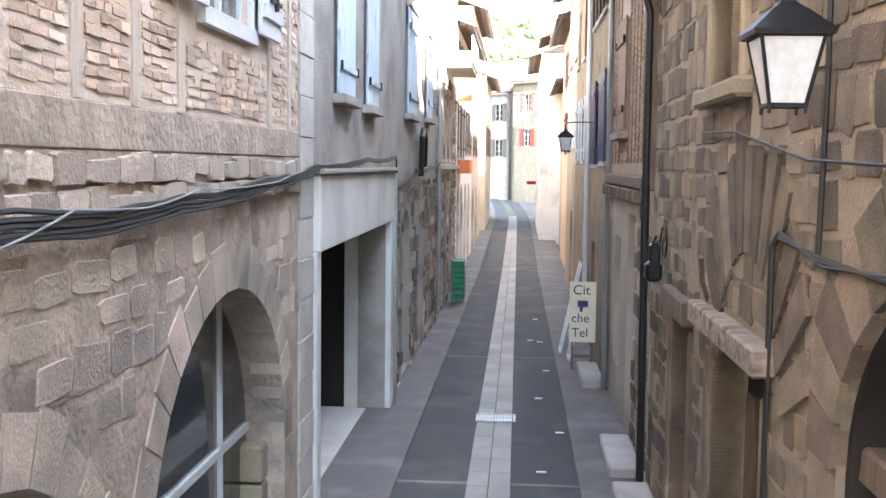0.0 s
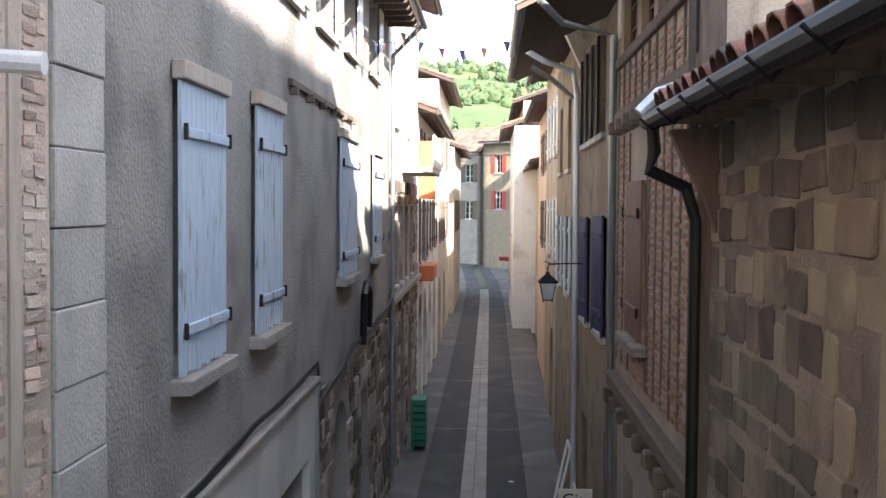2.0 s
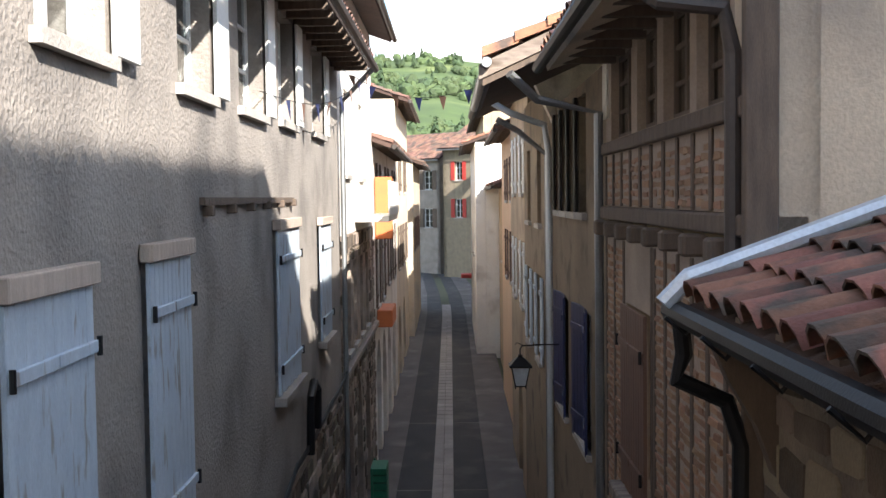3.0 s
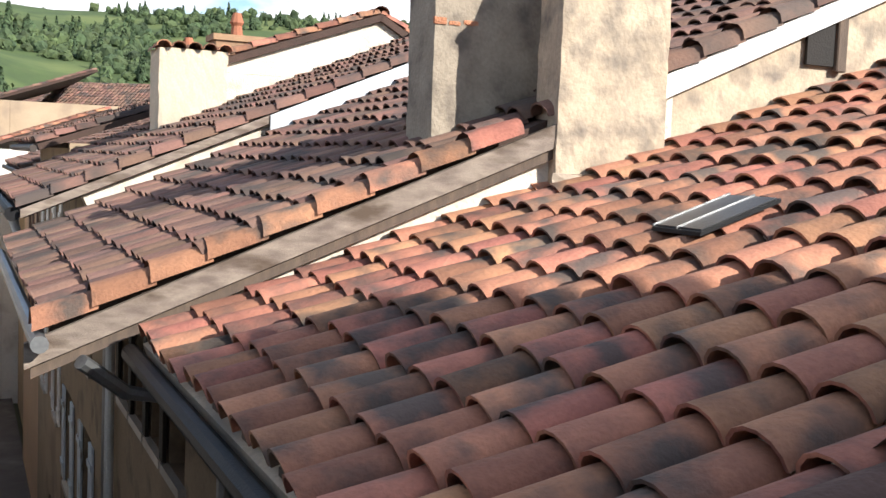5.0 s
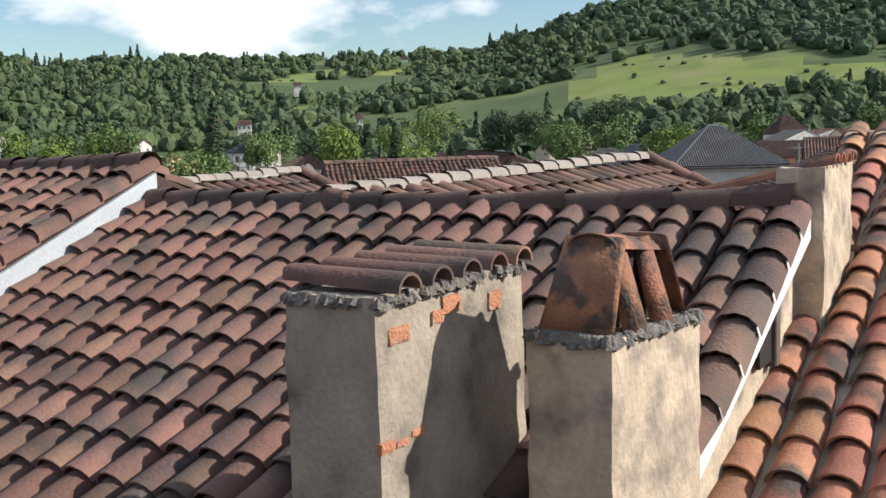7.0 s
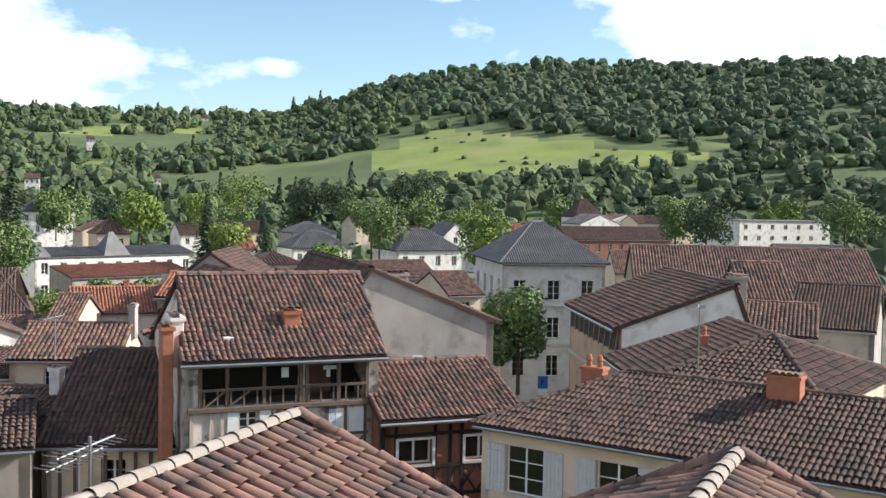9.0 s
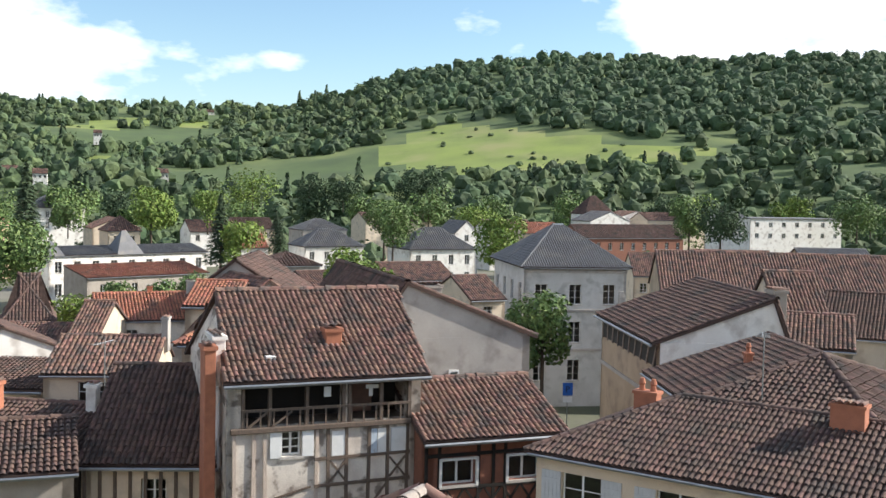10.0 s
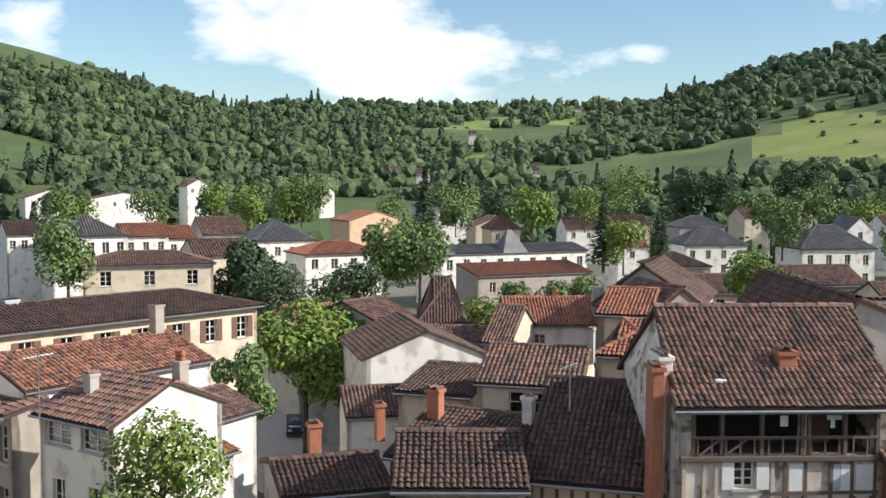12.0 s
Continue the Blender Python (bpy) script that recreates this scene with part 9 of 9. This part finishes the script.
tree('broadleaf_tree', 'broadleaf tree with a full uneven green crown', 327.7, 149.1, 1.3, 12.9, 6.7, LEAF, 1190, 67, 0.59)
tree('broadleaf_tree', 'broadleaf tree with a full uneven green crown', 255.1, 237.8, 3.7, 10.5, 5.8, LEAF, 1190, 68, 0.59)
tree('broadleaf_tree', 'broadleaf tree with a full uneven green crown', 323.8, 171.5, 1.1, 14.3, 6.3, LEAF, 1190, 69, 0.59)
tree('broadleaf_tree', 'broadleaf tree with a full uneven green crown', 381.3, 144.3, 1.1, 12.9, 8.2, LEAF, 1190, 70, 0.59)
tree('broadleaf_tree', 'broadleaf tree with a full uneven green crown', 316.2, 143.9, 2.4, 14.2, 8.6, LEAF, 1190, 71, 0.59)
tree('broadleaf_tree', 'broadleaf tree with a full uneven green crown', 268.5, 319.2, -0.5, 12.9, 8.3, LEAF, 1190, 72, 0.59)
tree('broadleaf_tree', 'broadleaf tree with a full uneven green crown', 390.5, 115.1, 0.8, 14.5, 8.8, LEAF, 1190, 73, 0.59)
tree('broadleaf_tree', 'broadleaf tree with a full uneven green crown', 343.3, 170.8, 2.2, 10.1, 6.6, LEAF, 1190, 74, 0.59)
tree('broadleaf_tree', 'broadleaf tree with a full uneven green crown', 361.5, 73.9, 1.2, 14.2, 7.8, LEAF_DARK, 1190, 75, 0.59)
tree('broadleaf_tree', 'broadleaf tree with a full uneven green crown', 325.1, 265.3, -1.0, 10.3, 5.0, LEAF, 1190, 76, 0.59)
tree('broadleaf_tree', 'broadleaf tree with a full uneven green crown', 329.5, 329.7, -3.0, 13.9, 8.1, LEAF, 1190, 77, 0.59)
tree('broadleaf_tree', 'broadleaf tree with a full uneven green crown', 331.6, 278.3, 0.9, 13.0, 6.3, LEAF_DARK, 1190, 78, 0.59)
tree('broadleaf_tree', 'broadleaf tree with a full uneven green crown', 395.4, 33.0, 3.6, 13.2, 5.5, LEAF_LIGHT, 1190, 79, 0.59)


# ---- bunting across the street ----
def bunting(p, q, n, seed):
    """A string of small triangular flags."""
    rng = random.Random(seed)
    b = thing("bunting", "string of small dark triangular flags across the street", "bunting")
    p, q = Vector(p), Vector(q)
    pts = [p.lerp(q, i / 12) - Vector((0, 0, .35 * math.sin(math.pi * i / 12))) for i in range(13)]
    part("string", Shape().tube(pts, .006, 4), CABLE, b)
    d = (q - p).normalized()
    for i in range(n):
        k = (i + .5) / n
        c = p.lerp(q, k) - Vector((0, 0, .35 * math.sin(math.pi * k)))
        part("flag", Shape().prism([c - d * .1, c + d * .1, c + Vector((rng.uniform(-.06, .06), rng.uniform(-.05, .05), -.24))], (.004, .002, 0)), NAVY if i % 2 else BROWN_PAINT, b)
bunting((-2.1, 18.8, 8.9), (-1.45, 26.5, 10.05), 9, 1)
bunting((-2.1, 27.6, 10.2), (0.5, 24.8, 9.55), 6, 2)
